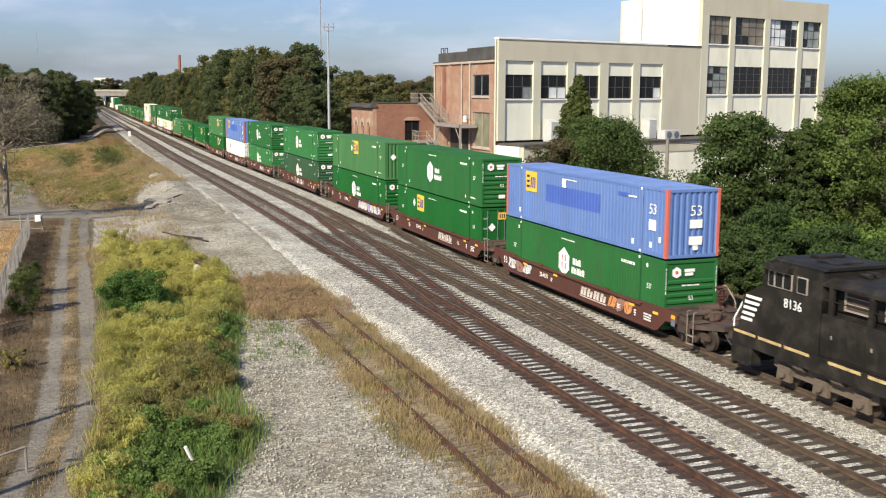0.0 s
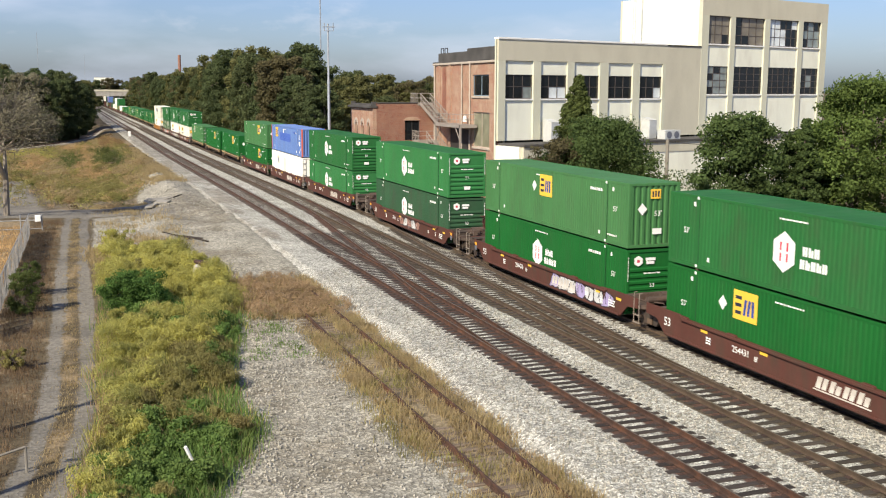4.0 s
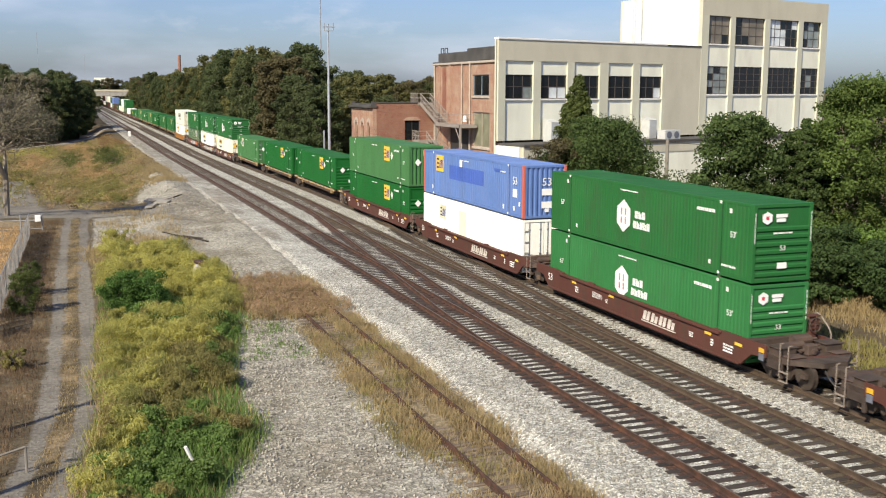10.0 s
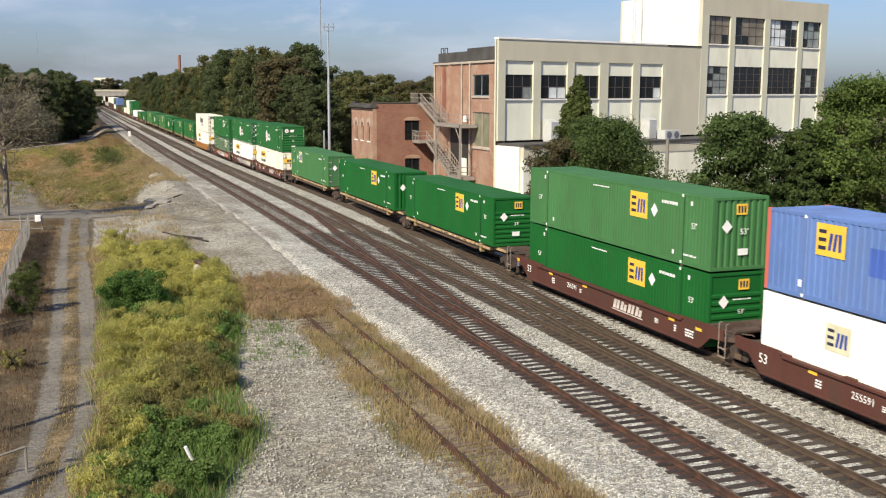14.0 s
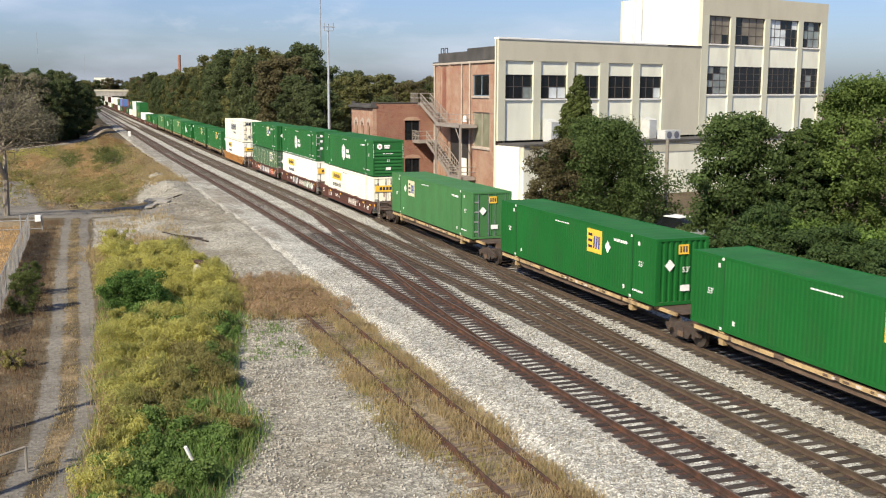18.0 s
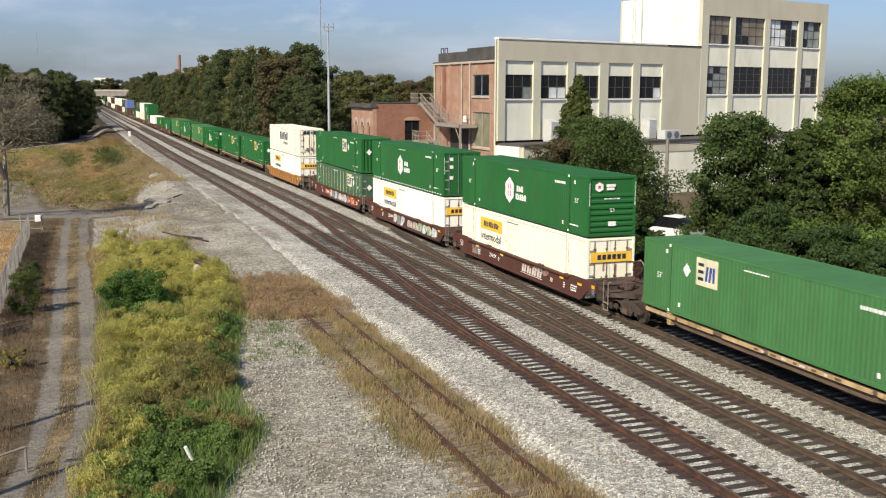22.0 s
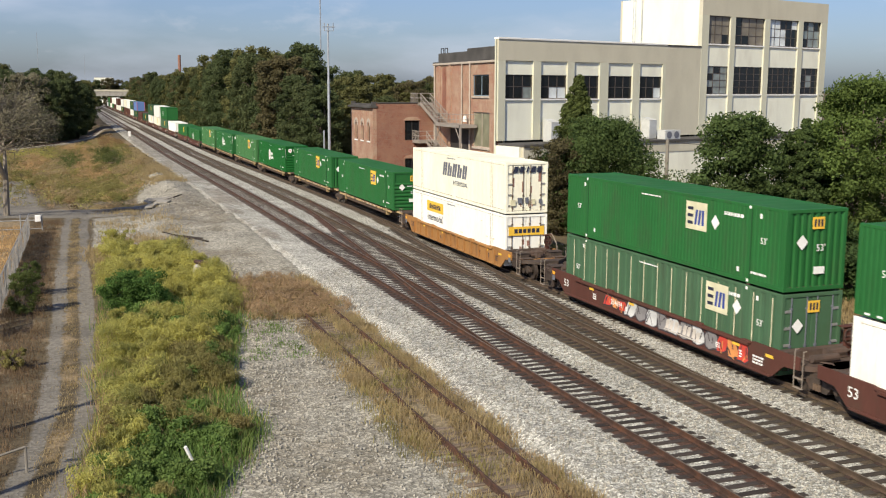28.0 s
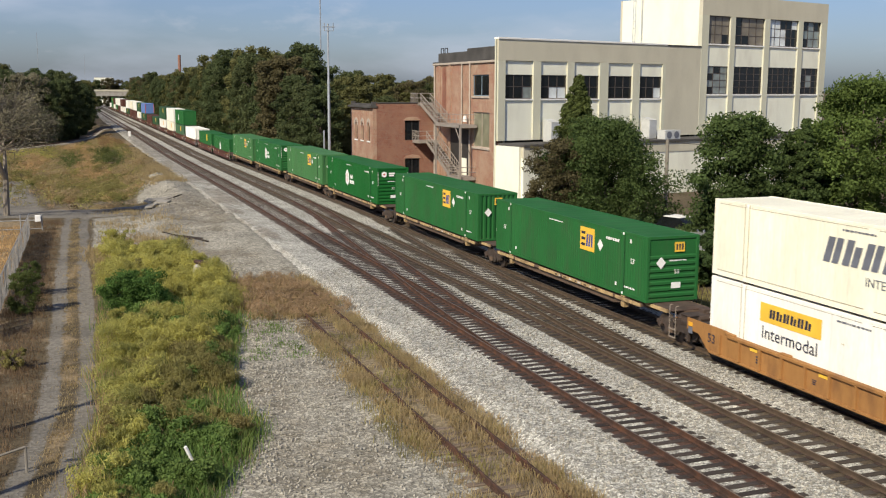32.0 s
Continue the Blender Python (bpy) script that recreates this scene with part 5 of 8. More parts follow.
def spine_car(y0, label, rear_truck=False):
    car = thing("spine_car", label, "rail car", "cars of the train")
    part("centre_beam", cached("centre_beam", M["spine_brown"], lambda: MB().prism([(-1.6, 1.08), (-1.6, 0.82), (1.3, 0.78), (2.6, 0.42), (13.6, 0.42), (14.9, 0.78), (17.8, 0.82), (17.8, 1.08)], 0, -0.34, 0.34)), None, car, "brown fish-belly beam")
    for sx in (-1, 1):
        part("deck_edge", cached("deck_edge", M["spine_brown"], lambda: MB().box(-0.05, 0.05, 0.3, 15.9, 0.94, 1.08, 0.01)), None, car, "grimy edge beam", pose(sx * 1.28, 0, 0))
        for q, (ya, yb) in enumerate(((0.35, 2.5), (2.7, 7.7), (8.0, 10.4), (11.0, 13.4), (13.6, 15.8))):
            part("edge_plate", cached("edge_plate%d" % q, M["spine_edge"], lambda: MB().box(-0.012, 0.012, ya, yb, 0.93, 1.085, 0.004)), None, car, "worn yellow edge plate", pose(sx * 1.342, 0, 0))
        part("side_beam", cached("side_beam", M["spine_brown"], lambda: MB().prism([(1.6, 0.90), (14.6, 0.90), (13.4, 0.66), (2.8, 0.66)], 0, -0.04, 0.04)), None, car, "brown side beam", pose(sx * 1.16, 0, 0))
        part("end_edge", cached("end_edge", M["spine_edge"], lambda: MB().box(-0.05, 0.05, -1.2, 0.5, 0.96, 1.10, 0.01)), None, car, "worn yellow edge beam", pose(sx * 0.95, 0, 0))
        for yy in (0.6, 2.0, 5.2, 8.0, 11.0, 14.2, 15.6):
            part("cross_arm", cached("cross_arm", M["spine_brown"], lambda: MB().prism([(0.3, 0.62), (0.3, 1.08), (1.28, 1.08), (1.28, 0.98)], 1, -0.14, 0.14)), None, car, at=pose(0, yy, 0) if sx > 0 else pose(0, yy, 0, 0, 0, 180))
        for yy in (1.98, 14.17):
            part("pedestal", cached("pedestal", M["spine_edge"], lambda: MB().prism([(-0.14, 0.62), (0.12, 0.62), (0.17, 1.02), (0.17, 1.15), (-0.17, 1.15), (-0.17, 1.02)], 0, -0.08, 0.17)), None, car, "yellow container pedestal", pose(sx * 1.18, yy, 0))
        part("reservoir", cached("reservoir", M["truck"], lambda: MB().cyl((0, 0, 0), (0, 1.6, 0), 0.2, n=10)), None, car, at=pose(sx * 0.7, 6.6, 0.72))
        part("reservoir", cached("tool_box", M["truck"], lambda: MB().box(-0.2, 0.2, 0, 1.3, -0.22, 0.2, 0.03)), None, car, at=pose(sx * 0.75, 3.2, 0.72))
    for k in range(9):
        w = (0.30, 0.16, 0.24)[k % 3]
        plate("worn_lettering", w, 0.085, M["faded_mark"] if k % 2 else M["spine_brown"], car, Matrix.Translation((-1.362, 4.2 + 0.52 * k + 0.05 * (k % 4), 1.01)) @ SIDE_AT, "worn lettering as plain bars")
    part("end_deck", cached("spine_end_deck", M["deck"], lambda: MB().box(-0.9, 0.9, -1.5, 0.3, 1.08, 1.13, 0.01)), None, car)
    bogie(car, -1.75)
    if rear_truck:
        bogie(car, CL + 1.75)
    MOVERS.append((car, y0, 0.0))
    return car


def locomotive(y0):
    """A black road engine that trails its cab end; local y = 0 is its nose, the long hood runs to y = -21."""
    loco = thing("locomotive", "black diesel locomotive with white nose stripes and gold sill line", "locomotive")
    B = M["black"]
    part("frame", MB().prism([(0.2, 1.05), (0.2, 1.62), (-21.5, 1.62), (-21.5, 1.05)], 0, -1.56, 1.56), B, loco)
    part("nose", MB().prism([(0.0, 1.62), (-0.25, 2.95), (-1.05, 3.38), (-1.4, 3.45), (-1.4, 1.62)], 0, -1.15, 1.15), B, loco, "black wedge nose")
    part("cab", MB().prism([(-1.55, 1.62), (-1.55, 2.6), (-1.3, 2.65), (-1.3, 3.75), (-1.55, 4.30), (-1.9, 4.44), (-4.3, 4.44), (-4.3, 1.62)], 0, -1.50, 1.50), B, loco)
    part("cab_roof", MB().prism([(-1.52, 4.40), (-1.2, 4.50), (1.2, 4.50), (1.52, 4.40)], 1, -4.35, -1.75).box(-0.7, 0.5, -3.9, -3.0, 4.49, 4.56, 0.02).box(-0.3, 0.8, -2.7, -2.2, 4.49, 4.60, 0.02), B, loco, "sooty cab roof with hatches")
    part("cab_lower_side", MB().prism([(-0.05, 1.62), (-0.30, 2.90), (-1.15, 3.36), (-1.6, 3.42), (-4.3, 3.42), (-4.3, 1.62)], 0, -1.52, 1.52), B, loco)
    for k, (y, w) in enumerate(((-1.78, 0.26), (-2.18, 0.36), (-2.62, 0.36), (-3.35, 0.42))):
        win = part("cab_window_frame", MB().box(-1.53, -1.49, y - w / 2 - 0.05, y + w / 2 + 0.05, 3.48, 4.05, 0.01), M["iron"], loco, "pale metal window frame")
        part("pane", MB().box(-1.54, -1.50, y - w / 2, y + w / 2, 3.52, 4.01), M["glass"], win, "dark glass")
    hood = part("long_hood", MB().box(-1.06, 1.06, -21.2, -4.3, 3.0, 4.08, 0.03), B, loco)
    part("hood_roof", MB().prism([(-1.50, 3.94), (-1.50, 4.04), (-1.1, 4.20), (1.1, 4.20), (1.50, 4.04), (1.50, 3.94)], 1, -21.2, -4.3), B, hood)
    part("body_side", MB().box(-1.50, 1.50, -21.2, -4.3, 1.62, 3.02, 0.03), B, loco, "flush black side with doors")
    for k in range(8):
        y = -5.5 - 1.75 * k
        part("hood_post", MB().box(-1.49, -1.36, y + 0.72, y + 0.92, 3.0, 3.96, 0.01), B, hood)
        g = part("intake_grille", MB().box(-1.10, -1.055, y - 0.55, y + 0.55, 3.28, 3.88), M["truck"], hood, "dark intake screen")
        part("grille_frame", MB().box(-1.13, -1.09, y - 0.60, y - 0.53, 3.22, 3.92).box(-1.13, -1.09, y + 0.53, y + 0.60, 3.22, 3.92).box(-1.13, -1.09, y - 0.53, y + 0.53, 3.22, 3.28), M["iron"], g, "pale screen frame")
        for j in range(2):
            part("screen_bar", MB().box(-1.125, -1.095, y - 0.53, y + 0.53, 3.46 + 0.22 * j, 3.49 + 0.22 * j), M["iron"], g)
        d = part("hood_door", MB().box(-1.53, -1.495, y - 0.80, y + 0.80, 1.72, 2.94, 0.012), B, hood, "hinged black door")
        part("door_handle", MB().box(-1.555, -1.525, y + 0.6, y + 0.66, 2.3, 2.42), M["iron"], d)
        part("sill_line", MB().box(-1.575, -1.562, y - 0.78, y + 0.66, 1.48, 1.58), M["gold"], loco, "gold reflective sill line")
    part("hood_rail", MB().cyl((-1.45, -4.4, 3.50), (-1.45, -21.2, 3.50), 0.022, n=6), B, hood)
    for y in (-0.5, -1.9, -3.3):
        part("sill_line", MB().box(-1.575, -1.562, y - 0.62, y + 0.62, 1.48, 1.58), M["gold"], loco, "gold reflective sill line")
    part("vent", MB().box(-0.5, 0.5, -8.2, -6.2, 4.18, 4.30, 0.03), M["roof"], hood)
    part("horn", MB().cyl((-0.3, -4.6, 4.30), (-0.3, -5.1, 4.30), 0.05, 0.1, n=8).cyl((0.0, -4.6, 4.34), (0.0, -5.1, 4.34), 0.05, 0.1, n=8), B, hood)
    part("sun_visor", MB().prism([(-1.55, 4.30), (-2.9, 4.30), (-2.85, 4.10), (-1.6, 4.10)], 0, -1.74, -1.49), B, loco)
    for k in range(5):
        z = 2.0 + 0.21 * k
        yn = -0.10 - 0.27 * (z - 1.62)
        part("nose_stripe", MB().prism([(yn, z), (yn - 0.62 - 0.06 * k, z), (yn - 0.66 - 0.06 * k, z + 0.11), (yn - 0.03, z + 0.11)], 0, -1.528, -1.521), M["mark"], loco, "white stripe")
    part("front_rail", MB().tube([(-1.40, 0.35, 0.7), (-1.40, 0.35, 1.9), (-1.15, 0.15, 2.6), (-0.6, 0.1, 2.75)], 0.03), M["mark"], loco, "pale hand rail")
    part("step_well", MB().box(-1.55, -1.1, -0.9, 0.25, 0.4, 1.05, 0.02).box(-1.57, -1.2, -0.8, 0.2, 0.36, 0.42), B, loco)
    part("pilot", MB().box(-1.45, 1.45, 0.2, 0.35, 0.18, 1.2, 0.03), B, loco)
    part("coupler", MB().box(-0.15, 0.15, 0.3, 1.0, 0.75, 1.0, 0.03), M["truck"], loco)
    part("fuel_tank", MB().box(-1.45, 1.45, -14.0, -7.9, 0.25, 1.05, 0.15), B, loco)
    word("8136", 0.46, M["mark"], loco, Matrix.Translation((-1.535, -2.95, 3.02)) @ SIDE_AT, "engine_number")
    for yc in (-4.2, -17.3):
        t = part("truck_frame", MB().prism([(yc - 2.5, 0.62), (yc - 2.5, 0.95), (yc + 2.5, 0.95), (yc + 2.5, 0.62), (yc + 2.0, 0.45), (yc - 2.0, 0.45)], 0, -1.15, 1.15), M["loco_truck"], loco, "dusty three-axle truck")
        for dy in (-1.85, 0, 1.85):
            for sx in (-1, 1):
                part("wheel", cached("wheel", M["wheel"], wheel_mesh), None, t, "worn steel wheel", pose(sx * 0.76, yc + dy, 0.458, 0, 0, 180 if sx > 0 else 0))
            part("axle_box", MB().prism([(yc + dy - 0.36, 0.22), (yc + dy + 0.36, 0.22), (yc + dy + 0.3, 0.75), (yc + dy - 0.3, 0.75)], 0, -1.27, -1.13).cyl((-1.38, yc + dy, 0.5), (-1.25, yc + dy, 0.5), 0.17, n=10), M["loco_truck"], t)
        for dy in (-0.92, 0.92):
            part("brake_cylinder", MB().cyl((-1.32, yc + dy - 0.25, 0.98), (-1.32, yc + dy + 0.25, 0.98), 0.16, n=10), M["loco_truck"], t)
    MOVERS.append((loco, y0, 0.0))


WELL_Z, TOP_Z, SPINE_Z = 0.34, 0.34 + CH + 0.085, 1.16
HEXL = "green 53-foot container with a white hexagon emblem"
TAGL = "green 53-foot container with a yellow logo plate"
BLUL = "blue 53-foot container with coral corner posts"
BANDL = "white 53-foot container with a yellow name plate"
SLANTL = "cream-white 53-foot container with dark slanted lettering"
locomotive(30.35)
STACKS = [  # leading end, upper (kind, end, paint, label), lower, car number, graffiti
    (35.60, ("blue", "corr", "blue", BLUL), ("hexa", "ribs", "green", HEXL), "254431", [(13.9, 0.72, 2.9, 0.7, ("spray_white", "spray_rust")), (3.2, 0.76, 2.1, 0.72, ("spray_orange", "spray_rust"))]),
    (55.40, ("hexa", "ribs", "green", HEXL), ("tag", "door", "green_deep", TAGL), "254431", None),
    (74.80, ("tag", "corr", "green_light", "light green 53-foot container with a yellow logo plate"), ("hexa", "ribs", "green_deep", HEXL), "254431", [(3.9, 0.72, 6.2, 0.85, ("spray_lilac", "spray_white", "spray_white"))]),
    (97.15, ("hexa", "ribs", "green_fresh", HEXL), ("hexa", "ribs", "green_dark", "dull dark green 53-foot container with a white hexagon emblem"), "72613", [(7.4, 0.74, 4.4, 0.7, ("spray_rust", "spray_white"))]),
    (120.55, ("hexa", "ribs", "green", HEXL), ("hexa", "ribs", "green_fresh", HEXL), "255591", None),
    (140.15, ("blue", "corr", "blue", BLUL), ("white", "door", "white", "white 53-foot container with a faded logo plate"), "255591", None),
    (159.55, ("tag", "corr", "green_light", "light green 53-foot container with a yellow logo plate"), ("tag", "ribs", "green_deep", TAGL), "255591", None),
    (241.30, ("hexa", "ribs", "green", HEXL), ("band", "door", "cream", BANDL), "254694", [(13.4, 0.72, 1.3, 0.7, ("spray_rust", "spray_grey")), (4.6, 0.9, 1.8, 0.4, ("spray_rust", "spray_grey"))]),
    (260.90, ("hexa", "door", "green", HEXL), ("band", "door", "white", BANDL), "254694", [(8.9, 0.72, 2.6, 0.9, ("spray_white", "spray_grey")), (2.7, 0.72, 3.9, 0.8, ("spray_green", "spray_white"))]),
    (280.44, ("tag", "corr", "green", TAGL), ("pale", "door", "green_pale", "faded pale green 53-foot container with a pale plate"), "254694", [(6.7, 0.74, 6.8, 0.86, ("spray_white", "spray_grey")), (11.0, 0.74, 2.0, 0.6, ("spray_red", "spray_orange")), (2.4, 0.74, 1.9, 0.8, ("spray_red", "spray_orange"))]),
    (304.10, ("slant", "door", "cream", SLANTL), ("band", "door", "white", BANDL), "", None),
]
PACK_START = (35.60, 97.15, 120.55, 241.30, 304.10)
PACK_END = (74.80, 97.15, 159.55, 280.44, 304.10)
for k, (y, up, lo, num, tag) in enumerate(STACKS):
    orange = y == 304.10
    well_car(y, "orange_car" if orange else "maroon", "orange-yellow ribbed well car" if orange else "maroon well car with white lettering",
             front_gap=2.75 if y in PACK_START else 1.75, rear_gap=2.75 if y in PACK_END else 1.75, rear_truck=y in PACK_END, num=num, tag=tag, ribbed=orange, name=not orange and y != 97.15)
    container(*lo[:3], 211 + k, y, WELL_Z, lo[3])
    container(*up[:3], 3 if y == 280.44 else (17 if y == 74.80 else 21 + k), y, TOP_Z, up[3])
SPINES = [(180.7, "tag", "ribs", "green_deep", 41), (199.52, "tag", "corr", "green_deep", 42), (220.05, "tag", "door", "green_light", 43),
          (324.9, "tag", "ribs", "green", 44), (343.9, "tag", "corr", "green", 45), (364.8, "hexa", "ribs", "green_deep", 46),
          (383.2, "tag", "corr", "green_light", 47), (402.9, "hexa", "ribs", "green", 48), (421.6, "tag", "ribs", "green_light", 49)]
for y, kind, end, key, seed in SPINES:
    spine_car(y, "brown articulated spine car with worn yellow edges", rear_truck=y in (220.05, 364.8, 421.6))
    container(kind, end, key, seed, y, SPINE_Z, HEXL if kind == "hexa" else TAGL)
FAR = [(441.5, None, ("hexa", "ribs", "green", HEXL)), (461.0, None, ("tag", "ribs", "green", TAGL)), (482.6, None, ("white", "door", "white", "plain white steel 53-foot container")),
       (502.3, ("hexa", "ribs", "green", HEXL), ("tag", "corr", "green_pale", TAGL)), (521.9, ("slant", "door", "white", SLANTL), ("band", "door", "cream", BANDL)),
       (541.5, ("tag", "corr", "green_dark", TAGL), ("band", "door", "white", BANDL)), (563.5, None, ("tag", "ribs", "green_dark", TAGL)),
       (583.1, None, ("far", "door", "maroon", "brown steel 53-foot container in a well")), (605.0, ("blue", "corr", "blue", BLUL), ("tag", "corr", "green_dark", TAGL)),
       (624.6, ("tag", "corr", "green_dark", TAGL), ("band", "door", "white", BANDL)), (644.2, ("slant", "door", "white", SLANTL), ("far", "door", "maroon", "brown steel 53-foot container in a well")),
       (664.0, ("band", "door", "cream", BANDL), ("far", "door", "maroon", "brown steel 53-foot container in a well")), (686.0, ("slant", "door", "white", SLANTL), ("tag", "corr", "green_dark", TAGL)),
       (706.0, None, ("band", "door", "white", BANDL)), (726.0, ("far", "door", "maroon", "brown steel 53-foot container in a well"), ("band", "door", "white", BANDL)),
       (748.0, ("slant", "door", "white", SLANTL), ("far", "door", "maroon", "brown steel 53-foot container in a well")), (768.0, ("band", "door", "white", BANDL), ("hexa", "ribs", "green", HEXL)),
       (788.0, ("far", "door", "maroon", "brown steel 53-foot container in a well"), ("band", "door", "white", BANDL)), (810.0, ("tag", "corr", "green", TAGL), ("hexa", "ribs", "green", HEXL)), (830.0, None, ("slant", "door", "white", SLANTL))]
for k, (y, up, lo) in enumerate(FAR):
    well_car(y, "maroon", "maroon well car with white lettering", rear_truck=k % 3 == 2, num="", name=False)
    container(*lo[:3], 61 + k, y, WELL_Z, lo[3], far=True)
    if up:
        container(*up[:3], 81 + k, y, TOP_Z, up[3], far=True)


def motions():
    """The whole train rolls along the third track towards the bridge."""
    times = [0, 1, 2, 3, 4, 5, 6, 8, 10, 12, 14, 16, 18, 20, 22, 24, 26, 28, 30, 32]
    for ob, y0, z0 in MOVERS:
        walk(ob, [(t, pose(T3, y0 - run(t), z0 + dip(y0 - run(t) + 8))) for t in times])


# ---- works building beyond the train ----
A15 = radians(15)
BX, BY = 38.06, 88.0
BF = Matrix.Translation((BX, BY, 0)) @ Matrix.Rotation(A15, 4, "Z")     # u along the front, depth to the back
building = thing("factory_building", "tan and white rendered works with large steel windows", "building", at=BF)
FZ = -0.5


def factory_window(u0, u1, z0, z1, cols, rows, frame_key="frame_grey", pale=(), parent=None, tone="glass_pale", odds=0.05):
    chance = random.Random(int(u0 * 7 + z0 * 13))
    w = part("window", MB().box(u0, u0 + 0.07, 0.22, 0.32, z0, z1).box(u1 - 0.07, u1, 0.22, 0.32, z0, z1).box(u0 + 0.07, u1 - 0.07, 0.22, 0.32, z0, z0 + 0.07).box(u0 + 0.07, u1 - 0.07, 0.22, 0.32, z1 - 0.07, z1), M[frame_key], parent or building, "steel-framed window with small panes")
    du, dz = (u1 - u0 - 0.14) / cols, (z1 - z0 - 0.14) / rows
    for i in range(1, cols):
        part("glazing_bar", MB().box(u0 + 0.07 + i * du - 0.035, u0 + 0.07 + i * du + 0.035, 0.225, 0.30, z0 + 0.07, z1 - 0.07), M[frame_key], w)
    for j in range(1, rows):
        part("glazing_bar", MB().box(u0 + 0.07, u1 - 0.07, 0.235, 0.29, z0 + 0.07 + j * dz - 0.03, z0 + 0.07 + j * dz + 0.03), M[frame_key], w)
    for i in range(cols):
        for j in range(rows):
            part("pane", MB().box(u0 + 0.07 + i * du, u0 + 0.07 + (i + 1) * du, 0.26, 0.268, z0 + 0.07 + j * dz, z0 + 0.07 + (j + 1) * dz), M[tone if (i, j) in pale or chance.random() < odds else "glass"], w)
    part("sill", MB().box(u0 - 0.08, u1 + 0.08, 0.02, 0.26, z0 - 0.16, z0 - 0.004, 0.02), M["white_trim"], w, "white sill")
    return w


# long wing
WIN = [(0.88, 4.28), (5.25, 8.62), (9.55, 12.95), (14.18, 17.62), (18.68, 22.02)]
part("back_wall", MB().box(3.4, 27.9, 12.0, 12.3, FZ, 12.6), M["tan"], building)
part("left_wall", MB().prism([(0.95, 0.5), (1.25, 0.5), (4.45, 12.0), (4.15, 12.0)], 2, FZ, 12.6), M["tan"], building)
part("roof", MB().prism([(0.4, 0.5), (27.9, 0.5), (27.9, 12.0), (3.6, 12.0)], 2, 12.6, 12.8), M["roof"], building, "flat felt roof")
part("core", MB().box(0.8, 27.9, 1.2, 1.4, FZ, 12.6), M["roof"], building)
part("parapet_wall", MB().box(0.0, 22.5, 0.0, 0.5, 12.87, 14.80), M["tan"], building, "tan parapet band")
part("coping", MB().box(-0.06, 22.6, -0.08, 0.58, 14.80, 14.98, 0.02), M["white_trim"], building, "white coping")
part("blank_wall", MB().box(22.5, 27.9, 0.02, 0.5, 5.4, 14.75), M["tan"], building, "plain tan wall")
part("coping", MB().box(22.6, 27.9, -0.05, 0.55, 14.75, 14.90, 0.02), M["roof"], building)
edges = [0.0] + [v for w in WIN for v in w] + [22.5]
for a, b in zip(edges[0::2], edges[1::2]):
    part("pilaster", MB().box(a, b, 0.0, 0.5, 5.4, 12.87, 0.02), M["pilaster"], building, "pale rendered pilaster")
for k, (a, b) in enumerate(WIN):
    part("spandrel", MB().box(a, b, 0.16, 0.5, 5.4, 9.16), M["white_wall"], building, "white infill panel")
    part("spandrel", MB().box(a, b, 0.16, 0.5, 11.58, 12.87), M["white_wall"], building, "white infill panel")
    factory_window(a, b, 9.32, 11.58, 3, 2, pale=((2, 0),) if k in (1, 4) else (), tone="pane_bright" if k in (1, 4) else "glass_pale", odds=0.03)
# tower
part("tower_side_wall", MB().box(27.9, 28.2, 0.5, 12.0, FZ, 20.4), M["white_wall"], building, "bright white painted side wall")
part("tower_wall", MB().box(50.0, 50.3, 0.5, 12.0, FZ, 20.4), M["tan"], building)
part("tower_wall", MB().box(27.9, 50.3, 12.0, 12.3, FZ, 20.4), M["tan"], building)
part("tower_roof", MB().box(28.2, 50.0, 0.5, 12.0, 20.0, 20.2), M["roof"], building)
part("tower_core", MB().box(28.2, 50.0, 1.3, 1.5, FZ, 20.0), M["roof"], building)
part("tower_parapet", MB().box(27.9, 50.3, 0.0, 0.5, 18.2, 20.4), M["tan"], building, "tan band")
TW = [(29.05, 32.6), (33.45, 38.55), (39.5, 44.75), (45.65, 49.1)]
edges = [27.9] + [v for w in TW for v in w] + [50.3]
for a, b in zip(edges[0::2], edges[1::2]):
    part("pilaster", MB().box(a, b, 0.0, 0.5, 5.4, 18.2, 0.02), M["pilaster"], building, "pale rendered pilaster")
for k, (a, b) in enumerate(TW):
    for z0, z1 in ((5.4, 9.6), (12.8, 15.05)):
        part("spandrel", MB().box(a, b, 0.16, 0.5, z0, z1), M["white_wall"], building, "white infill panel")
    cols = (3, 4, 5, 3)[k]
    pale = ((), ((3, 0), (3, 1)), ((0, 0), (1, 0), (2, 0), (0, 1), (1, 1), (2, 1)), ((1, 0), (1, 1), (2, 1), (0, 1), (2, 0), (1, 2)))[k]
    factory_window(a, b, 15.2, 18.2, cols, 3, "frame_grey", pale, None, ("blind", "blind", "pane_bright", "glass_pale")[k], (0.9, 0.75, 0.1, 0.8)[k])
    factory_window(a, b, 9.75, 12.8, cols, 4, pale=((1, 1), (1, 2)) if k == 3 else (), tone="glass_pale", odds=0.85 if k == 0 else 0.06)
# annex with a flat roof and the plant on it
annex = thing("annex_building", "low white-walled annex with a dark flat roof", "building", at=BF)
part("front_wall", MB().box(0.2, 51.0, -3.6, -3.3, FZ, 4.9), M["white_wall"], annex, "white painted wall")
part("wall_band", MB().box(0.15, 51.0, -3.66, -3.34, 4.0, 5.0), M["tan"], annex, "tan band")
part("side_wall", MB().box(0.2, 0.5, -3.3, 0.0, FZ, 5.0), M["white_wall"], annex)
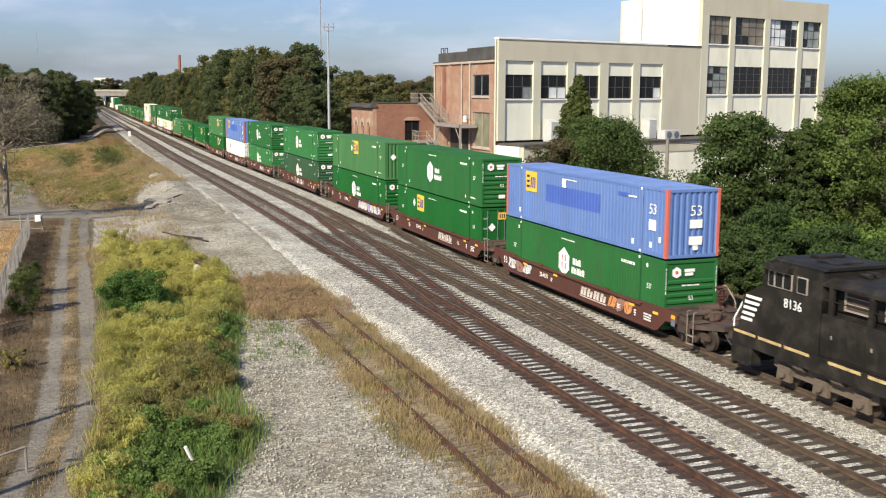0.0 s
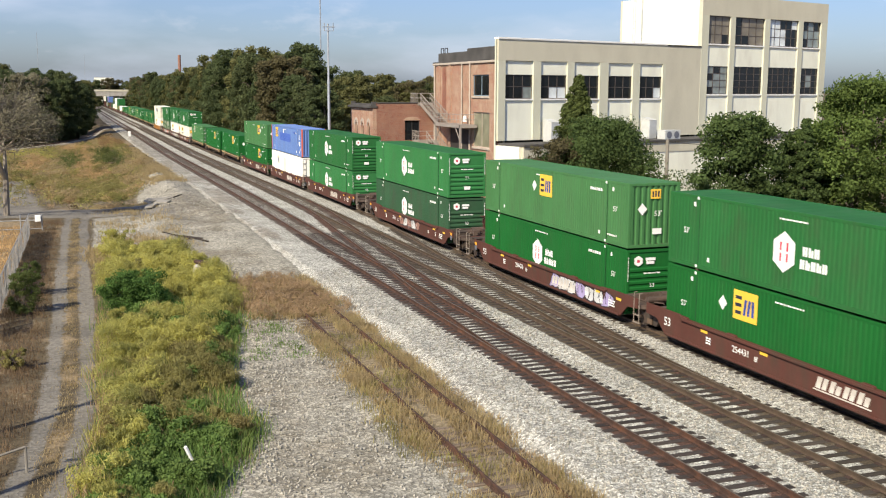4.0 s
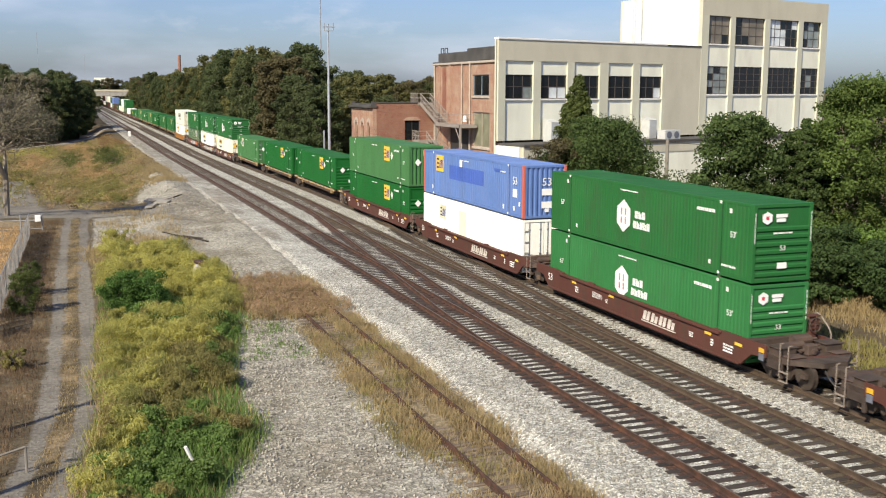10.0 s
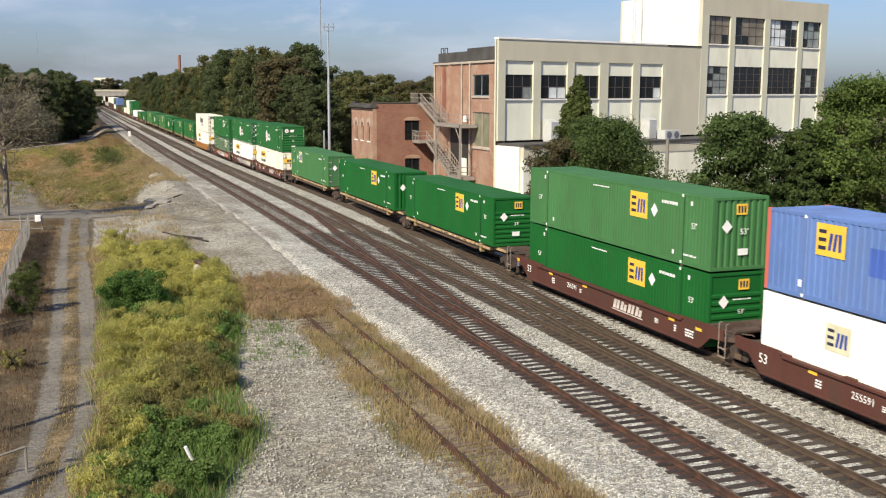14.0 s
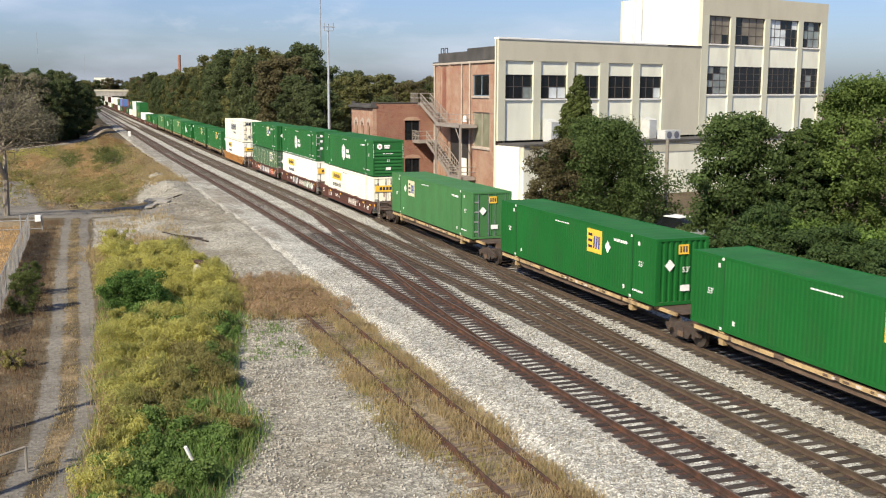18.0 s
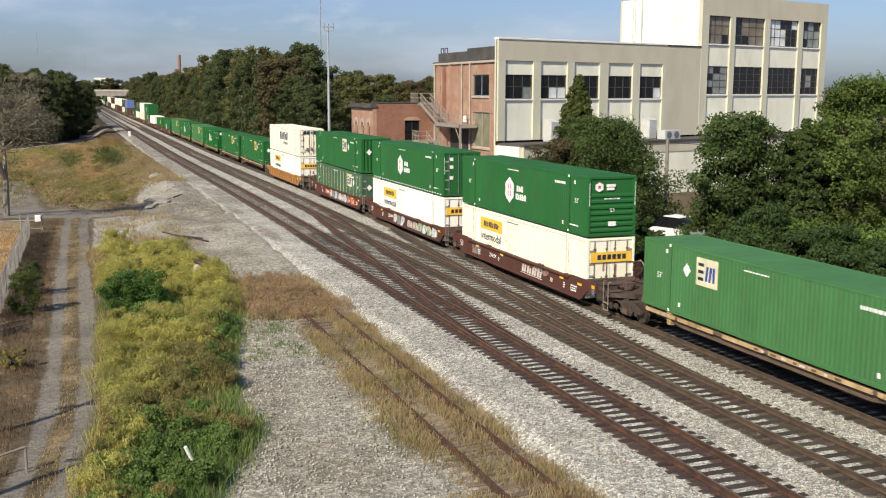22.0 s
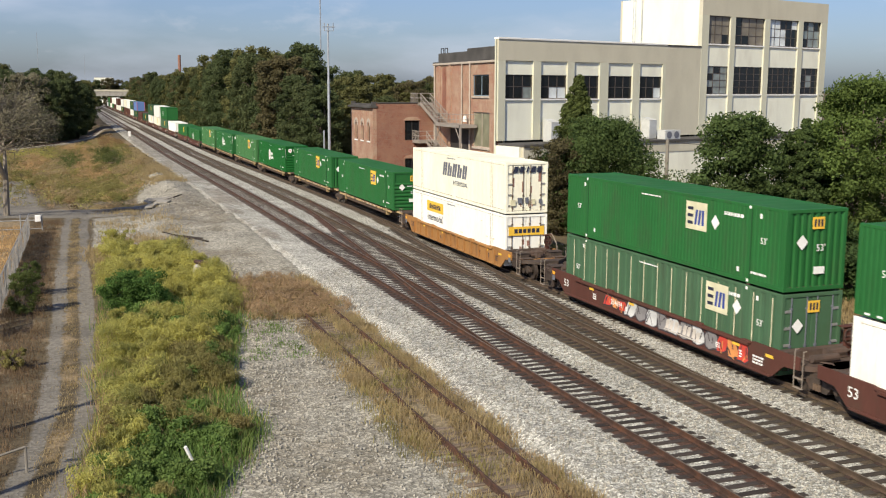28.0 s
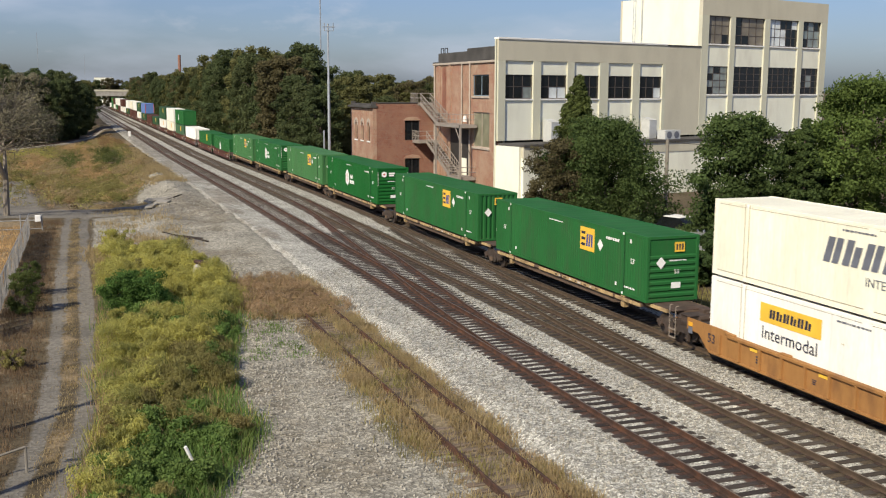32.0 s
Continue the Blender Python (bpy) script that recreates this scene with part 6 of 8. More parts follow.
part("roof", MB().box(0.1, 51.0, -3.8, 0.0, 5.0, 5.22, 0.02), M["roof"], annex, "dark roof edge")
part("gable_wall", MB().box(-0.1, 0.2, -3.3, 0.3, FZ, 5.0), M["white_wall"], annex)
for u, w, h in ((5.5, 1.2, 1.9), (18.9, 1.1, 1.9), (29.6, 1.2, 1.9)):
    ac = thing("rooftop_unit", "pale sheet-metal air duct unit on the roof", "air conditioner", "rooftop units", at=BF)
    part("casing", MB().box(u, u + w, -1.3, -0.1, 5.22, 5.22 + h, 0.03), M["ac"], ac)
    part("grille", MB().box(u + w, u + w + 0.02, -1.15, -0.25, 5.4, 5.0 + h), M["grey_print"], ac, "dark side grille")
    part("hood", MB().prism([(-1.3, 5.22 + h), (-0.1, 5.22 + h), (-0.1, 5.5 + h)], 0, u, u + w), M["ac"], ac)
cond = thing("condenser_unit", "pale roof condenser with a fan grille", "air conditioner", "rooftop units", at=BF)
part("casing", MB().box(18.9, 21.2, -3.5, -2.4, 5.22, 6.15, 0.03), M["ac"], cond)
part("fan_grille", MB().cyl((19.5, -3.53, 5.68), (19.5, -3.48, 5.68), 0.36, n=14), M["grey_print"], cond)
part("fan_grille", MB().cyl((20.6, -3.53, 5.68), (20.6, -3.48, 5.68), 0.36, n=14), M["grey_print"], cond)
# aerial lattice on the tower side
aer = thing("aerial_mast", "slim grey lattice aerial against the tower wall", "aerial", at=BF)
for du in (0, 0.35):
    part("mast_leg", MB().cyl((25.6 + du, 8, 14.4), (25.6 + du, 8, 24), 0.04, n=5), M["mast"], aer)
for k in range(12):
    part("rung", MB().cyl((25.6, 8, 14.8 + 0.75 * k), (25.95, 8, 14.8 + 0.75 * k), 0.03, n=5), M["mast"], aer)

# ---- brick range along the line ----
BRX, BRY0, BRY1 = 38.06, 88.4, 105.6


def brick_material(name, col, mortar):
    m = bpy.data.materials.new(name)
    m.use_nodes = True
    n, l = m.node_tree.nodes, m.node_tree.links
    b = n["Principled BSDF"]
    b.inputs["Roughness"].default_value = 0.9
    tc, sp, cm = n.new("ShaderNodeTexCoord"), n.new("ShaderNodeSeparateXYZ"), n.new("ShaderNodeCombineXYZ")
    ad = n.new("ShaderNodeMath")
    ad.operation = "ADD"
    l.new(tc.outputs["Object"], sp.inputs["Vector"])
    l.new(sp.outputs["X"], ad.inputs[0])
    l.new(sp.outputs["Y"], ad.inputs[1])
    l.new(ad.outputs[0], cm.inputs["X"])
    l.new(sp.outputs["Z"], cm.inputs["Y"])
    br, ns = n.new("ShaderNodeTexBrick"), n.new("ShaderNodeTexNoise")
    br.inputs["Scale"].default_value = 1.0
    br.inputs["Brick Width"].default_value, br.inputs["Row Height"].default_value = 0.22, 0.075
    br.inputs["Mortar Size"].default_value = 0.007
    br.inputs["Color1"].default_value = (*col, 1)
    br.inputs["Color2"].default_value = (col[0] * 0.72, col[1] * 0.66, col[2] * 0.7, 1)
    br.inputs["Mortar"].default_value = (*mortar, 1)
    l.new(cm.outputs["Vector"], br.inputs["Vector"])
    ns.inputs["Scale"].default_value, ns.inputs["Detail"].default_value = 0.8, 9
    ns.inputs["Roughness"].default_value = 0.7
    l.new(tc.outputs["Object"], ns.inputs["Vector"])
    rg, mx = n.new("ShaderNodeMapRange"), n.new("ShaderNodeMix")
    rg.inputs["From Min"].default_value, rg.inputs["From Max"].default_value, rg.inputs["To Max"].default_value = 0.42, 0.70, 0.85
    l.new(ns.outputs["Fac"], rg.inputs["Value"])
    mx.data_type = "RGBA"
    mx.inputs["B"].default_value = (col[0] * 1.15, col[1] * 1.7, col[2] * 1.9, 1)
    l.new(rg.outputs["Result"], mx.inputs["Factor"])
    l.new(br.outputs["Color"], mx.inputs["A"])
    l.new(mx.outputs["Result"], b.inputs["Base Color"])
    bp = n.new("ShaderNodeBump")
    bp.inputs["Distance"].default_value = 0.01
    l.new(br.outputs["Fac"], bp.inputs["Height"])
    bp.invert = True
    l.new(bp.outputs["Normal"], b.inputs["Normal"])
    return m


M["brick"] = brick_material("red_brickwork", (0.27, 0.098, 0.058), (0.26, 0.20, 0.16))
M["brick_pale"] = brick_material("pale_orange_brickwork", (0.40, 0.205, 0.130), (0.38, 0.31, 0.24))
M["olive_pane"] = mat("dusty_olive_pane", (0.20, 0.20, 0.135), 0.35, 0, 0.3, 0.9)
M["stone_trim"] = mat("pale_stone_trim", (0.42, 0.36, 0.30), 0.85)


def wall_x(x, y0, y1, z0, z1, openings, material, parent, th=0.4):
    """A wall in the plane x with true openings (y0, y1, z0, z1)."""
    ys = sorted({y0, y1, *[v for o in openings for v in o[:2]]})
    for a, b in zip(ys, ys[1:]):
        holes = sorted((o[2], o[3]) for o in openings if o[0] <= a and o[1] >= b)
        z = z0
        for h0, h1 in holes + [(z1, z1)]:
            if h0 > z:
                part("wall", MB().box(x, x + th, a, b, z, h0), material, parent)
            z = h1


def wall_y(y, x0, x1, z0, z1, openings, material, parent, th=0.4):
    xs_ = sorted({x0, x1, *[v for o in openings for v in o[:2]]})
    for a, b in zip(xs_, xs_[1:]):
        holes = sorted((o[2], o[3]) for o in openings if o[0] <= a and o[1] >= b)
        z = z0
        for h0, h1 in holes + [(z1, z1)]:
            if h0 > z:
                part("wall", MB().box(a, b, y, y + th, z, h0), material, parent)
            z = h1


brick = thing("brick_building", "old brick mill block of faded red brick with a flat roof", "building")
W1, W2 = (90.2, 94.3, 9.55, 11.6), (90.0, 94.2, 4.6, 8.0)
wall_x(BRX, BRY0, BRY1, FZ, 12.7, [W1, W2], M["brick_pale"], brick)
wall_y(BRY1 - 0.4, BRX + 0.4, BRX + 6, FZ, 12.7, [], M["brick_pale"], brick)
part("cornice", MB().box(BRX - 0.18, BRX + 0.5, BRY0, BRY1, 12.7, 12.92, 0.03), M["stone_trim"], brick, "pale eaves band")
part("roof", MB().prism([(BRX - 0.1, BRY0 + 0.3), (BRX + 6, BRY0 + 2.2), (BRX + 6, BRY1 + 0.1), (BRX - 0.1, BRY1 + 0.1)], 2, 12.92, 13.05), M["roof"], brick, "dark flat roof")
part("roof_upstand", MB().box(BRX + 0.5, BRX + 6, BRY0 + 5.5, BRY1, 13.05, 14.0, 0.04), M["roof"], brick, "dark upper roof")
part("roof_upstand", MB().box(BRX + 0.4, BRX + 6, BRY0 + 1.2, BRY0 + 8.5, 13.05, 14.25, 0.04), M["roof"], brick)
for y in (BRY0 + 6.4, BRY0 + 8.6, BRY1 - 0.5):
    part("downpipe", MB().cyl((BRX - 0.12, y, FZ), (BRX - 0.12, y, 12.7), 0.09, n=8), M["stone_trim"], brick, "pale downpipe")
part("corner_downpipe", MB().cyl((BRX - 0.2, BRY0 - 0.2, FZ), (BRX - 0.2, BRY0 - 0.2, 14.8), 0.09, n=8), M["pilaster"], brick, "white downpipe")
part("bricked_panel", MB().box(BRX - 0.06, BRX, 101.8, 102.8, 7.4, 12.5), M["brick"], brick, "dark red brick strip")
for k, (y0, y1, z0, z1) in enumerate((W1, W2)):
    w = part("window", MB().box(BRX + 0.1, BRX + 0.2, y0, y0 + 0.09, z0, z1).box(BRX + 0.1, BRX + 0.2, y1 - 0.09, y1, z0, z1).box(BRX + 0.1, BRX + 0.2, y0, y1, z0, z0 + 0.09).box(BRX + 0.1, BRX + 0.2, y0, y1, z1 - 0.09, z1).box(BRX + 0.1, BRX + 0.19, (y0 + y1) / 2 - 0.05, (y0 + y1) / 2 + 0.05, z0, z1), M["frame_blue"] if k == 0 else M["stone_trim"], brick, "sash window")
    part("pane", MB().box(BRX + 0.14, BRX + 0.15, y0, y1, z0, z1), M["glass"] if k == 0 else M["olive_pane"], w)
    part("sill", MB().box(BRX - 0.12, BRX + 0.1, y0 - 0.15, y1 + 0.15, z0 - 0.2, z0 - 0.004, 0.02), M["stone_trim"], w)
dish = thing("wall_lamp", "round white wall lamp on a bracket", "lamp")
part("globe", MB().cyl((BRX - 0.45, 95.2, 7.0), (BRX - 0.45, 95.2, 7.6), 0.24, 0.16, n=10), M["white_trim"], dish)
part("bracket", MB().cyl((BRX - 0.45, 95.2, 7.3), (BRX, 95.2, 7.3), 0.03, n=6), M["iron"], dish)

low = thing("brick_outbuilding", "two-storey red brick outbuilding with arched side windows", "building")
LX0, LX1, LY0, LY1, LZ = 31.15, 38.0, 105.7, 114.6, 8.65
WL = [(34.75, 36.45, 4.7, 6.85), (34.75, 36.45, 0.7, 2.75)]
ARCH = [(106.9, 107.8, 4.6, 6.5), (109.4, 110.3, 4.6, 6.5), (111.9, 112.8, 4.6, 6.5)]
wall_y(LY0, LX0 + 0.4, LX1 + 4, FZ, LZ, WL, M["brick"], low)
wall_x(LX0, LY0, LY1, FZ, LZ - 0.5, ARCH, M["brick_pale"], low)
wall_y(LY1 - 0.4, LX0 + 0.4, LX1 + 4, FZ, LZ - 0.4, [], M["brick"], low)
part("roof", MB().box(LX0 + 0.3, LX1 + 4, LY0 + 0.4, LY1 - 0.4, LZ - 1.0, LZ - 0.8), M["roof"], low)
part("cornice", MB().box(LX0 - 0.35, LX0 + 0.5, LY0 - 0.1, LY1 + 0.2, LZ - 0.5, LZ - 0.25, 0.04), M["roof"], low, "dark eaves cornice")
part("parapet", MB().box(LX0 + 0.02, LX0 + 0.35, LY0, LY1, LZ - 0.25, LZ - 0.02), M["roof"], low)
for y in (LY0 + 0.2, LY1 - 0.6):
    part("chimney", MB().box(LX0 - 0.05, LX0 + 0.4, y, y + 0.4, LZ - 0.2, LZ + 0.18, 0.03), M["roof"], low)
part("wall_coping", MB().box(LX0 + 0.4, LX1 + 4, LY0 - 0.06, LY0 + 0.45, LZ, LZ + 0.12, 0.02), M["roof"], low)
for (x0, x1, z0, z1) in WL:
    w = part("window", MB().box(x0, x0 + 0.08, LY0 + 0.12, LY0 + 0.2, z0, z1).box(x1 - 0.08, x1, LY0 + 0.12, LY0 + 0.2, z0, z1).box(x0, x1, LY0 + 0.12, LY0 + 0.2, z1 - 0.08, z1).box((x0 + x1) / 2 - 0.04, (x0 + x1) / 2 + 0.04, LY0 + 0.12, LY0 + 0.2, z0, z1), M["frame_dark"], low, "dark sash window")
    part("pane", MB().box(x0, x1, LY0 + 0.15, LY0 + 0.16, z0, z1), M["glass"], w)
    part("arch", MB().prism([(x0 - 0.15, z1 - 0.02), (x1 + 0.15, z1 - 0.02), (x1 - 0.1, z1 + 0.28), ((x0 + x1) / 2, z1 + 0.40), (x0 + 0.1, z1 + 0.28)], 1, LY0 - 0.05, LY0), M["brick_pale"], w, "shallow pale brick arch")
for (y0, y1, z0, z1) in ARCH:
    w = part("arched_window", MB().box(LX0 + 0.2, LX0 + 0.24, y0, y1, z0, z1), M["glass"], low, "dark arched window")
    part("arch", MB().prism([(y0 - 0.2, z1 - 0.3), (y0, z1 - 0.3), (y0 + 0.12, z1 + 0.1), ((y0 + y1) / 2, z1 + 0.25), (y1 - 0.12, z1 + 0.1), (y1, z1 - 0.3), (y1 + 0.2, z1 - 0.3), (y1 + 0.1, z1 + 0.3), ((y0 + y1) / 2, z1 + 0.55), (y0 - 0.1, z1 + 0.3)], 0, LX0 - 0.06, LX0), M["stone_trim"], w, "pale brick arch")
    part("sill", MB().box(LX0 - 0.1, LX0 + 0.1, y0 - 0.1, y1 + 0.1, z0 - 0.15, z0), M["white_trim"], w)

# iron stair on the brick face, its flights parallel to the line
stair = thing("fire_escape", "grey iron outside stair with landings", "stairs")


def flight(ya, za, yb, zb, x):
    n = 14
    for s in (0, 1.1):
        part("stringer", MB().prism([(ya, za + 0.02), (ya, za - 0.34), (yb, zb - 0.34), (yb, zb + 0.02)], 0, x + s, x + s + 0.07), M["iron"], stair)
        part("handrail", MB().cyl((x + s, ya, za + 1.0), (x + s, yb, zb + 1.0), 0.045, n=6), M["iron"], stair)
        part("handrail", MB().cyl((x + s, ya, za + 0.5), (x + s, yb, zb + 0.5), 0.03, n=6), M["iron"], stair)
        for k in range(n):
            t = k / (n - 1)
            y, z = ya + (yb - ya) * t, za + (zb - za) * t
            part("baluster", MB().cyl((x + s, y, z), (x + s, y, z + 1.0), 0.022, n=4), M["iron"], stair)
    for k in range(n):
        t = (k + 0.5) / n
        y, z = ya + (yb - ya) * t, za + (zb - za) * t
        part("tread", MB().box(x + 0.07, x + 1.1, y - 0.2, y + 0.2, z - 0.07, z - 0.02), M["iron"], stair)


def landing(y0, y1, z, x0, x1):
    part("landing", MB().box(x0, x1, y0, y1, z - 0.3, z), M["iron"], stair, "iron landing")
    for dz in (0.5, 1.0):
        part("handrail", MB().cyl((x0, y0, z + dz), (x0, y1, z + dz), 0.04, n=6), M["iron"], stair)
        part("handrail", MB().cyl((x0, y0, z + dz), (x1, y0, z + dz), 0.04, n=6), M["iron"], stair)
    for k in range(9):
        y = y0 + (y1 - y0) * k / 8
        part("baluster", MB().cyl((x0, y, z), (x0, y, z + 1.0), 0.022, n=4), M["iron"], stair)


SX = 36.5
# Flat dark panels on the brick paint the shade inside the openings.
part("doorway", MB().box(37.98, 38.05, 95.2, 101.0, 1.4, 6.2), M["frame_dark"], brick, "flat dark panel painted as the shaded opening under the landing")
part("doorway", MB().box(37.98, 38.05, 95.2, 101.0, FZ, 0.95), M["frame_dark"], brick, "flat dark panel painted as the shaded opening under the landing")
part("light_patch", MB().box(37.95, 38.02, 95.6, 97.6, 1.4, 3.3), M["white_wall"], brick, "white patch on the dark panel")
for y in (100.2, 103.4):
    part("brick_pier", MB().box(BRX - 0.12, BRX, y, y + 0.7, FZ, 12.65), M["brick_pale"], brick, "shallow brick pier")
for y in (103.0, 104.2):
    part("roof_ladder", MB().tube([(BRX + 0.6, y, 13.9), (BRX + 0.6, y, 14.5), (BRX + 0.6, y + 0.8, 14.5), (BRX + 0.6, y + 0.8, 13.9)], 0.05, 5), M["frame_dark"], brick, "dark iron ladder hoop")
landing(105.6, 108.0, 8.75, SX - 0.3, 38.0)
flight(105.6, 8.75, 100.2, 6.75, SX)
landing(93.0, 100.2, 6.75, SX - 0.3, 38.0)
landing(103.6, 105.65, 4.75, SX - 0.9, 38.0)
flight(103.6, 4.75, 96.4, 1.6, SX)
landing(93.2, 96.4, 1.6, SX - 0.3, 38.0)
for y in (93.1, 100.1):
    part("post", MB().box(SX - 0.3, SX - 0.12, y - 0.09, y + 0.09, FZ, 6.75), M["iron"], stair)
    part("brace", MB().cyl((SX - 0.2, y, 5.1), (SX - 0.2, y + (1.4 if y < 95 else -1.4), 6.5), 0.05, n=5), M["iron"], stair)


# ---- trees and weeds ----
def leaf_cloud(rng, centres, radii, per, size, flat_z=0.8, upright=0.0, slim=0.7):
    """Leaves in loose clumps: each clump a ball of small tilted quads, denser at its skin."""
    n = len(centres) * per
    c = np.repeat(np.asarray(centres), per, axis=0)
    r = np.repeat(np.asarray(radii), per)
    d = rng.normal(size=(n, 3))
    d /= np.linalg.norm(d, axis=1, keepdims=True)
    rad = r * rng.random(n) ** 0.45
    p = c + d * rad[:, None] * np.array((1, 1, flat_z))
    a = rng.normal(size=(n, 3)) + np.array((0, 0, upright))
    b = d + 0.7 * rng.normal(size=(n, 3))
    b /= np.linalg.norm(b, axis=1, keepdims=True)
    a -= (a * b).sum(1, keepdims=True) * b
    a /= np.linalg.norm(a, axis=1, keepdims=True)
    q = np.cross(a, b)
    s = size * rng.uniform(0.6, 1.4, n)[:, None]
    a, q = a * s, q * s * slim
    return np.stack([p - a, p + q * 0.8, p + a, p - q * 0.8], 1)


def crown_points(rng, n, h0, h1, rmax, shape):
    pts, rad = [], []
    while len(pts) < n:
        t = rng.random()
        if shape == "round":
            lim = math.sin(math.pi * (0.12 + 0.80 * t)) ** 0.7
        elif shape == "cone":
            lim = (1 - t) ** 0.95 + 0.04
        else:
            lim = math.sin(math.pi * (0.08 + 0.72 * t)) ** 0.5
        a = rng.random() * 2 * math.pi
        lim *= 0.80 + 0.2 * math.sin(3 * a + 7 * t) + 0.12 * rng.normal()
        r = rmax * max(0.05, lim) * rng.random() ** 0.35
        pts.append((r * math.cos(a), r * math.sin(a), h0 + (h1 - h0) * t))
        rad.append(rmax * rng.uniform(0.13, 0.25) * ((1 - 0.72 * t) if shape == "cone" else 1))
    return pts, rad


def make_tree(name, label, h, rmax, h0, shape, material, clumps, per, size, seed, trunk_r=0.25, category="tree", group=""):
    rg = np.random.default_rng(seed)
    pts, rad = crown_points(rg, clumps, h0, h - 0.12 * rmax, rmax * 0.85, shape)
    tree = thing(name, label, category, group)
    mb = MB()
    top = h0 + 0.62 * (h - h0)
    bend = [(rg.normal() * 0.04 * h * k / 4, rg.normal() * 0.04 * h * k / 4, top * k / 4) for k in range(5)]
    bend[0] = (0, 0, -0.4)
    for k in range(4):
        mb.cyl(bend[k], bend[k + 1], trunk_r * (1 - 0.2 * k), trunk_r * (0.8 - 0.2 * k), n=8)
    for k in range(min(26, clumps)):
        p = pts[k * max(1, clumps // 26) % clumps]
        t = rg.uniform(0.3, 1.0)
        i = min(3, int(t * 4))
        a = Vector(bend[i]).lerp(Vector(bend[i + 1]), t * 4 - i)
        m = a.lerp(Vector(p), 0.5) + Vector((0, 0, 0.05 * h))
        mb.cyl(a, m, trunk_r * 0.3, trunk_r * 0.18, n=5, caps=False).cyl(m, p, trunk_r * 0.18, trunk_r * 0.06, n=4, caps=False)
    part("trunk", mb, M["bark"], tree, "grey-brown trunk and limbs")
    part("crown", quads("crown", leaf_cloud(rg, pts, rad, per, size), material), None, tree)
    return tree


def put(tree, x, y, z=None, turn=0):
    tree.matrix_basis = pose(x, y, land(x, y) if z is None else z, 0, 0, turn)
    return tree


# by the works
put(make_tree("broad_tree", "dense round tree turning brown in front of the works", 8.7, 6.1, -1.8, "round", M["leaf_dark"], 500, 190, 0.095, 1), 37.9, 67.3)
put(make_tree("conical_tree", "pointed yellow-green conifer rising over the round tree", 12.0, 4.1, 2.6, "cone", M["leaf_olive"], 620, 110, 0.085, 2), 37.8, 71.5)
put(make_tree("shrub", "browning shrub at the foot of the round tree", 7.2, 3.5, 0.2, "round", M["leaf_brown"], 150, 150, 0.09, 3), 33.9, 67.5)
put(make_tree("broad_tree", "dense green magnolia-like tree with clumped foliage", 9.4, 4.5, -1.5, "round", M["leaf_dark"], 320, 160, 0.11, 4), 40.5, 54.6)
put(make_tree("broad_tree", "dense green magnolia-like tree with clumped foliage", 9.1, 3.0, 0.3, "cone", M["leaf_dark"], 260, 120, 0.11, 7), 43.6, 52.2)
put(make_tree("broad_tree", "dense green magnolia-like tree with clumped foliage", 8.6, 2.9, 0.3, "round", M["leaf_dark"], 170, 140, 0.11, 8), 45.6, 54.6)
put(make_tree("tall_tree", "tall light green tree with loose upright shoots", 11.8, 5.0, 0.5, "round", M["leaf"], 320, 160, 0.105, 5), 48.3, 52.5)
put(make_tree("tall_tree", "tall light green tree with loose upright shoots", 9.8, 4.0, 0.5, "round", M["leaf"], 240, 160, 0.105, 6), 51.5, 47.0)
# Seeds 85 to 87 are dark masses added as shade on the verge.
for x, y, h, r, sd in ((33.2, 40.2, 2.6, 2.1, 131), (36.4, 44.6, 3.2, 2.4, 132), (36.2, 40.8, 2.8, 2.2, 133), (39.2, 44.6, 3.4, 2.4, 134), (34.6, 47.2, 3.0, 2.2, 135), (31.6, 46.6, 2.2, 1.9, 85), (32.4, 50.0, 1.6, 1.4, 86), (31.2, 53.4, 2.0, 1.7, 87), (33.6, 43.6, 2.4, 2.0, 88), (37.8, 48.6, 4.2, 2.6, 82), (33.6, 55.5, 2.8, 1.9, 83), (37.2, 37.2, 3.0, 2.3, 136), (39.4, 40.6, 3.4, 2.5, 137), (36.0, 34.0, 2.6, 2.0, 138), (39.8, 36.2, 3.4, 2.4, 139)):
    put(make_tree("shrub", "dark evergreen shrub in the shade under the trees, also deepening it", h, r, 0.0, "wide", M["leaf_deep"], 90, 120, 0.09, sd, 0.06, "bush", "shrubs under the trees"), x, y)
rg = np.random.default_rng(11)
hp, hr = [], []
for k in range(420):
    t = rg.random()
    x, y = 39.0 + 8.5 * t + rg.normal() * 0.9, 49.5 - 13.0 * t + rg.normal() * 0.9
    hp.append((x, y, land(x, y) + rg.random() ** 0.7 * (2.9 - 0.3 * t)))
    hr.append(rg.uniform(0.4, 0.8))
hedge = thing("ivy_hedge", "rank hedge of green ivy beside the line", "hedge")
part("foliage", quads("foliage", leaf_cloud(rg, hp, hr, 110, 0.10), M["ivy"]), None, hedge)
stems = MB()
for k in range(0, 420, 6):
    x, y, z = hp[k]
    stems.cyl((x + 0.2, y, land(x, y) - 0.2), (x, y, z), 0.035, 0.012, n=5)
part("stems", stems, M["bark"], hedge, "brown woody stems")

# the wood along the right of the line, the trees on the left and beyond
kinds = []
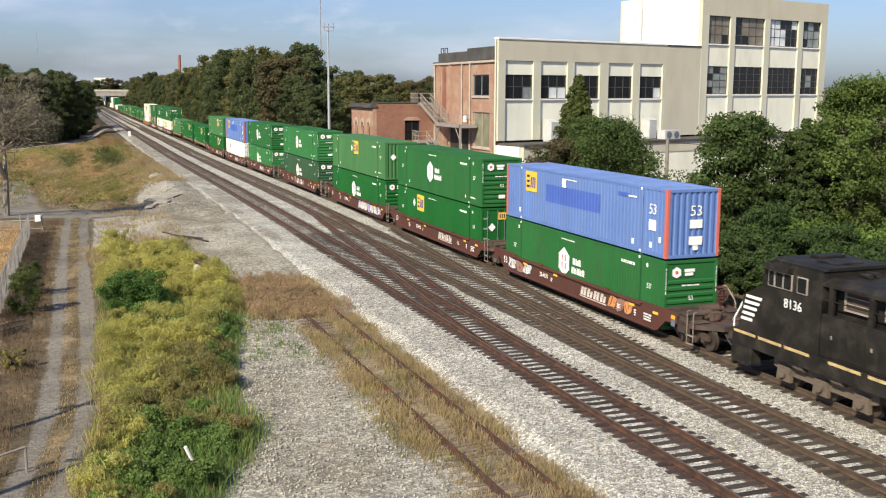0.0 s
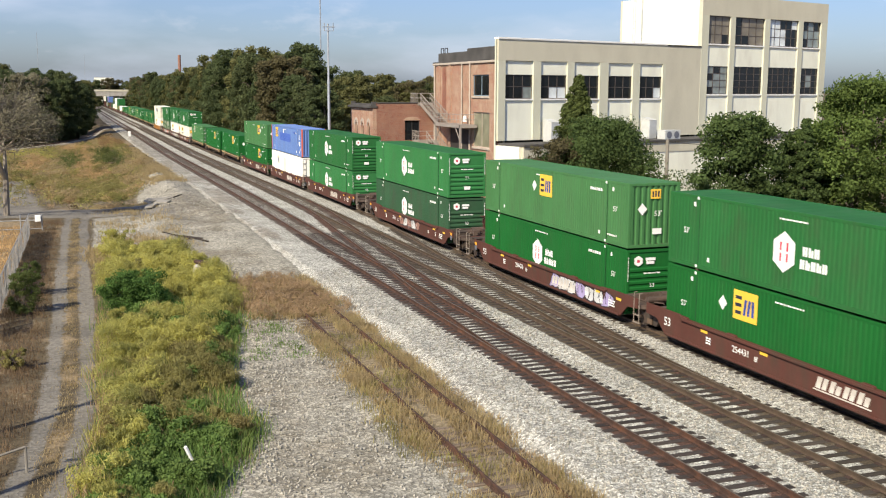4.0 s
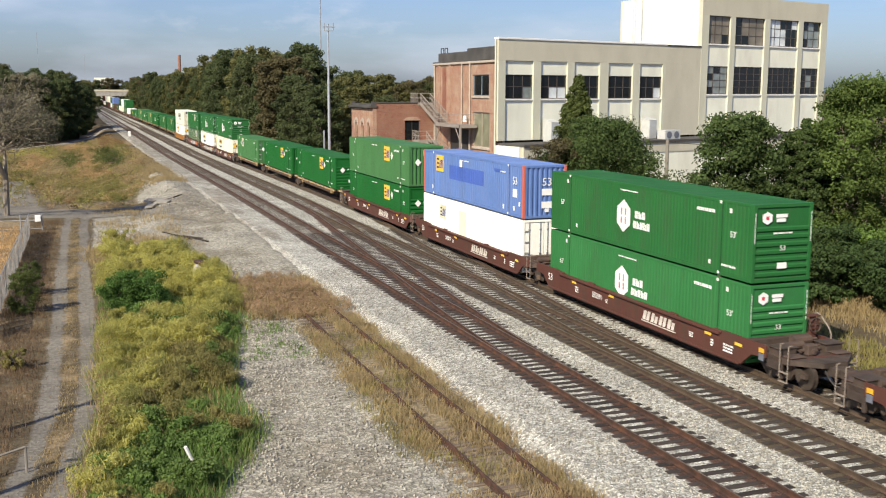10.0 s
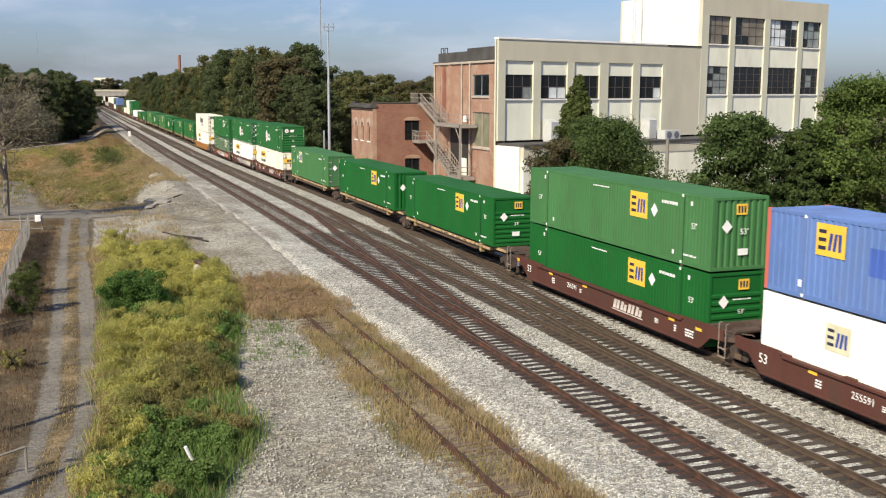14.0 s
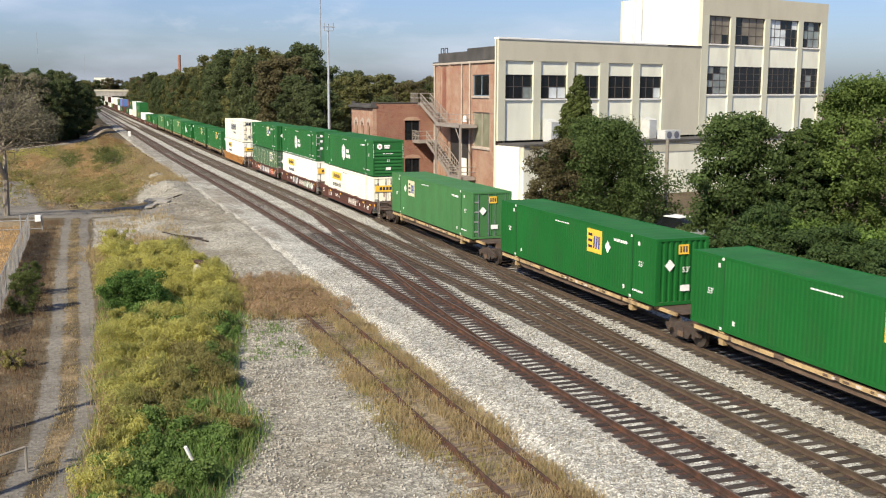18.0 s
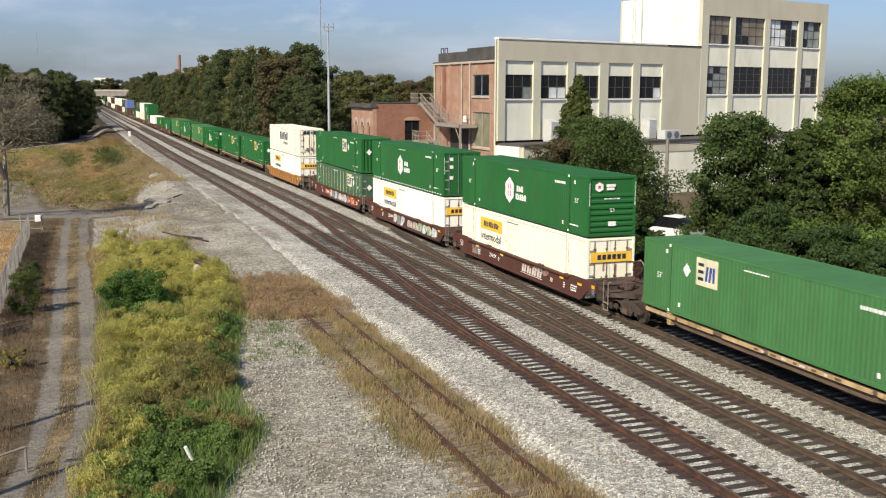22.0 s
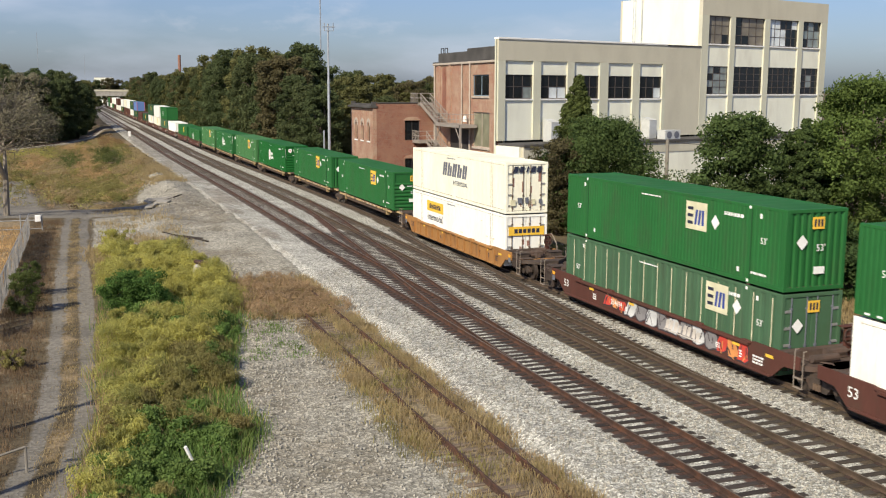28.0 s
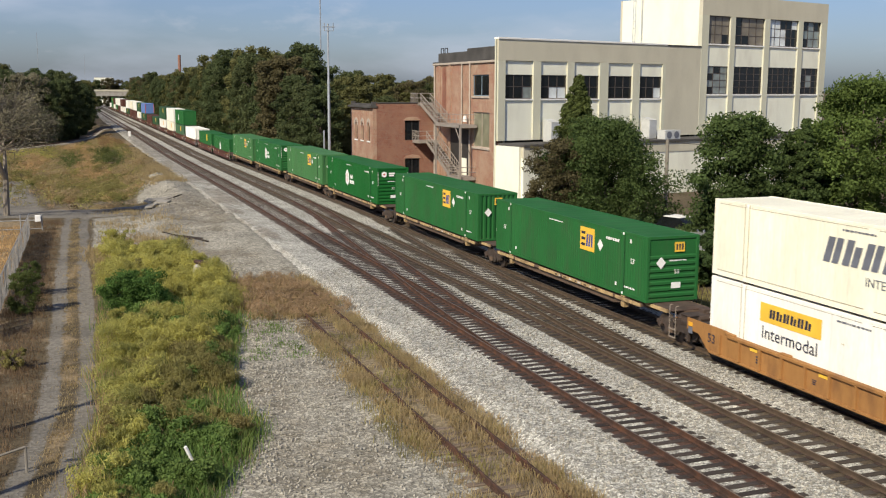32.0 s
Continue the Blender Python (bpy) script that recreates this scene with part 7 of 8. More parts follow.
for k, (h, r, shape, mk) in enumerate(((17.5, 6.0, "round", "leaf_far"), (16.0, 5.5, "wide", "leaf_far_b"), (18.5, 6.2, "round", "leaf_far_c"), (15.5, 5.0, "wide", "leaf_far_d"), (17.0, 5.6, "round", "leaf_far_c"))):
    kinds.append((make_tree("wood_tree", "leafy broad tree at the edge of the wood", h, r, 0.4, shape, M[mk], 190, 150, 0.19, 20 + k, 0.35, group="trees of the wood"), h))
kinds.append((make_tree("wood_tree", "grey-brown thinning tree at the edge of the scrub", 15.0, 5.4, 0.2, "wide", M["leaf_grey"], 190, 120, 0.17, 27, 0.3, group="trees of the wood"), 15.0))
rw = random.Random(8)
spots = []          # x, y, height
for k in range(58):
    y = 142 + 8.4 * k
    h = lerp_table([(142, 11.2), (150, 12.4), (160, 14.8), (170, 17.4), (180, 18.8), (200, 19.4), (240, 18.9), (270, 18.0), (300, 16.8), (350, 16.8), (420, 17.5), (640, 17)], y)
    spots.append((34.5 + rw.uniform(-1.0, 2.0) + 0.012 * max(0, y - 300), y, h * rw.uniform(0.72, 1.06)))
    if k % 3:
        spots.append((43 + rw.uniform(-3, 4), y + rw.uniform(-4, 4), h * rw.uniform(0.9, 1.05)))
for k in range(44):
    spots.append((48 + 4.6 * (k % 15) + rw.uniform(-3, 3), 176 + 34 * (k // 15) + rw.uniform(-8, 8), rw.uniform(10.0, 13.8) + 1.0 * (k // 15)))
for k in range(23):
    h = 19.8 - 0.16 * k
    spots.append((-52 + 2.45 * k + rw.uniform(-2, 2), 219 + 0.4 * k + 0.075 * k * k + rw.uniform(-3, 9), h * rw.uniform(0.8, 1.05)))
    spots.append((-56 + 2.6 * k + rw.uniform(-2, 2), 244 + 0.4 * k + 0.075 * k * k + rw.uniform(-6, 16), h * rw.uniform(0.9, 1.1)))
for k in range(24):
    y = 296 + 14.5 * k
    spots.append((4.6 + 0.024 * (y - 284) + rw.uniform(-2.5, 0.6), y, rw.uniform(12.5, 15.5)))
for k in range(11):
    spots.append((-100 + 8.5 * k + rw.uniform(-4, 4), 330 + rw.uniform(-20, 40), rw.uniform(15, 18.5)))
for k in range(12):
    spots.append((2 + 6 * k + rw.uniform(-2, 2), 650 + rw.uniform(-15, 30), rw.uniform(15, 19)))
used = set()
for k, (x, y, want) in enumerate(spots):
    i = rw.randrange(5)
    if x < -3 and 214 < y < 250 and k % 5:
        i = 5
    t, h = kinds[i]
    if i in used:
        t = copy_thing(t, pose(0, 0, 0))
    used.add(i)
    s = want / h
    t.matrix_basis = pose(x, y, land(x, y) - 0.2, 0, 0, rw.uniform(0, 360)) @ Matrix.Diagonal((max(0.8, s) * rw.uniform(0.9, 1.1), max(0.8, s) * rw.uniform(0.9, 1.1), s, 1))

# bare tree by the gate
bare = thing("bare_tree", "half-bare grey tree with thin tangled twigs", "tree")
bt, fine_twigs, rb = MB(), MB(), random.Random(4)
tw = []


def branch(p, d, length, r, depth):
    q = p + d * length
    (bt if depth < 4 else fine_twigs).cyl(p, q, r, r * 0.74, n=7 if depth < 2 else 4 if depth < 5 else 3, caps=False)
    if depth >= 6:
        tw.append(tuple(q))
        return
    for k in range(3 if depth else 4):
        e = (d + Vector((rb.uniform(-0.75, 1.15), rb.uniform(-0.8, 0.8), rb.uniform(-0.45, 0.40)))).normalized()
        branch(q, e, length * rb.uniform(0.70, 0.86), max(0.018, r * 0.66), depth + 1)


branch(Vector((0, 0, -0.3)), Vector((0.04, 0, 1)).normalized(), 3.3, 0.30, 0)
part("trunk", bt, M["bare_bark"], bare, "forked pale grey trunk and bare limbs")
part("twig_mass", fine_twigs, M["twig_bark"], bare, "thin dark twigs")
rg = np.random.default_rng(12)
part("twig_spray", quads("twig_spray", leaf_cloud(rg, tw, [0.8] * len(tw), 13, 0.06), M["twig"]), None, bare, "thin grey twigs with few leaves")
put(bare, -4.9, 92.5)


# weeds: upright blades in tufts
def tufts(rng, xy, height, blades, width, spread=0.22):
    n = len(xy) * blades
    base = np.repeat(np.array([(x, y, land(x, y)) for x, y in xy]), blades, axis=0)
    h = np.repeat(np.asarray(height), blades) * rng.uniform(0.45, 1.1, n)
    base[:, :2] += rng.normal(size=(n, 2)) * spread
    a = rng.random(n) * 2 * math.pi
    lean = rng.normal(size=(n, 2)) * 0.28 * h[:, None]
    w = np.stack([np.cos(a), np.sin(a), np.zeros(n)], 1) * width * rng.uniform(0.6, 1.4, n)[:, None]
    mid = base + np.stack([lean[:, 0] * 0.4, lean[:, 1] * 0.4, h * 0.6], 1)
    tip = base + np.stack([lean[:, 0], lean[:, 1], h], 1)
    lower = np.stack([base - w * 0.6, base + w * 0.6, mid + w, mid - w], 1)
    upper = np.stack([mid - w, mid + w, tip + w * 0.2, tip - w * 0.2], 1)
    return np.concatenate([lower, upper])


def strew(rng, n, y0, y1, xr, keep):
    out = []
    while len(out) < n:
        y = y0 + (y1 - y0) * rng.random() ** 1.25
        a, b = xr(y)
        x = rng.uniform(a, b)
        if keep(x, y) > rng.random():
            out.append((x, y))
    return out


def patch(x, y, s, k):
    return 0.5 + 0.5 * noise.noise((x * s, y * s, k))


rg = np.random.default_rng(31)
left = lambda y: lerp_table(WEED_LEFT, y) + 0.38 + 0.30 * noise.noise((0.7, y * 0.25, 9)) + 0.25 * noise.noise((0.7, y * 0.9, 4))
right = lambda y: lerp_table(WEED_EDGE, y) + 0.45 * noise.noise((0.3, y * 0.22, 2)) - 0.35


def green_zone(x, y):
    f = (x - left(y)) / max(0.3, right(y) - left(y))
    near = smooth01((37 - y) / 7) * (1 if f > 0.25 + 0.12 * noise.noise((x * 0.6, y * 0.5, 8)) else 0.25)
    strip = 0.95 if f > 0.70 + 0.12 * noise.noise((0.4, y * 0.4, 7)) and y < 47 else 0
    clump = 2.2 * math.exp(-((x - 2.9) / 1.6) ** 2 - ((y - 50) / 3.6) ** 2)
    return min(1, max(near, strip, clump))


def weed_field(name, label, n, hgt, blades, width, key, keep, y0=17, y1=70):
    xy = strew(rg, n, y0, y1, lambda y: (left(y) - 0.25, right(y) + 0.35), keep)
    hs = [hgt * (0.55 + 0.9 * patch(x, y, 0.55, 2)) * (0.6 if y > 60 else 1) for x, y in xy]
    single(name, quads(name, tufts(rg, xy, hs, blades, width), M[key]), None, label, "weeds", kind="stuff")


def mounds(n, pick, rng_r):
    """Rounded bushes of many leaf clumps."""
    pts, rad = [], []
    for x, y in strew(rg, n, 17.5, 68, lambda y: (left(y) + 0.3, right(y) - 0.3), pick):
        r = rng_r[0] + (rng_r[1] - rng_r[0]) * 1.3 * patch(x, y, 0.35, 2) ** 1.6 * rg.uniform(0.7, 1.25)
        hgt = r * rg.uniform(0.8, 1.45)
        for k in range(int(6 + 7 * r)):
            a, t = rg.random() * 2 * math.pi, rg.random() ** 0.6
            q = r * math.sqrt(max(0.05, 1 - t * t)) * rg.uniform(0.6, 1.0)
            pts.append((x + q * math.cos(a), y + q * math.sin(a), land(x, y) + hgt * t))
            rad.append(r * rg.uniform(0.24, 0.46))
    return pts, rad


def olive(x, y):
    return smooth01((43 - y) / 5) * smooth01((y - 30) / 4) * (1 if (x - left(y)) / (right(y) - left(y)) > 0.3 else 0.35)


weed_field("yellow_weeds", "tall yellow-green weeds beside the wheel track", 1500, 0.6, 14, 0.010, "weed", lambda x, y: (1 - green_zone(x, y)) * (0.3 + 0.9 * patch(x, y, 0.5, 5)))
weed_field("green_weeds", "rank green weeds in front of the gravel", 1800, 0.5, 14, 0.012, "weed_green", lambda x, y: max(0.6 * olive(x, y), green_zone(x, y)))
weed_field("brown_weeds", "dead brown weed stalks among the green", 900, 0.5, 12, 0.009, "dry_brown", lambda x, y: max(0.10, 0.5 * olive(x, y), 0.9 if x < left(y) + 0.5 else 0) * patch(x, y, 0.7, 9))
for name, label, n, pick, rr, key, per, size, up, slim in (
        ("yellow_bushes", "bushy yellow-green goldenrod in rounded clumps", 230, lambda x, y: (1 - green_zone(x, y)) * (1 - 0.65 * olive(x, y)), (0.35, 1.45), "weed", 150, 0.056, 1.6, 0.28),
        ("green_bushes", "leafy green undergrowth in low clumps", 210, green_zone, (0.3, 0.85), "weed_green", 110, 0.052, 0.3, 0.6),
        ("olive_bushes", "olive-brown faded weeds in clumps", 110, lambda x, y: max(0.10, olive(x, y)), (0.35, 1.1), "weed_olive", 150, 0.056, 1.8, 0.26)):
    pts, rad = mounds(n, pick, rr)
    single(name, quads(name, leaf_cloud(rg, pts, rad, per, size, 0.8, up, slim), M[key]), None, label, "weeds", kind="stuff")
# dry grass along the siding, in the drive, behind the fence and in the far field
dg = strew(rg, 3000, 17, 56, lambda y: (8.9, 13.0), lambda x, y: max(0.0, 1 - min(abs(x - 9.75) / 0.55, abs(x - 12.1) / 0.45, abs(x - 11.3) / 0.25)) * max(0, 3.2 * patch(x, y, 0.45, 4) - 1.0) + 0.04 * patch(x, y, 0.6, 14))
dg += strew(rg, 500, 46, 56, lambda y: (7.6, 11.5), lambda x, y: 0.8)
single("siding_grass", quads("siding_grass", tufts(rg, dg, [0.28 * (0.4 + patch(x, y, 0.8, 3)) for x, y in dg], 12, 0.011, 0.17), M["dry"]), None, "dry tawny grass over the old siding", "grass", kind="stuff")
yd = strew(rg, 2600, 40, 84, lambda y: (-11, -3.75 + 0.022 * (y - 51)), lambda x, y: 0.35 + 0.9 * patch(x, y, 0.4, 86))
single("yard_straw", quads("yard_straw", tufts(rg, yd, [0.16] * len(yd), 12, 0.022, 0.28), M["dry_gold"]), None, "short golden straw behind the fence", "grass", kind="stuff")
sh = strew(rg, 320, 17, 46, lambda y: (12.2, 13.7), lambda x, y: (1 - smooth01((x - 12.5) / 1.2)) * patch(x, y, 0.5, 51))
single("shoulder_grass", quads("shoulder_grass", tufts(rg, sh, [0.20] * len(sh), 14, 0.008, 0.2), M["dry_brown"]), None, "brown dead grass at the foot of the ballast", "grass", kind="stuff")
sp = strew(rg, 90, 39, 50, lambda y: (lerp_table(WEED_EDGE, y) + 0.3, 9.0), lambda x, y: patch(x, y, 0.6, 61))
single("gravel_sprigs", quads("gravel_sprigs", tufts(rg, sp, [0.14] * len(sp), 12, 0.014, 0.16), M["weed_green"]), None, "small green sprigs in the gravel", "weeds", kind="stuff")
ln = strew(rg, 150, 70, 97, lambda y: (2.2, 8.0), lambda x, y: max(0, 3 * patch(x, y, 0.25, 71) - 1.3))
single("lane_grass", quads("lane_grass", tufts(rg, ln, [0.3] * len(ln), 22, 0.016, 0.4), M["dry"]), None, "tawny grass tufts beside the lane", "grass", kind="stuff")
gs = strew(rg, 300, 18, 52, lambda y: (8.9, 12.9), lambda x, y: max(0, 2.4 * patch(x, y, 0.4, 44) - 1.1))
single("siding_weeds", quads("siding_weeds", tufts(rg, gs, [0.28] * len(gs), 14, 0.010, 0.22), M["weed_olive"]), None, "green weeds among the dry siding grass", "weeds", kind="stuff")
bp2, br2 = [], []
for x, y in strew(rg, 150, 46.3, 56, lambda y: (7.8, 12.5 - 0.12 * (y - 46)), lambda x, y: 0.9):
    for k in range(7):
        bp2.append((x + rg.normal() * 0.3, y + rg.normal() * 0.3, land(x, y) + rg.random() * 0.45))
        br2.append(rg.uniform(0.12, 0.28))
single("tan_brush", quads("tan_brush", leaf_cloud(rg, bp2, br2, 60, 0.050, 0.8, 1.5, 0.25), M["dry_brown"]), None, "soft tan seeding brush at the siding's end", "weeds", kind="stuff")
put(make_tree("vine_bush", "rounded bush smothered in dark green vine", 2.0, 2.1, -0.4, "wide", M["vine"], 170, 200, 0.045, 95, 0.05, "bush"), 2.85, 50.2)
dd = strew(rg, 520, 18, 88, lambda y: (lerp_table(DRIVE_MID, y) - 0.35, lerp_table(DRIVE_MID, y) + 0.3), lambda x, y: patch(x, y, 0.5, 6))
single("drive_grass", quads("drive_grass", tufts(rg, dd, [0.11] * len(dd), 14, 0.008, 0.14), M["dry"]), None, "short dry grass between the wheel tracks", "grass", kind="stuff")
ff = strew(rg, 2200, 17, 88, lambda y: (lerp_table(DRIVE_MID, y) - 3.2, lerp_table(DRIVE_MID, y) - 1.15), lambda x, y: 0.3 + 0.8 * patch(x, y, 0.5, 8))
single("fence_weeds", quads("fence_weeds", tufts(rg, ff, [0.22 * (0.4 + patch(x, y, 0.6, 3)) for x, y in ff], 11, 0.008, 0.2), M["weed_dead"]), None, "brown dead weeds along the fence", "weeds", kind="stuff")
def spur_x(y):
    return lerp_table([(203, -27), (228, -12.4), (247, -1.7), (266, 3.1), (287, 7.3), (306, 12.2), (320, 15.0), (338, 16.2)], y)


def field_cover(name, label, n, key, keep, hgt, size, per):
    xy = strew(rg, n, 97, 262, lambda y: (-34, lerp_table([(97, 5.0), (112, 6.5), (125, 8.6), (150, 10.0), (215, 10.5), (262, 9.0)], y)), lambda x, y: keep(x, y) if x > spur_x(y + 17) + 2.5 else 0)
    pts = [(x, y, land(x, y) + rg.random() * hgt * (0.2 + 1.3 * patch(x, y, 0.15, 3))) for x, y in xy]
    single(name, quads(name, leaf_cloud(rg, pts, list(rg.uniform(0.4, 1.3, n)), per, size, 0.6), M[key]), None, label, "grass", kind="stuff")


thin = lambda x, y: (0.05 + 0.95 * smooth01((y - 111 + 6 * noise.noise((x * 0.2, 0, 1))) / 8)) * (1 - 0.93 * smooth01((1.5 - x - 0.09 * (y - 107)) / 4) * smooth01((158 - y) / 14))
SCRUB = (          # centre, half width, half length and plant of each patch in the field
    (-4.9, 174, 1.9, 20, "dry_gold"),
    (-1.9, 159, 1.9, 23, "dry"),
    (0.8, 188, 1.7, 23, "leaf_olive"),
    (3.6, 161, 1.6, 28, "dry_gold"),
    (3.3, 127, 2.9, 11, "weed_olive"),
    (7.8, 176, 1.3, 16, "leaf_olive"),
    (10.1, 229, 2.1, 29, "weed_olive"),
    (-5.4, 208, 3.7, 15, "weed"),
    (-0.2, 126, 1.9, 9, "dry"),
    (2.7, 217, 2.6, 17, "dry_gold"),
    (-5.8, 149, 1.3, 12, "weed_olive"),
)


def scrub_tone(x, y):
    """Which plant fills this part of the field, in broad soft patches."""
    j = 1.2 * noise.noise((x * 0.9, y * 0.25, 45))
    if x + j > 7.5 and y > 205:
        return "rust_weed"
    u, v = x + 0.9 * noise.noise((x * 0.5, y * 0.1, 46)), y + 7 * noise.noise((x * 0.5, y * 0.1, 47))
    best = min(SCRUB, key=lambda c: math.hypot((u - c[0]) / c[2], (v - c[1]) / c[3]))
    if math.hypot((u - best[0]) / best[2], (v - best[1]) / best[3]) < 1.1:
        return best[4]
    return "dry" if noise.noise((x * 0.2, y * 0.04, 41)) + 0.3 * noise.noise((x * 0.7, y * 0.2, 42)) > 0.08 else "weed_olive"


for key, n, label in (("dry", 1500, "dry tawny field grass"), ("dry_gold", 1300, "golden straw in the field"), ("dry_brown", 250, "tan seeding field grass"), ("weed_olive", 1300, "olive-green weeds in the field"), ("weed", 700, "yellow-green goldenrod in the field"), ("rust_weed", 800, "rust-brown dead stalks in the field"), ("leaf_olive", 700, "green weeds in the field")):
    field_cover("field_grass", label, n, key, lambda x, y: thin(x, y) * (1 if scrub_tone(x, y) == key else 0.08), 0.7, 0.08, 60)
scrub = {}
for x, y in strew(rg, 330, 106, 250, lambda y: (-30, lerp_table([(106, 4.5), (125, 7.6), (150, 9.6), (215, 10.5), (250, 10.0)], y)), lambda x, y: thin(x, y) if x > spur_x(y + 17) + 3.0 else 0):
    r = rg.uniform(0.5, 1.2) * (1.5 if patch(x, y * 0.4, 0.2, 77) > 0.56 else 1.0)
    pts, rad = scrub.setdefault(scrub_tone(x, y), ([], []))
    for k in range(9):
        a, t = rg.random() * 2 * math.pi, rg.random() ** 0.7
        q = r * math.sqrt(max(0.05, 1 - t * t))
        pts.append((x + 1.2 * q * math.cos(a), y + 2.2 * q * math.sin(a), land(x, y) + 0.75 * r * t))
        rad.append(r * rg.uniform(0.25, 0.45))
for key, label in (("dry_brown", "tan seeding scrub in rounded clumps"), ("weed_olive", "olive weeds in rounded clumps"), ("dry", "straw-coloured scrub in rounded clumps"), ("dry_gold", "golden dry scrub in rounded clumps"), ("weed", "yellow-green scrub in the field"), ("rust_weed", "rust-brown brush in the field"), ("leaf_olive", "dark green brush in the field")):
    if key in scrub:
        single("field_scrub", quads("field_scrub", leaf_cloud(rg, scrub[key][0], scrub[key][1], 75, 0.085, 0.8, 1.0, 0.4), M[key]), None, label, "scrub", kind="stuff")
led = [(x, y) for x, y in strew(rg, 160, 100, 105, lambda y: (2.5, 8.0), lambda x, y: 0.9)] + strew(rg, 130, 63, 73, lambda y: (1.0, 6.5), lambda x, y: max(0, 3 * patch(x, y, 0.3, 91) - 1.0))
single("ledge_straw", quads("ledge_straw", tufts(rg, led, [0.45] * len(led), 24, 0.02, 0.35), M["dry"]), None, "straw-coloured grass along the lane's edge", "grass", kind="stuff")
bank = strew(rg, 900, 118, 200, lambda y: (9.0, 12.4), lambda x, y: max(0, 2 * patch(x, y, 0.25, 3) - 0.6))
single("bank_grass", quads("bank_grass", tufts(rg, bank, [0.35] * len(bank), 14, 0.03, 0.4), M["dry"]), None, "straw-coloured grass on the bank", "grass", kind="stuff")
for k, (x, y, s) in enumerate(((7.3, 168, 2.0), (6.0, 181, 2.0), (8.2, 186, 1.9), (4.9, 158, 1.4), (-2, 140, 1.3), (0.5, 128, 1.2), (-6, 150, 1.4), (-9, 176, 1.8), (2, 200, 1.6), (-15, 190, 1.8))):
    put(make_tree("field_bush", "low olive-green bush in the dry field", 1.25 * s, 2.3 * s, -0.2, "wide", M["leaf_olive"] if k < 3 else M["weed_olive"], 44, 90, 0.07, 60 + k, 0.05, "bush", "field bushes"), x, y)
rgt = strew(rg, 1300, 24, 90, lambda y: (27.6, 31.5), lambda x, y: 0.2 + patch(x, y, 0.3, 3))
rgd = strew(rg, 700, 33, 44, lambda y: (33.4, 38.5), lambda x, y: 1.3 * patch(x, y, 0.2, 93))
single("verge_straw", quads("verge_straw", tufts(rg, rgd, [0.32] * len(rgd), 14, 0.02, 0.4), M["dry"]), None, "tan straw grass below the trees", "grass", kind="stuff")
single("verge_grass", quads("verge_grass", tufts(rg, rgt, [0.35] * len(rgt), 12, 0.02, 0.3), M["weed_olive"]), None, "olive grass on the verge beyond the train", "grass", kind="stuff")

# ---- masts, poles, fence and the far end ----
mast = thing("radio_mast", "tall slim galvanised mast beside the wood", "mast")
part("pole", MB().cyl((27.9, 112, -0.5), (27.9, 112, 11.2), 0.18, 0.15, n=10).cyl((27.9, 112, 11.2), (27.9, 112, 17.3), 0.12, 0.09, n=8), M["mast"], mast)
part("head_frame", MB().box(27.3, 28.7, 111.9, 112.1, 16.9, 17.0).box(27.5, 28.5, 111.9, 112.1, 16.5, 16.56).cyl((27.5, 112, 16.5), (27.5, 112, 17.4), 0.05, n=5).cyl((28.5, 112, 16.5), (28.5, 112, 17.4), 0.05, n=5), M["mast"], mast)
part("side_pipe", MB().cyl((27.3, 112, -0.5), (27.3, 112, 5.6), 0.09, n=6), M["mast"], mast)
ant = thing("lattice_antenna", "thin grey lattice antenna far behind the trees", "mast")
part("shaft", MB().cyl((59.2, 245, 0), (59.2, 245, 44), 0.2, 0.14, n=6), M["mast"], ant)
chim = thing("brick_chimney", "distant red brick factory chimney", "chimney")
part("shaft", MB().cyl((59, 560, 0), (59, 560, 27.6), 0.95, 0.75, n=12), M["brick"], chim)
for x, y in ((-11.6, 620), (14.5, 700)):
    mk = thing("far_mast", "hazy far-off slim steel mast", "mast")
    part("shaft", MB().cyl((x, y, 0), (x, y, 41 if x < 0 else 32), 0.16, 0.10, n=5), M["mast"], mk)
up = thing("utility_pole", "weathered grey timber utility pole", "utility pole")
part("wire", MB().tube([(45.0, 70, 6.1), (48.0, 64.5, 5.9), (51.5, 58.5, 6.3), (55.0, 52.5, 7.4)], 0.02, 4), M["frame_dark"], up, "thin black service wire")
part("pole", MB().cyl((45.0, 70, -0.6), (45.0, 70, 6.3), 0.17, 0.14, n=9), M["pole"], up)
ovp = thing("road_overpass", "pale concrete road bridge over the line", "bridge")
part("deck", MB().box(2, 62, 596, 606, 7.0, 8.4), M["concrete"], ovp)
part("parapet", MB().box(2, 62, 595.8, 596.2, 8.4, 9.4), M["tan"], ovp, "pale parapet")
part("girder", MB().box(2, 62, 595.9, 596.3, 5.9, 7.0), M["concrete"], ovp)
for x in (12.6, 29.5, 45):
    part("pier", MB().box(x - 0.6, x + 0.6, 597, 605, -1.2, 7.0), M["concrete"], ovp)
fb = thing("far_building", "white box-like building beyond the bridge", "building")
part("wall", MB().box(22, 34, 760, 775, 0, 17.4), M["white_wall"], fb)
part("roof", MB().box(21.9, 34.1, 759.9, 775.1, 17.4, 17.7), M["ac"], fb)

M["gravel_bed"] = mat("dull_gravel", (0.27, 0.24, 0.20), 0.95, 0, 0.3, 0.8, 0.02, 12, 0.3)
# the old curved spur across the field
spur = thing("curved_spur", "old curved spur on a pale gravel bed", "railway track", kind="structure")
sb2 = MB()
ysp = list(np.arange(203, 336, 4.0))
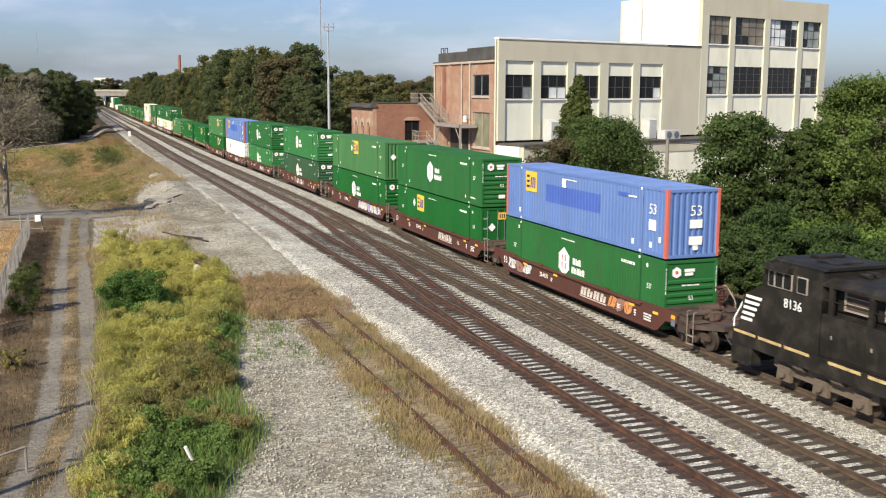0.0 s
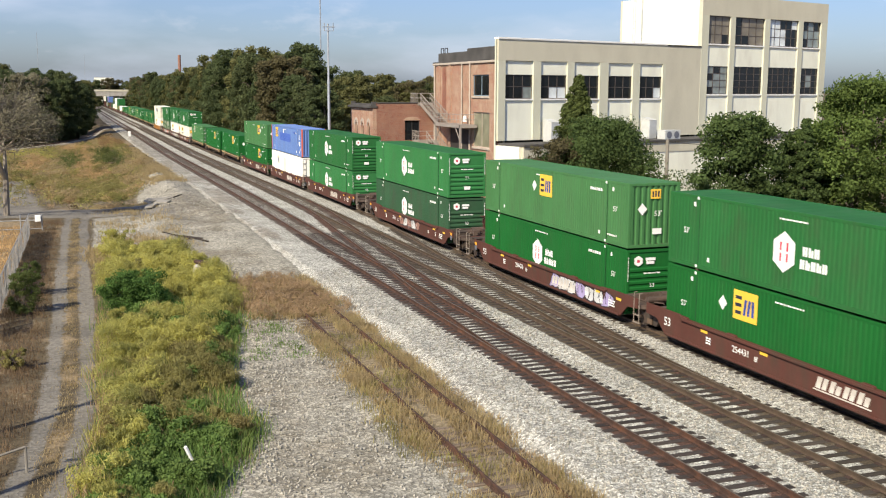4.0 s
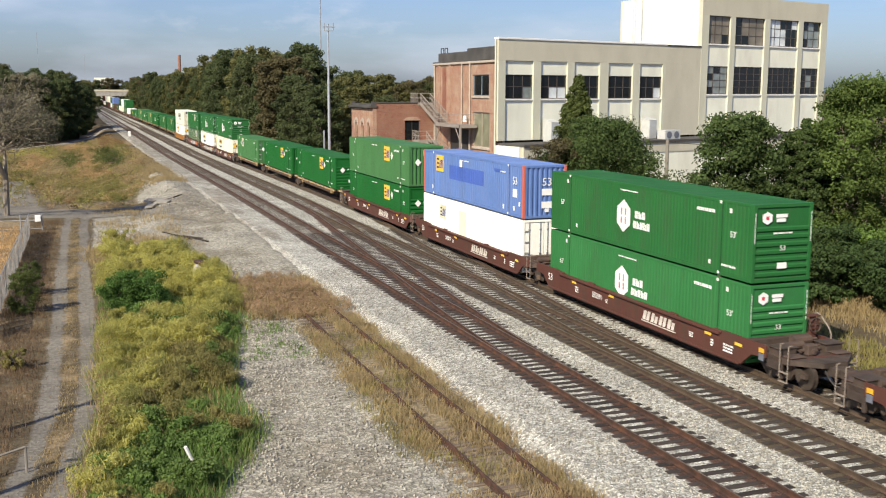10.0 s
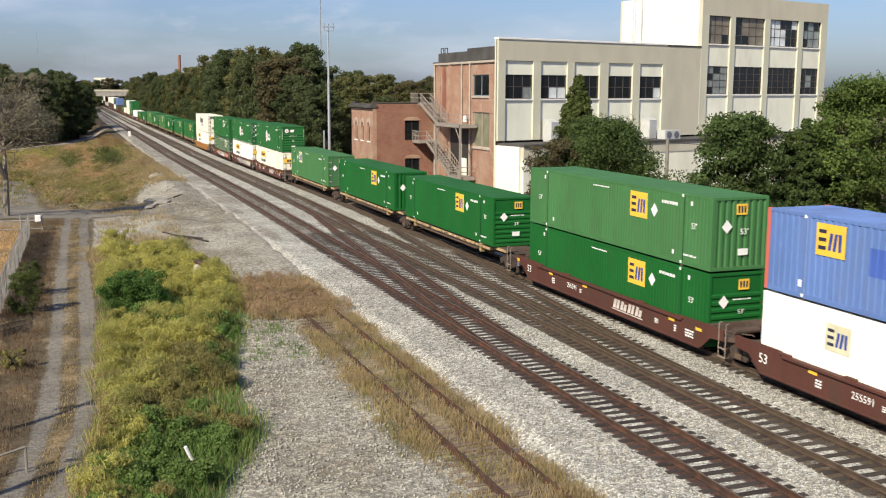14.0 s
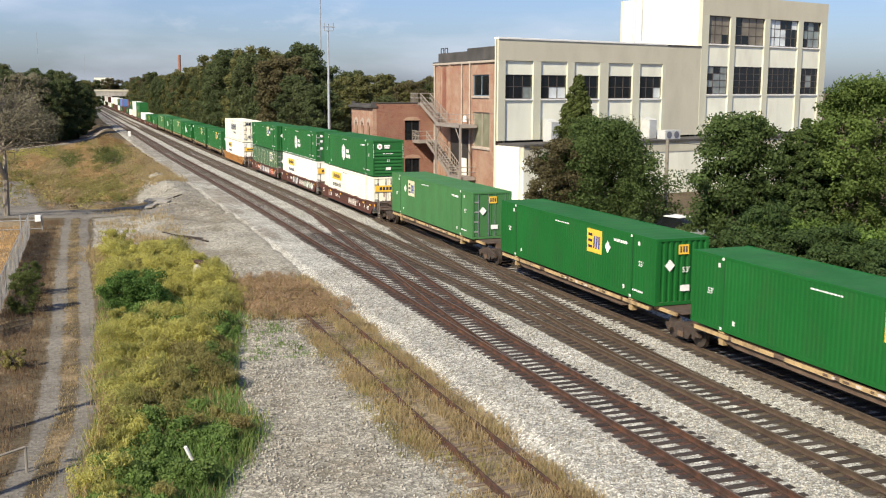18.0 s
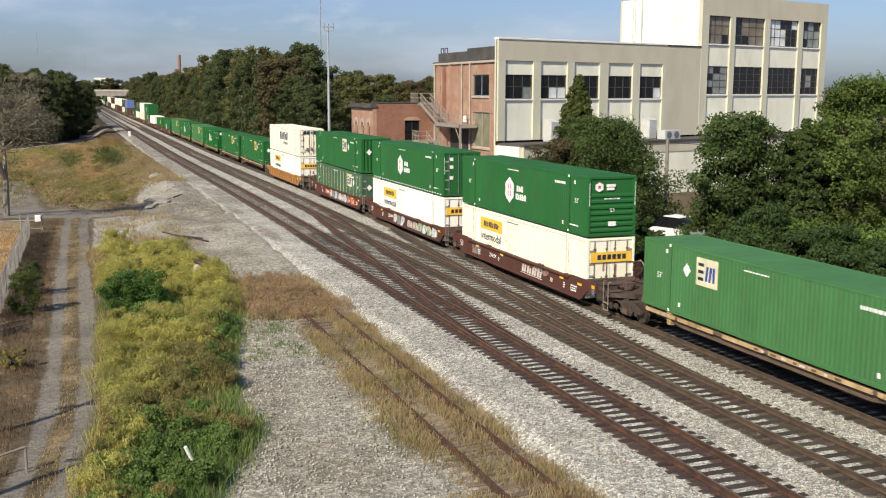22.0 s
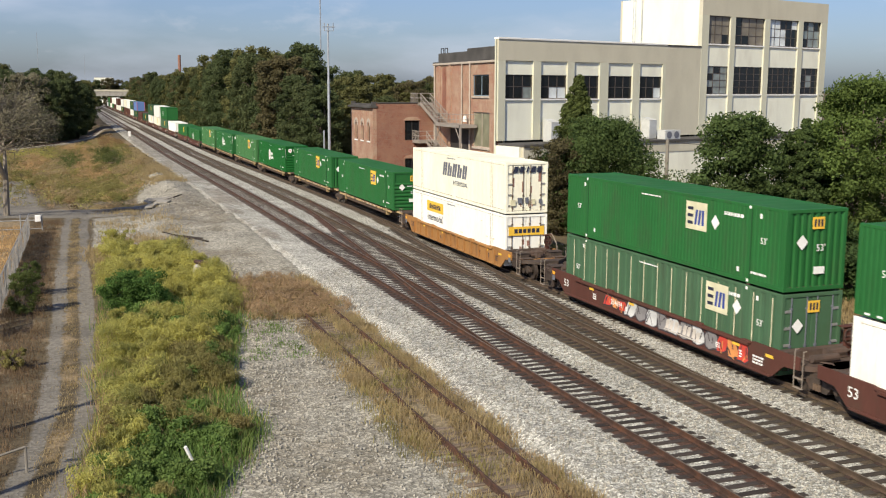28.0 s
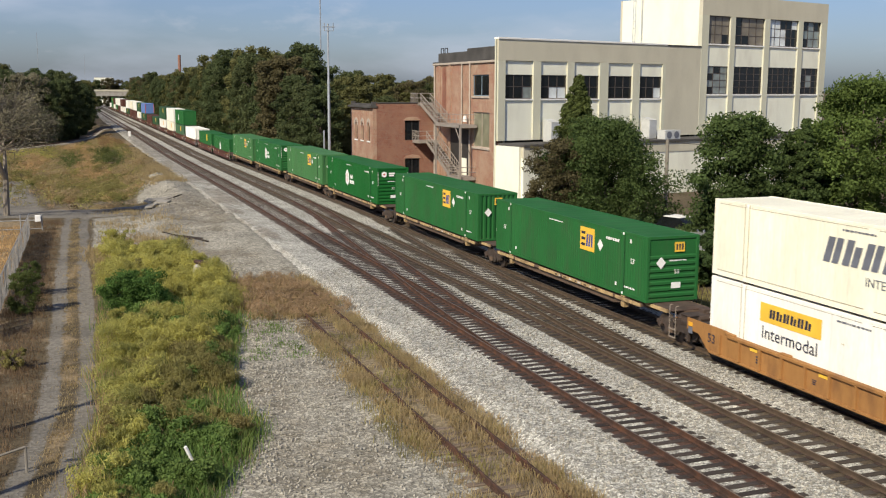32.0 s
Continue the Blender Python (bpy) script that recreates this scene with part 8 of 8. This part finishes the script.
for k, y in enumerate(ysp):
    for d, zz in ((-2.6, -0.1), (-1.4, 0.14), (1.4, 0.14), (3.0, -0.1)):
        sb2.v.append((spur_x(y) + 0.6 * d, y - 0.85 * d, land(spur_x(y) + 0.6 * d, y - 0.85 * d) + zz))
    if k:
        sb2.f += [(4 * k - 4 + i, 4 * k - 3 + i, 4 * k + 1 + i, 4 * k + i) for i in range(3)]
part("gravel_bed", sb2, M["gravel_bed"], spur, "pale gravel bed")
for d in (-0.75, 0.75):
    part("rail", MB().tube([(spur_x(y) + 0.6 * d, y - 0.85 * d, land(spur_x(y) + 0.6 * d, y - 0.85 * d) + 0.26) for y in ysp], 0.09, 5), M["rail"], spur)

M["heap_stone"] = mat("grey_heap_stone", (0.24, 0.225, 0.20), 0.9, 0, 0.25, 1.5, island=0.35)
# cars parked between the line and the works
def parked_car(x, y, turn, key, label, van=False):
    car = thing("parked_car", label, "car", "parked cars", at=pose(x, y, land(x, y) + 0.02, 0, 0, turn))
    top = 1.75 if van else 1.45
    part("body", MB().prism([(-2.25, 0.35), (-2.3, 0.75), (-2.1, 0.92), (-1.2, 0.98), (1.5, 0.98), (2.2, 0.85), (2.3, 0.6), (2.2, 0.35)], 0, -0.88, 0.88), M[key], car)
    part("cabin", MB().prism([(-1.25, 0.97), (-0.55, top), (1.0, top), (1.75, 0.97)], 0, -0.76, 0.76), M["glass"], car, "dark glazed cabin")
    part("roof", MB().box(-0.74, 0.74, -0.5, 0.95, top - 0.02, top + 0.05, 0.02), M[key], car)
    for sx in (-1, 1):
        for yy in (-1.4, 1.4):
            w = part("wheel", MB().cyl((sx * 0.70, yy, 0.32), (sx * 0.90, yy, 0.32), 0.32, n=14), M["frame_dark"], car, "black tyre")
            part("rim", MB().cyl((sx * 0.885, yy, 0.32), (sx * 0.91, yy, 0.32), 0.19, n=10), M["steel"], w)
        part("headlight", MB().box(sx * 0.62 - 0.16, sx * 0.62 + 0.16, -2.31, -2.24, 0.66, 0.82, 0.02), M["mark"], car)


M["car_silver"] = mat("silver_car_paint", (0.45, 0.46, 0.47), 0.3, 0.4, 0.05, 1)
parked_car(39.6, 51.2, 62, "white_trim", "white pickup parked in shade under trees", True)
parked_car(38.2, 54.6, 62, "car_silver", "silver saloon car parked under the trees")
parked_car(40.5, 61.0, 20, "white_trim", "white car parked by the annex wall", True)

# slatted chain-link fence on the left of the wheel track
fence = thing("yard_fence", "grey slatted chain-link fence beside the wheel track", "fence")


def fence_x(y):
    return -3.3 + 0.022 * (y - 51)


y = 46.0
k = 0
slat = fixed(mesh_of("slat", MB().box(-0.006, 0.006, -0.055, 0.055, 0.05, 1.5), M["fence_slat"]))
while y < 79:
    if k % 20 == 0:
        part("post", MB().cyl((0, 0, -0.2), (0, 0, 1.62), 0.035, n=7), M["fence"], fence, at=pose(fence_x(y), y, land(fence_x(y), y)))
    if rw.random() < 0.94:
        part("slat", slat, None, fence, at=pose(fence_x(y), y, land(fence_x(y), y), rw.uniform(-2, 2), rw.uniform(-2, 2), 0))
    y += 0.165
    k += 1
part("top_tube", MB().cyl((fence_x(46), 46, land(fence_x(46), 46) + 1.53), (fence_x(79), 79, land(fence_x(79), 79) + 1.53), 0.025, n=6), M["fence"], fence)
gate = thing("pipe_gate", "grey pipe gate with a white box on its post", "gate")
gz = land(-2.6, 82) - 0.35
part("rail", MB().cyl((-4.9, 82, gz + 1.15), (-1.9, 82, gz + 1.15), 0.04, n=6).cyl((-4.9, 82, gz + 0.5), (-1.9, 82, gz + 0.5), 0.03, n=6), M["fence"], gate)
for x in (-4.9, -3.4, -1.9):
    part("post", MB().cyl((x, 82, gz - 0.2), (x, 82, gz + 1.6), 0.05, n=7), M["fence"], gate)
part("white_box", MB().box(-2.38, -1.96, 81.65, 81.9, gz + 1.05, gz + 1.55, 0.03), M["white_trim"], gate, "white sign box")
# poles that stand out of sight on the left; their shadows lie over the wheel tracks
for x, y, h in ((-9.2, 28.3, 9.2), (-8.0, 23.6, 8.4)):
    q = thing("utility_pole", "weathered timber utility pole with a crossarm", "utility pole", "poles by the yard")
    part("pole", MB().cyl((x, y, -0.6), (x, y, h), 0.16, 0.12, n=9), M["pole"], q)
    part("crossarm", MB().box(x - 0.9, x + 0.9, y - 0.06, y + 0.06, h - 0.6, h - 0.45), M["pole"], q)
put(make_tree("shrub", "dark scrubby shrub against the fence", 2.2, 1.25, 0.0, "round", M["leaf_olive"], 70, 170, 0.032, 71, 0.04, "bush"), -2.15, 51.3)
put(make_tree("shrub", "dark scrubby shrub against the fence", 1.9, 0.95, 0.0, "round", M["leaf_olive"], 50, 150, 0.032, 72, 0.04, "bush"), -2.0, 55.8)
put(make_tree("shrub", "dark scrubby shrub against the fence", 0.8, 0.7, 0.0, "wide", M["weed_olive"], 40, 120, 0.03, 73, 0.04, "bush"), -2.3, 41.0)
put(make_tree("shrub", "rounded yellow-green shrub at the head of the weeds", 1.9, 1.3, 0.0, "wide", M["weed"], 60, 130, 0.035, 74, 0.04, "bush"), 3.0, 67.5)
lump = thing("rubble_bag", "split pale bag of rubble with a dark flap among weeds", "rubble", at=pose(6.55, 55.6, land(6.55, 55.6) + 1.05, 8, 12, 30))
part("bag", MB().box(-0.30, 0.30, -0.26, 0.26, -1.2, 0.12, 0.14), M["concrete"], lump)
part("flap", MB().box(-0.30, 0.42, -0.32, 0.32, 0.12, 0.32, 0.08), M["rail"], lump, "dark brown flap")
for k, (x, y, w, d) in enumerate(((4.9, 66.6, 1.3, 0.5), (5.6, 68.0, 0.9, 0.5), (2.2, 71.0, 0.8, 0.5))):
    single("concrete_slab", MB().box(-w / 2, w / 2, -d / 2, d / 2, -0.1, 0.16, 0.05), M["white_wall"], "flat broken slab of pale concrete", "rubble", "rubble slabs", at=pose(x, y, land(x, y) + 0.06, 3, -4, 25 * k))
for k, (x, y, ln, a) in enumerate(((7.2, 74.8, 3.4, 118), (7.9, 73.6, 2.4, 140), (8.6, 72.0, 1.6, 125), (9.4, 97.5, 3.0, 60))):
    single("scrap_pole", MB().cyl((-ln / 2, 0, 0.05), (ln / 2, 0, 0.18), 0.06, 0.05, n=6), M["tie"], "dark scrap timber lying on gravel", "scrap timber", "scrap timbers", at=pose(x, y, land(x, y) + 0.05, 0, 0, a))
single("bent_pipe", MB().tube([(0, 0, -0.2), (0, 0, 0.75), (-0.9, -0.25, 0.6), (-0.95, -0.27, -0.2)], 0.035, 6), M["pole"], "bent grey pipe rail by the wheel track", "pipe", at=pose(-1.45, 29.4, land(-1.45, 29.4)))
stake = single("white_stake", MB().cyl((0.12, 0, -0.4), (-0.30, -0.05, 0.62), 0.05, n=7), M["white_trim"], "leaning white plastic marker stake", "stake", at=pose(2.95, 27.2, land(2.95, 27.2) + 0.40))
sw = thing("switch_stand", "white switch stand marker beside the track", "sign")
part("post", MB().cyl((13.4, 233, -1.2), (13.4, 233, 0.9), 0.06, n=6), M["iron"], sw)
part("target", MB().box(13.1, 13.65, 232.9, 233.0, -0.2, 0.9, 0.03), M["white_trim"], sw, "white target")

# stones and slabs on the gravel heap
hs, rh = MB(), np.random.default_rng(77)
for k in range(1500):
    x, y = rh.uniform(5.8, 12.5), rh.uniform(86, 138)
    r = rh.uniform(0.03, 0.085) * (1.6 if rh.random() < 0.06 else 1)
    hs.add(octa * r * rh.uniform(0.5, 1.3, (6, 1)) + np.array((x, y, land(x, y) + r * 0.3)), otri)
single("heap_stones", hs, M["heap_stone"], "coarse grey stones on the gravel heap", "stones", kind="stuff")
for k in range(9):
    x, y = 7.0 + rh.uniform(-0.6, 1.6), 97.5 + rh.uniform(-3.5, 3.5)
    single("broken_slab", MB().box(-0.7, 0.7, -0.4, 0.4, -0.08, 0.10, 0.03), M["heap_stone"], "tilted broken slab on the gravel heap", "rubble", "slabs on the heap", at=pose(x, y, land(x, y) + 0.12, rh.uniform(-10, 10), rh.uniform(-14, 4), rh.uniform(0, 180)))

motions()
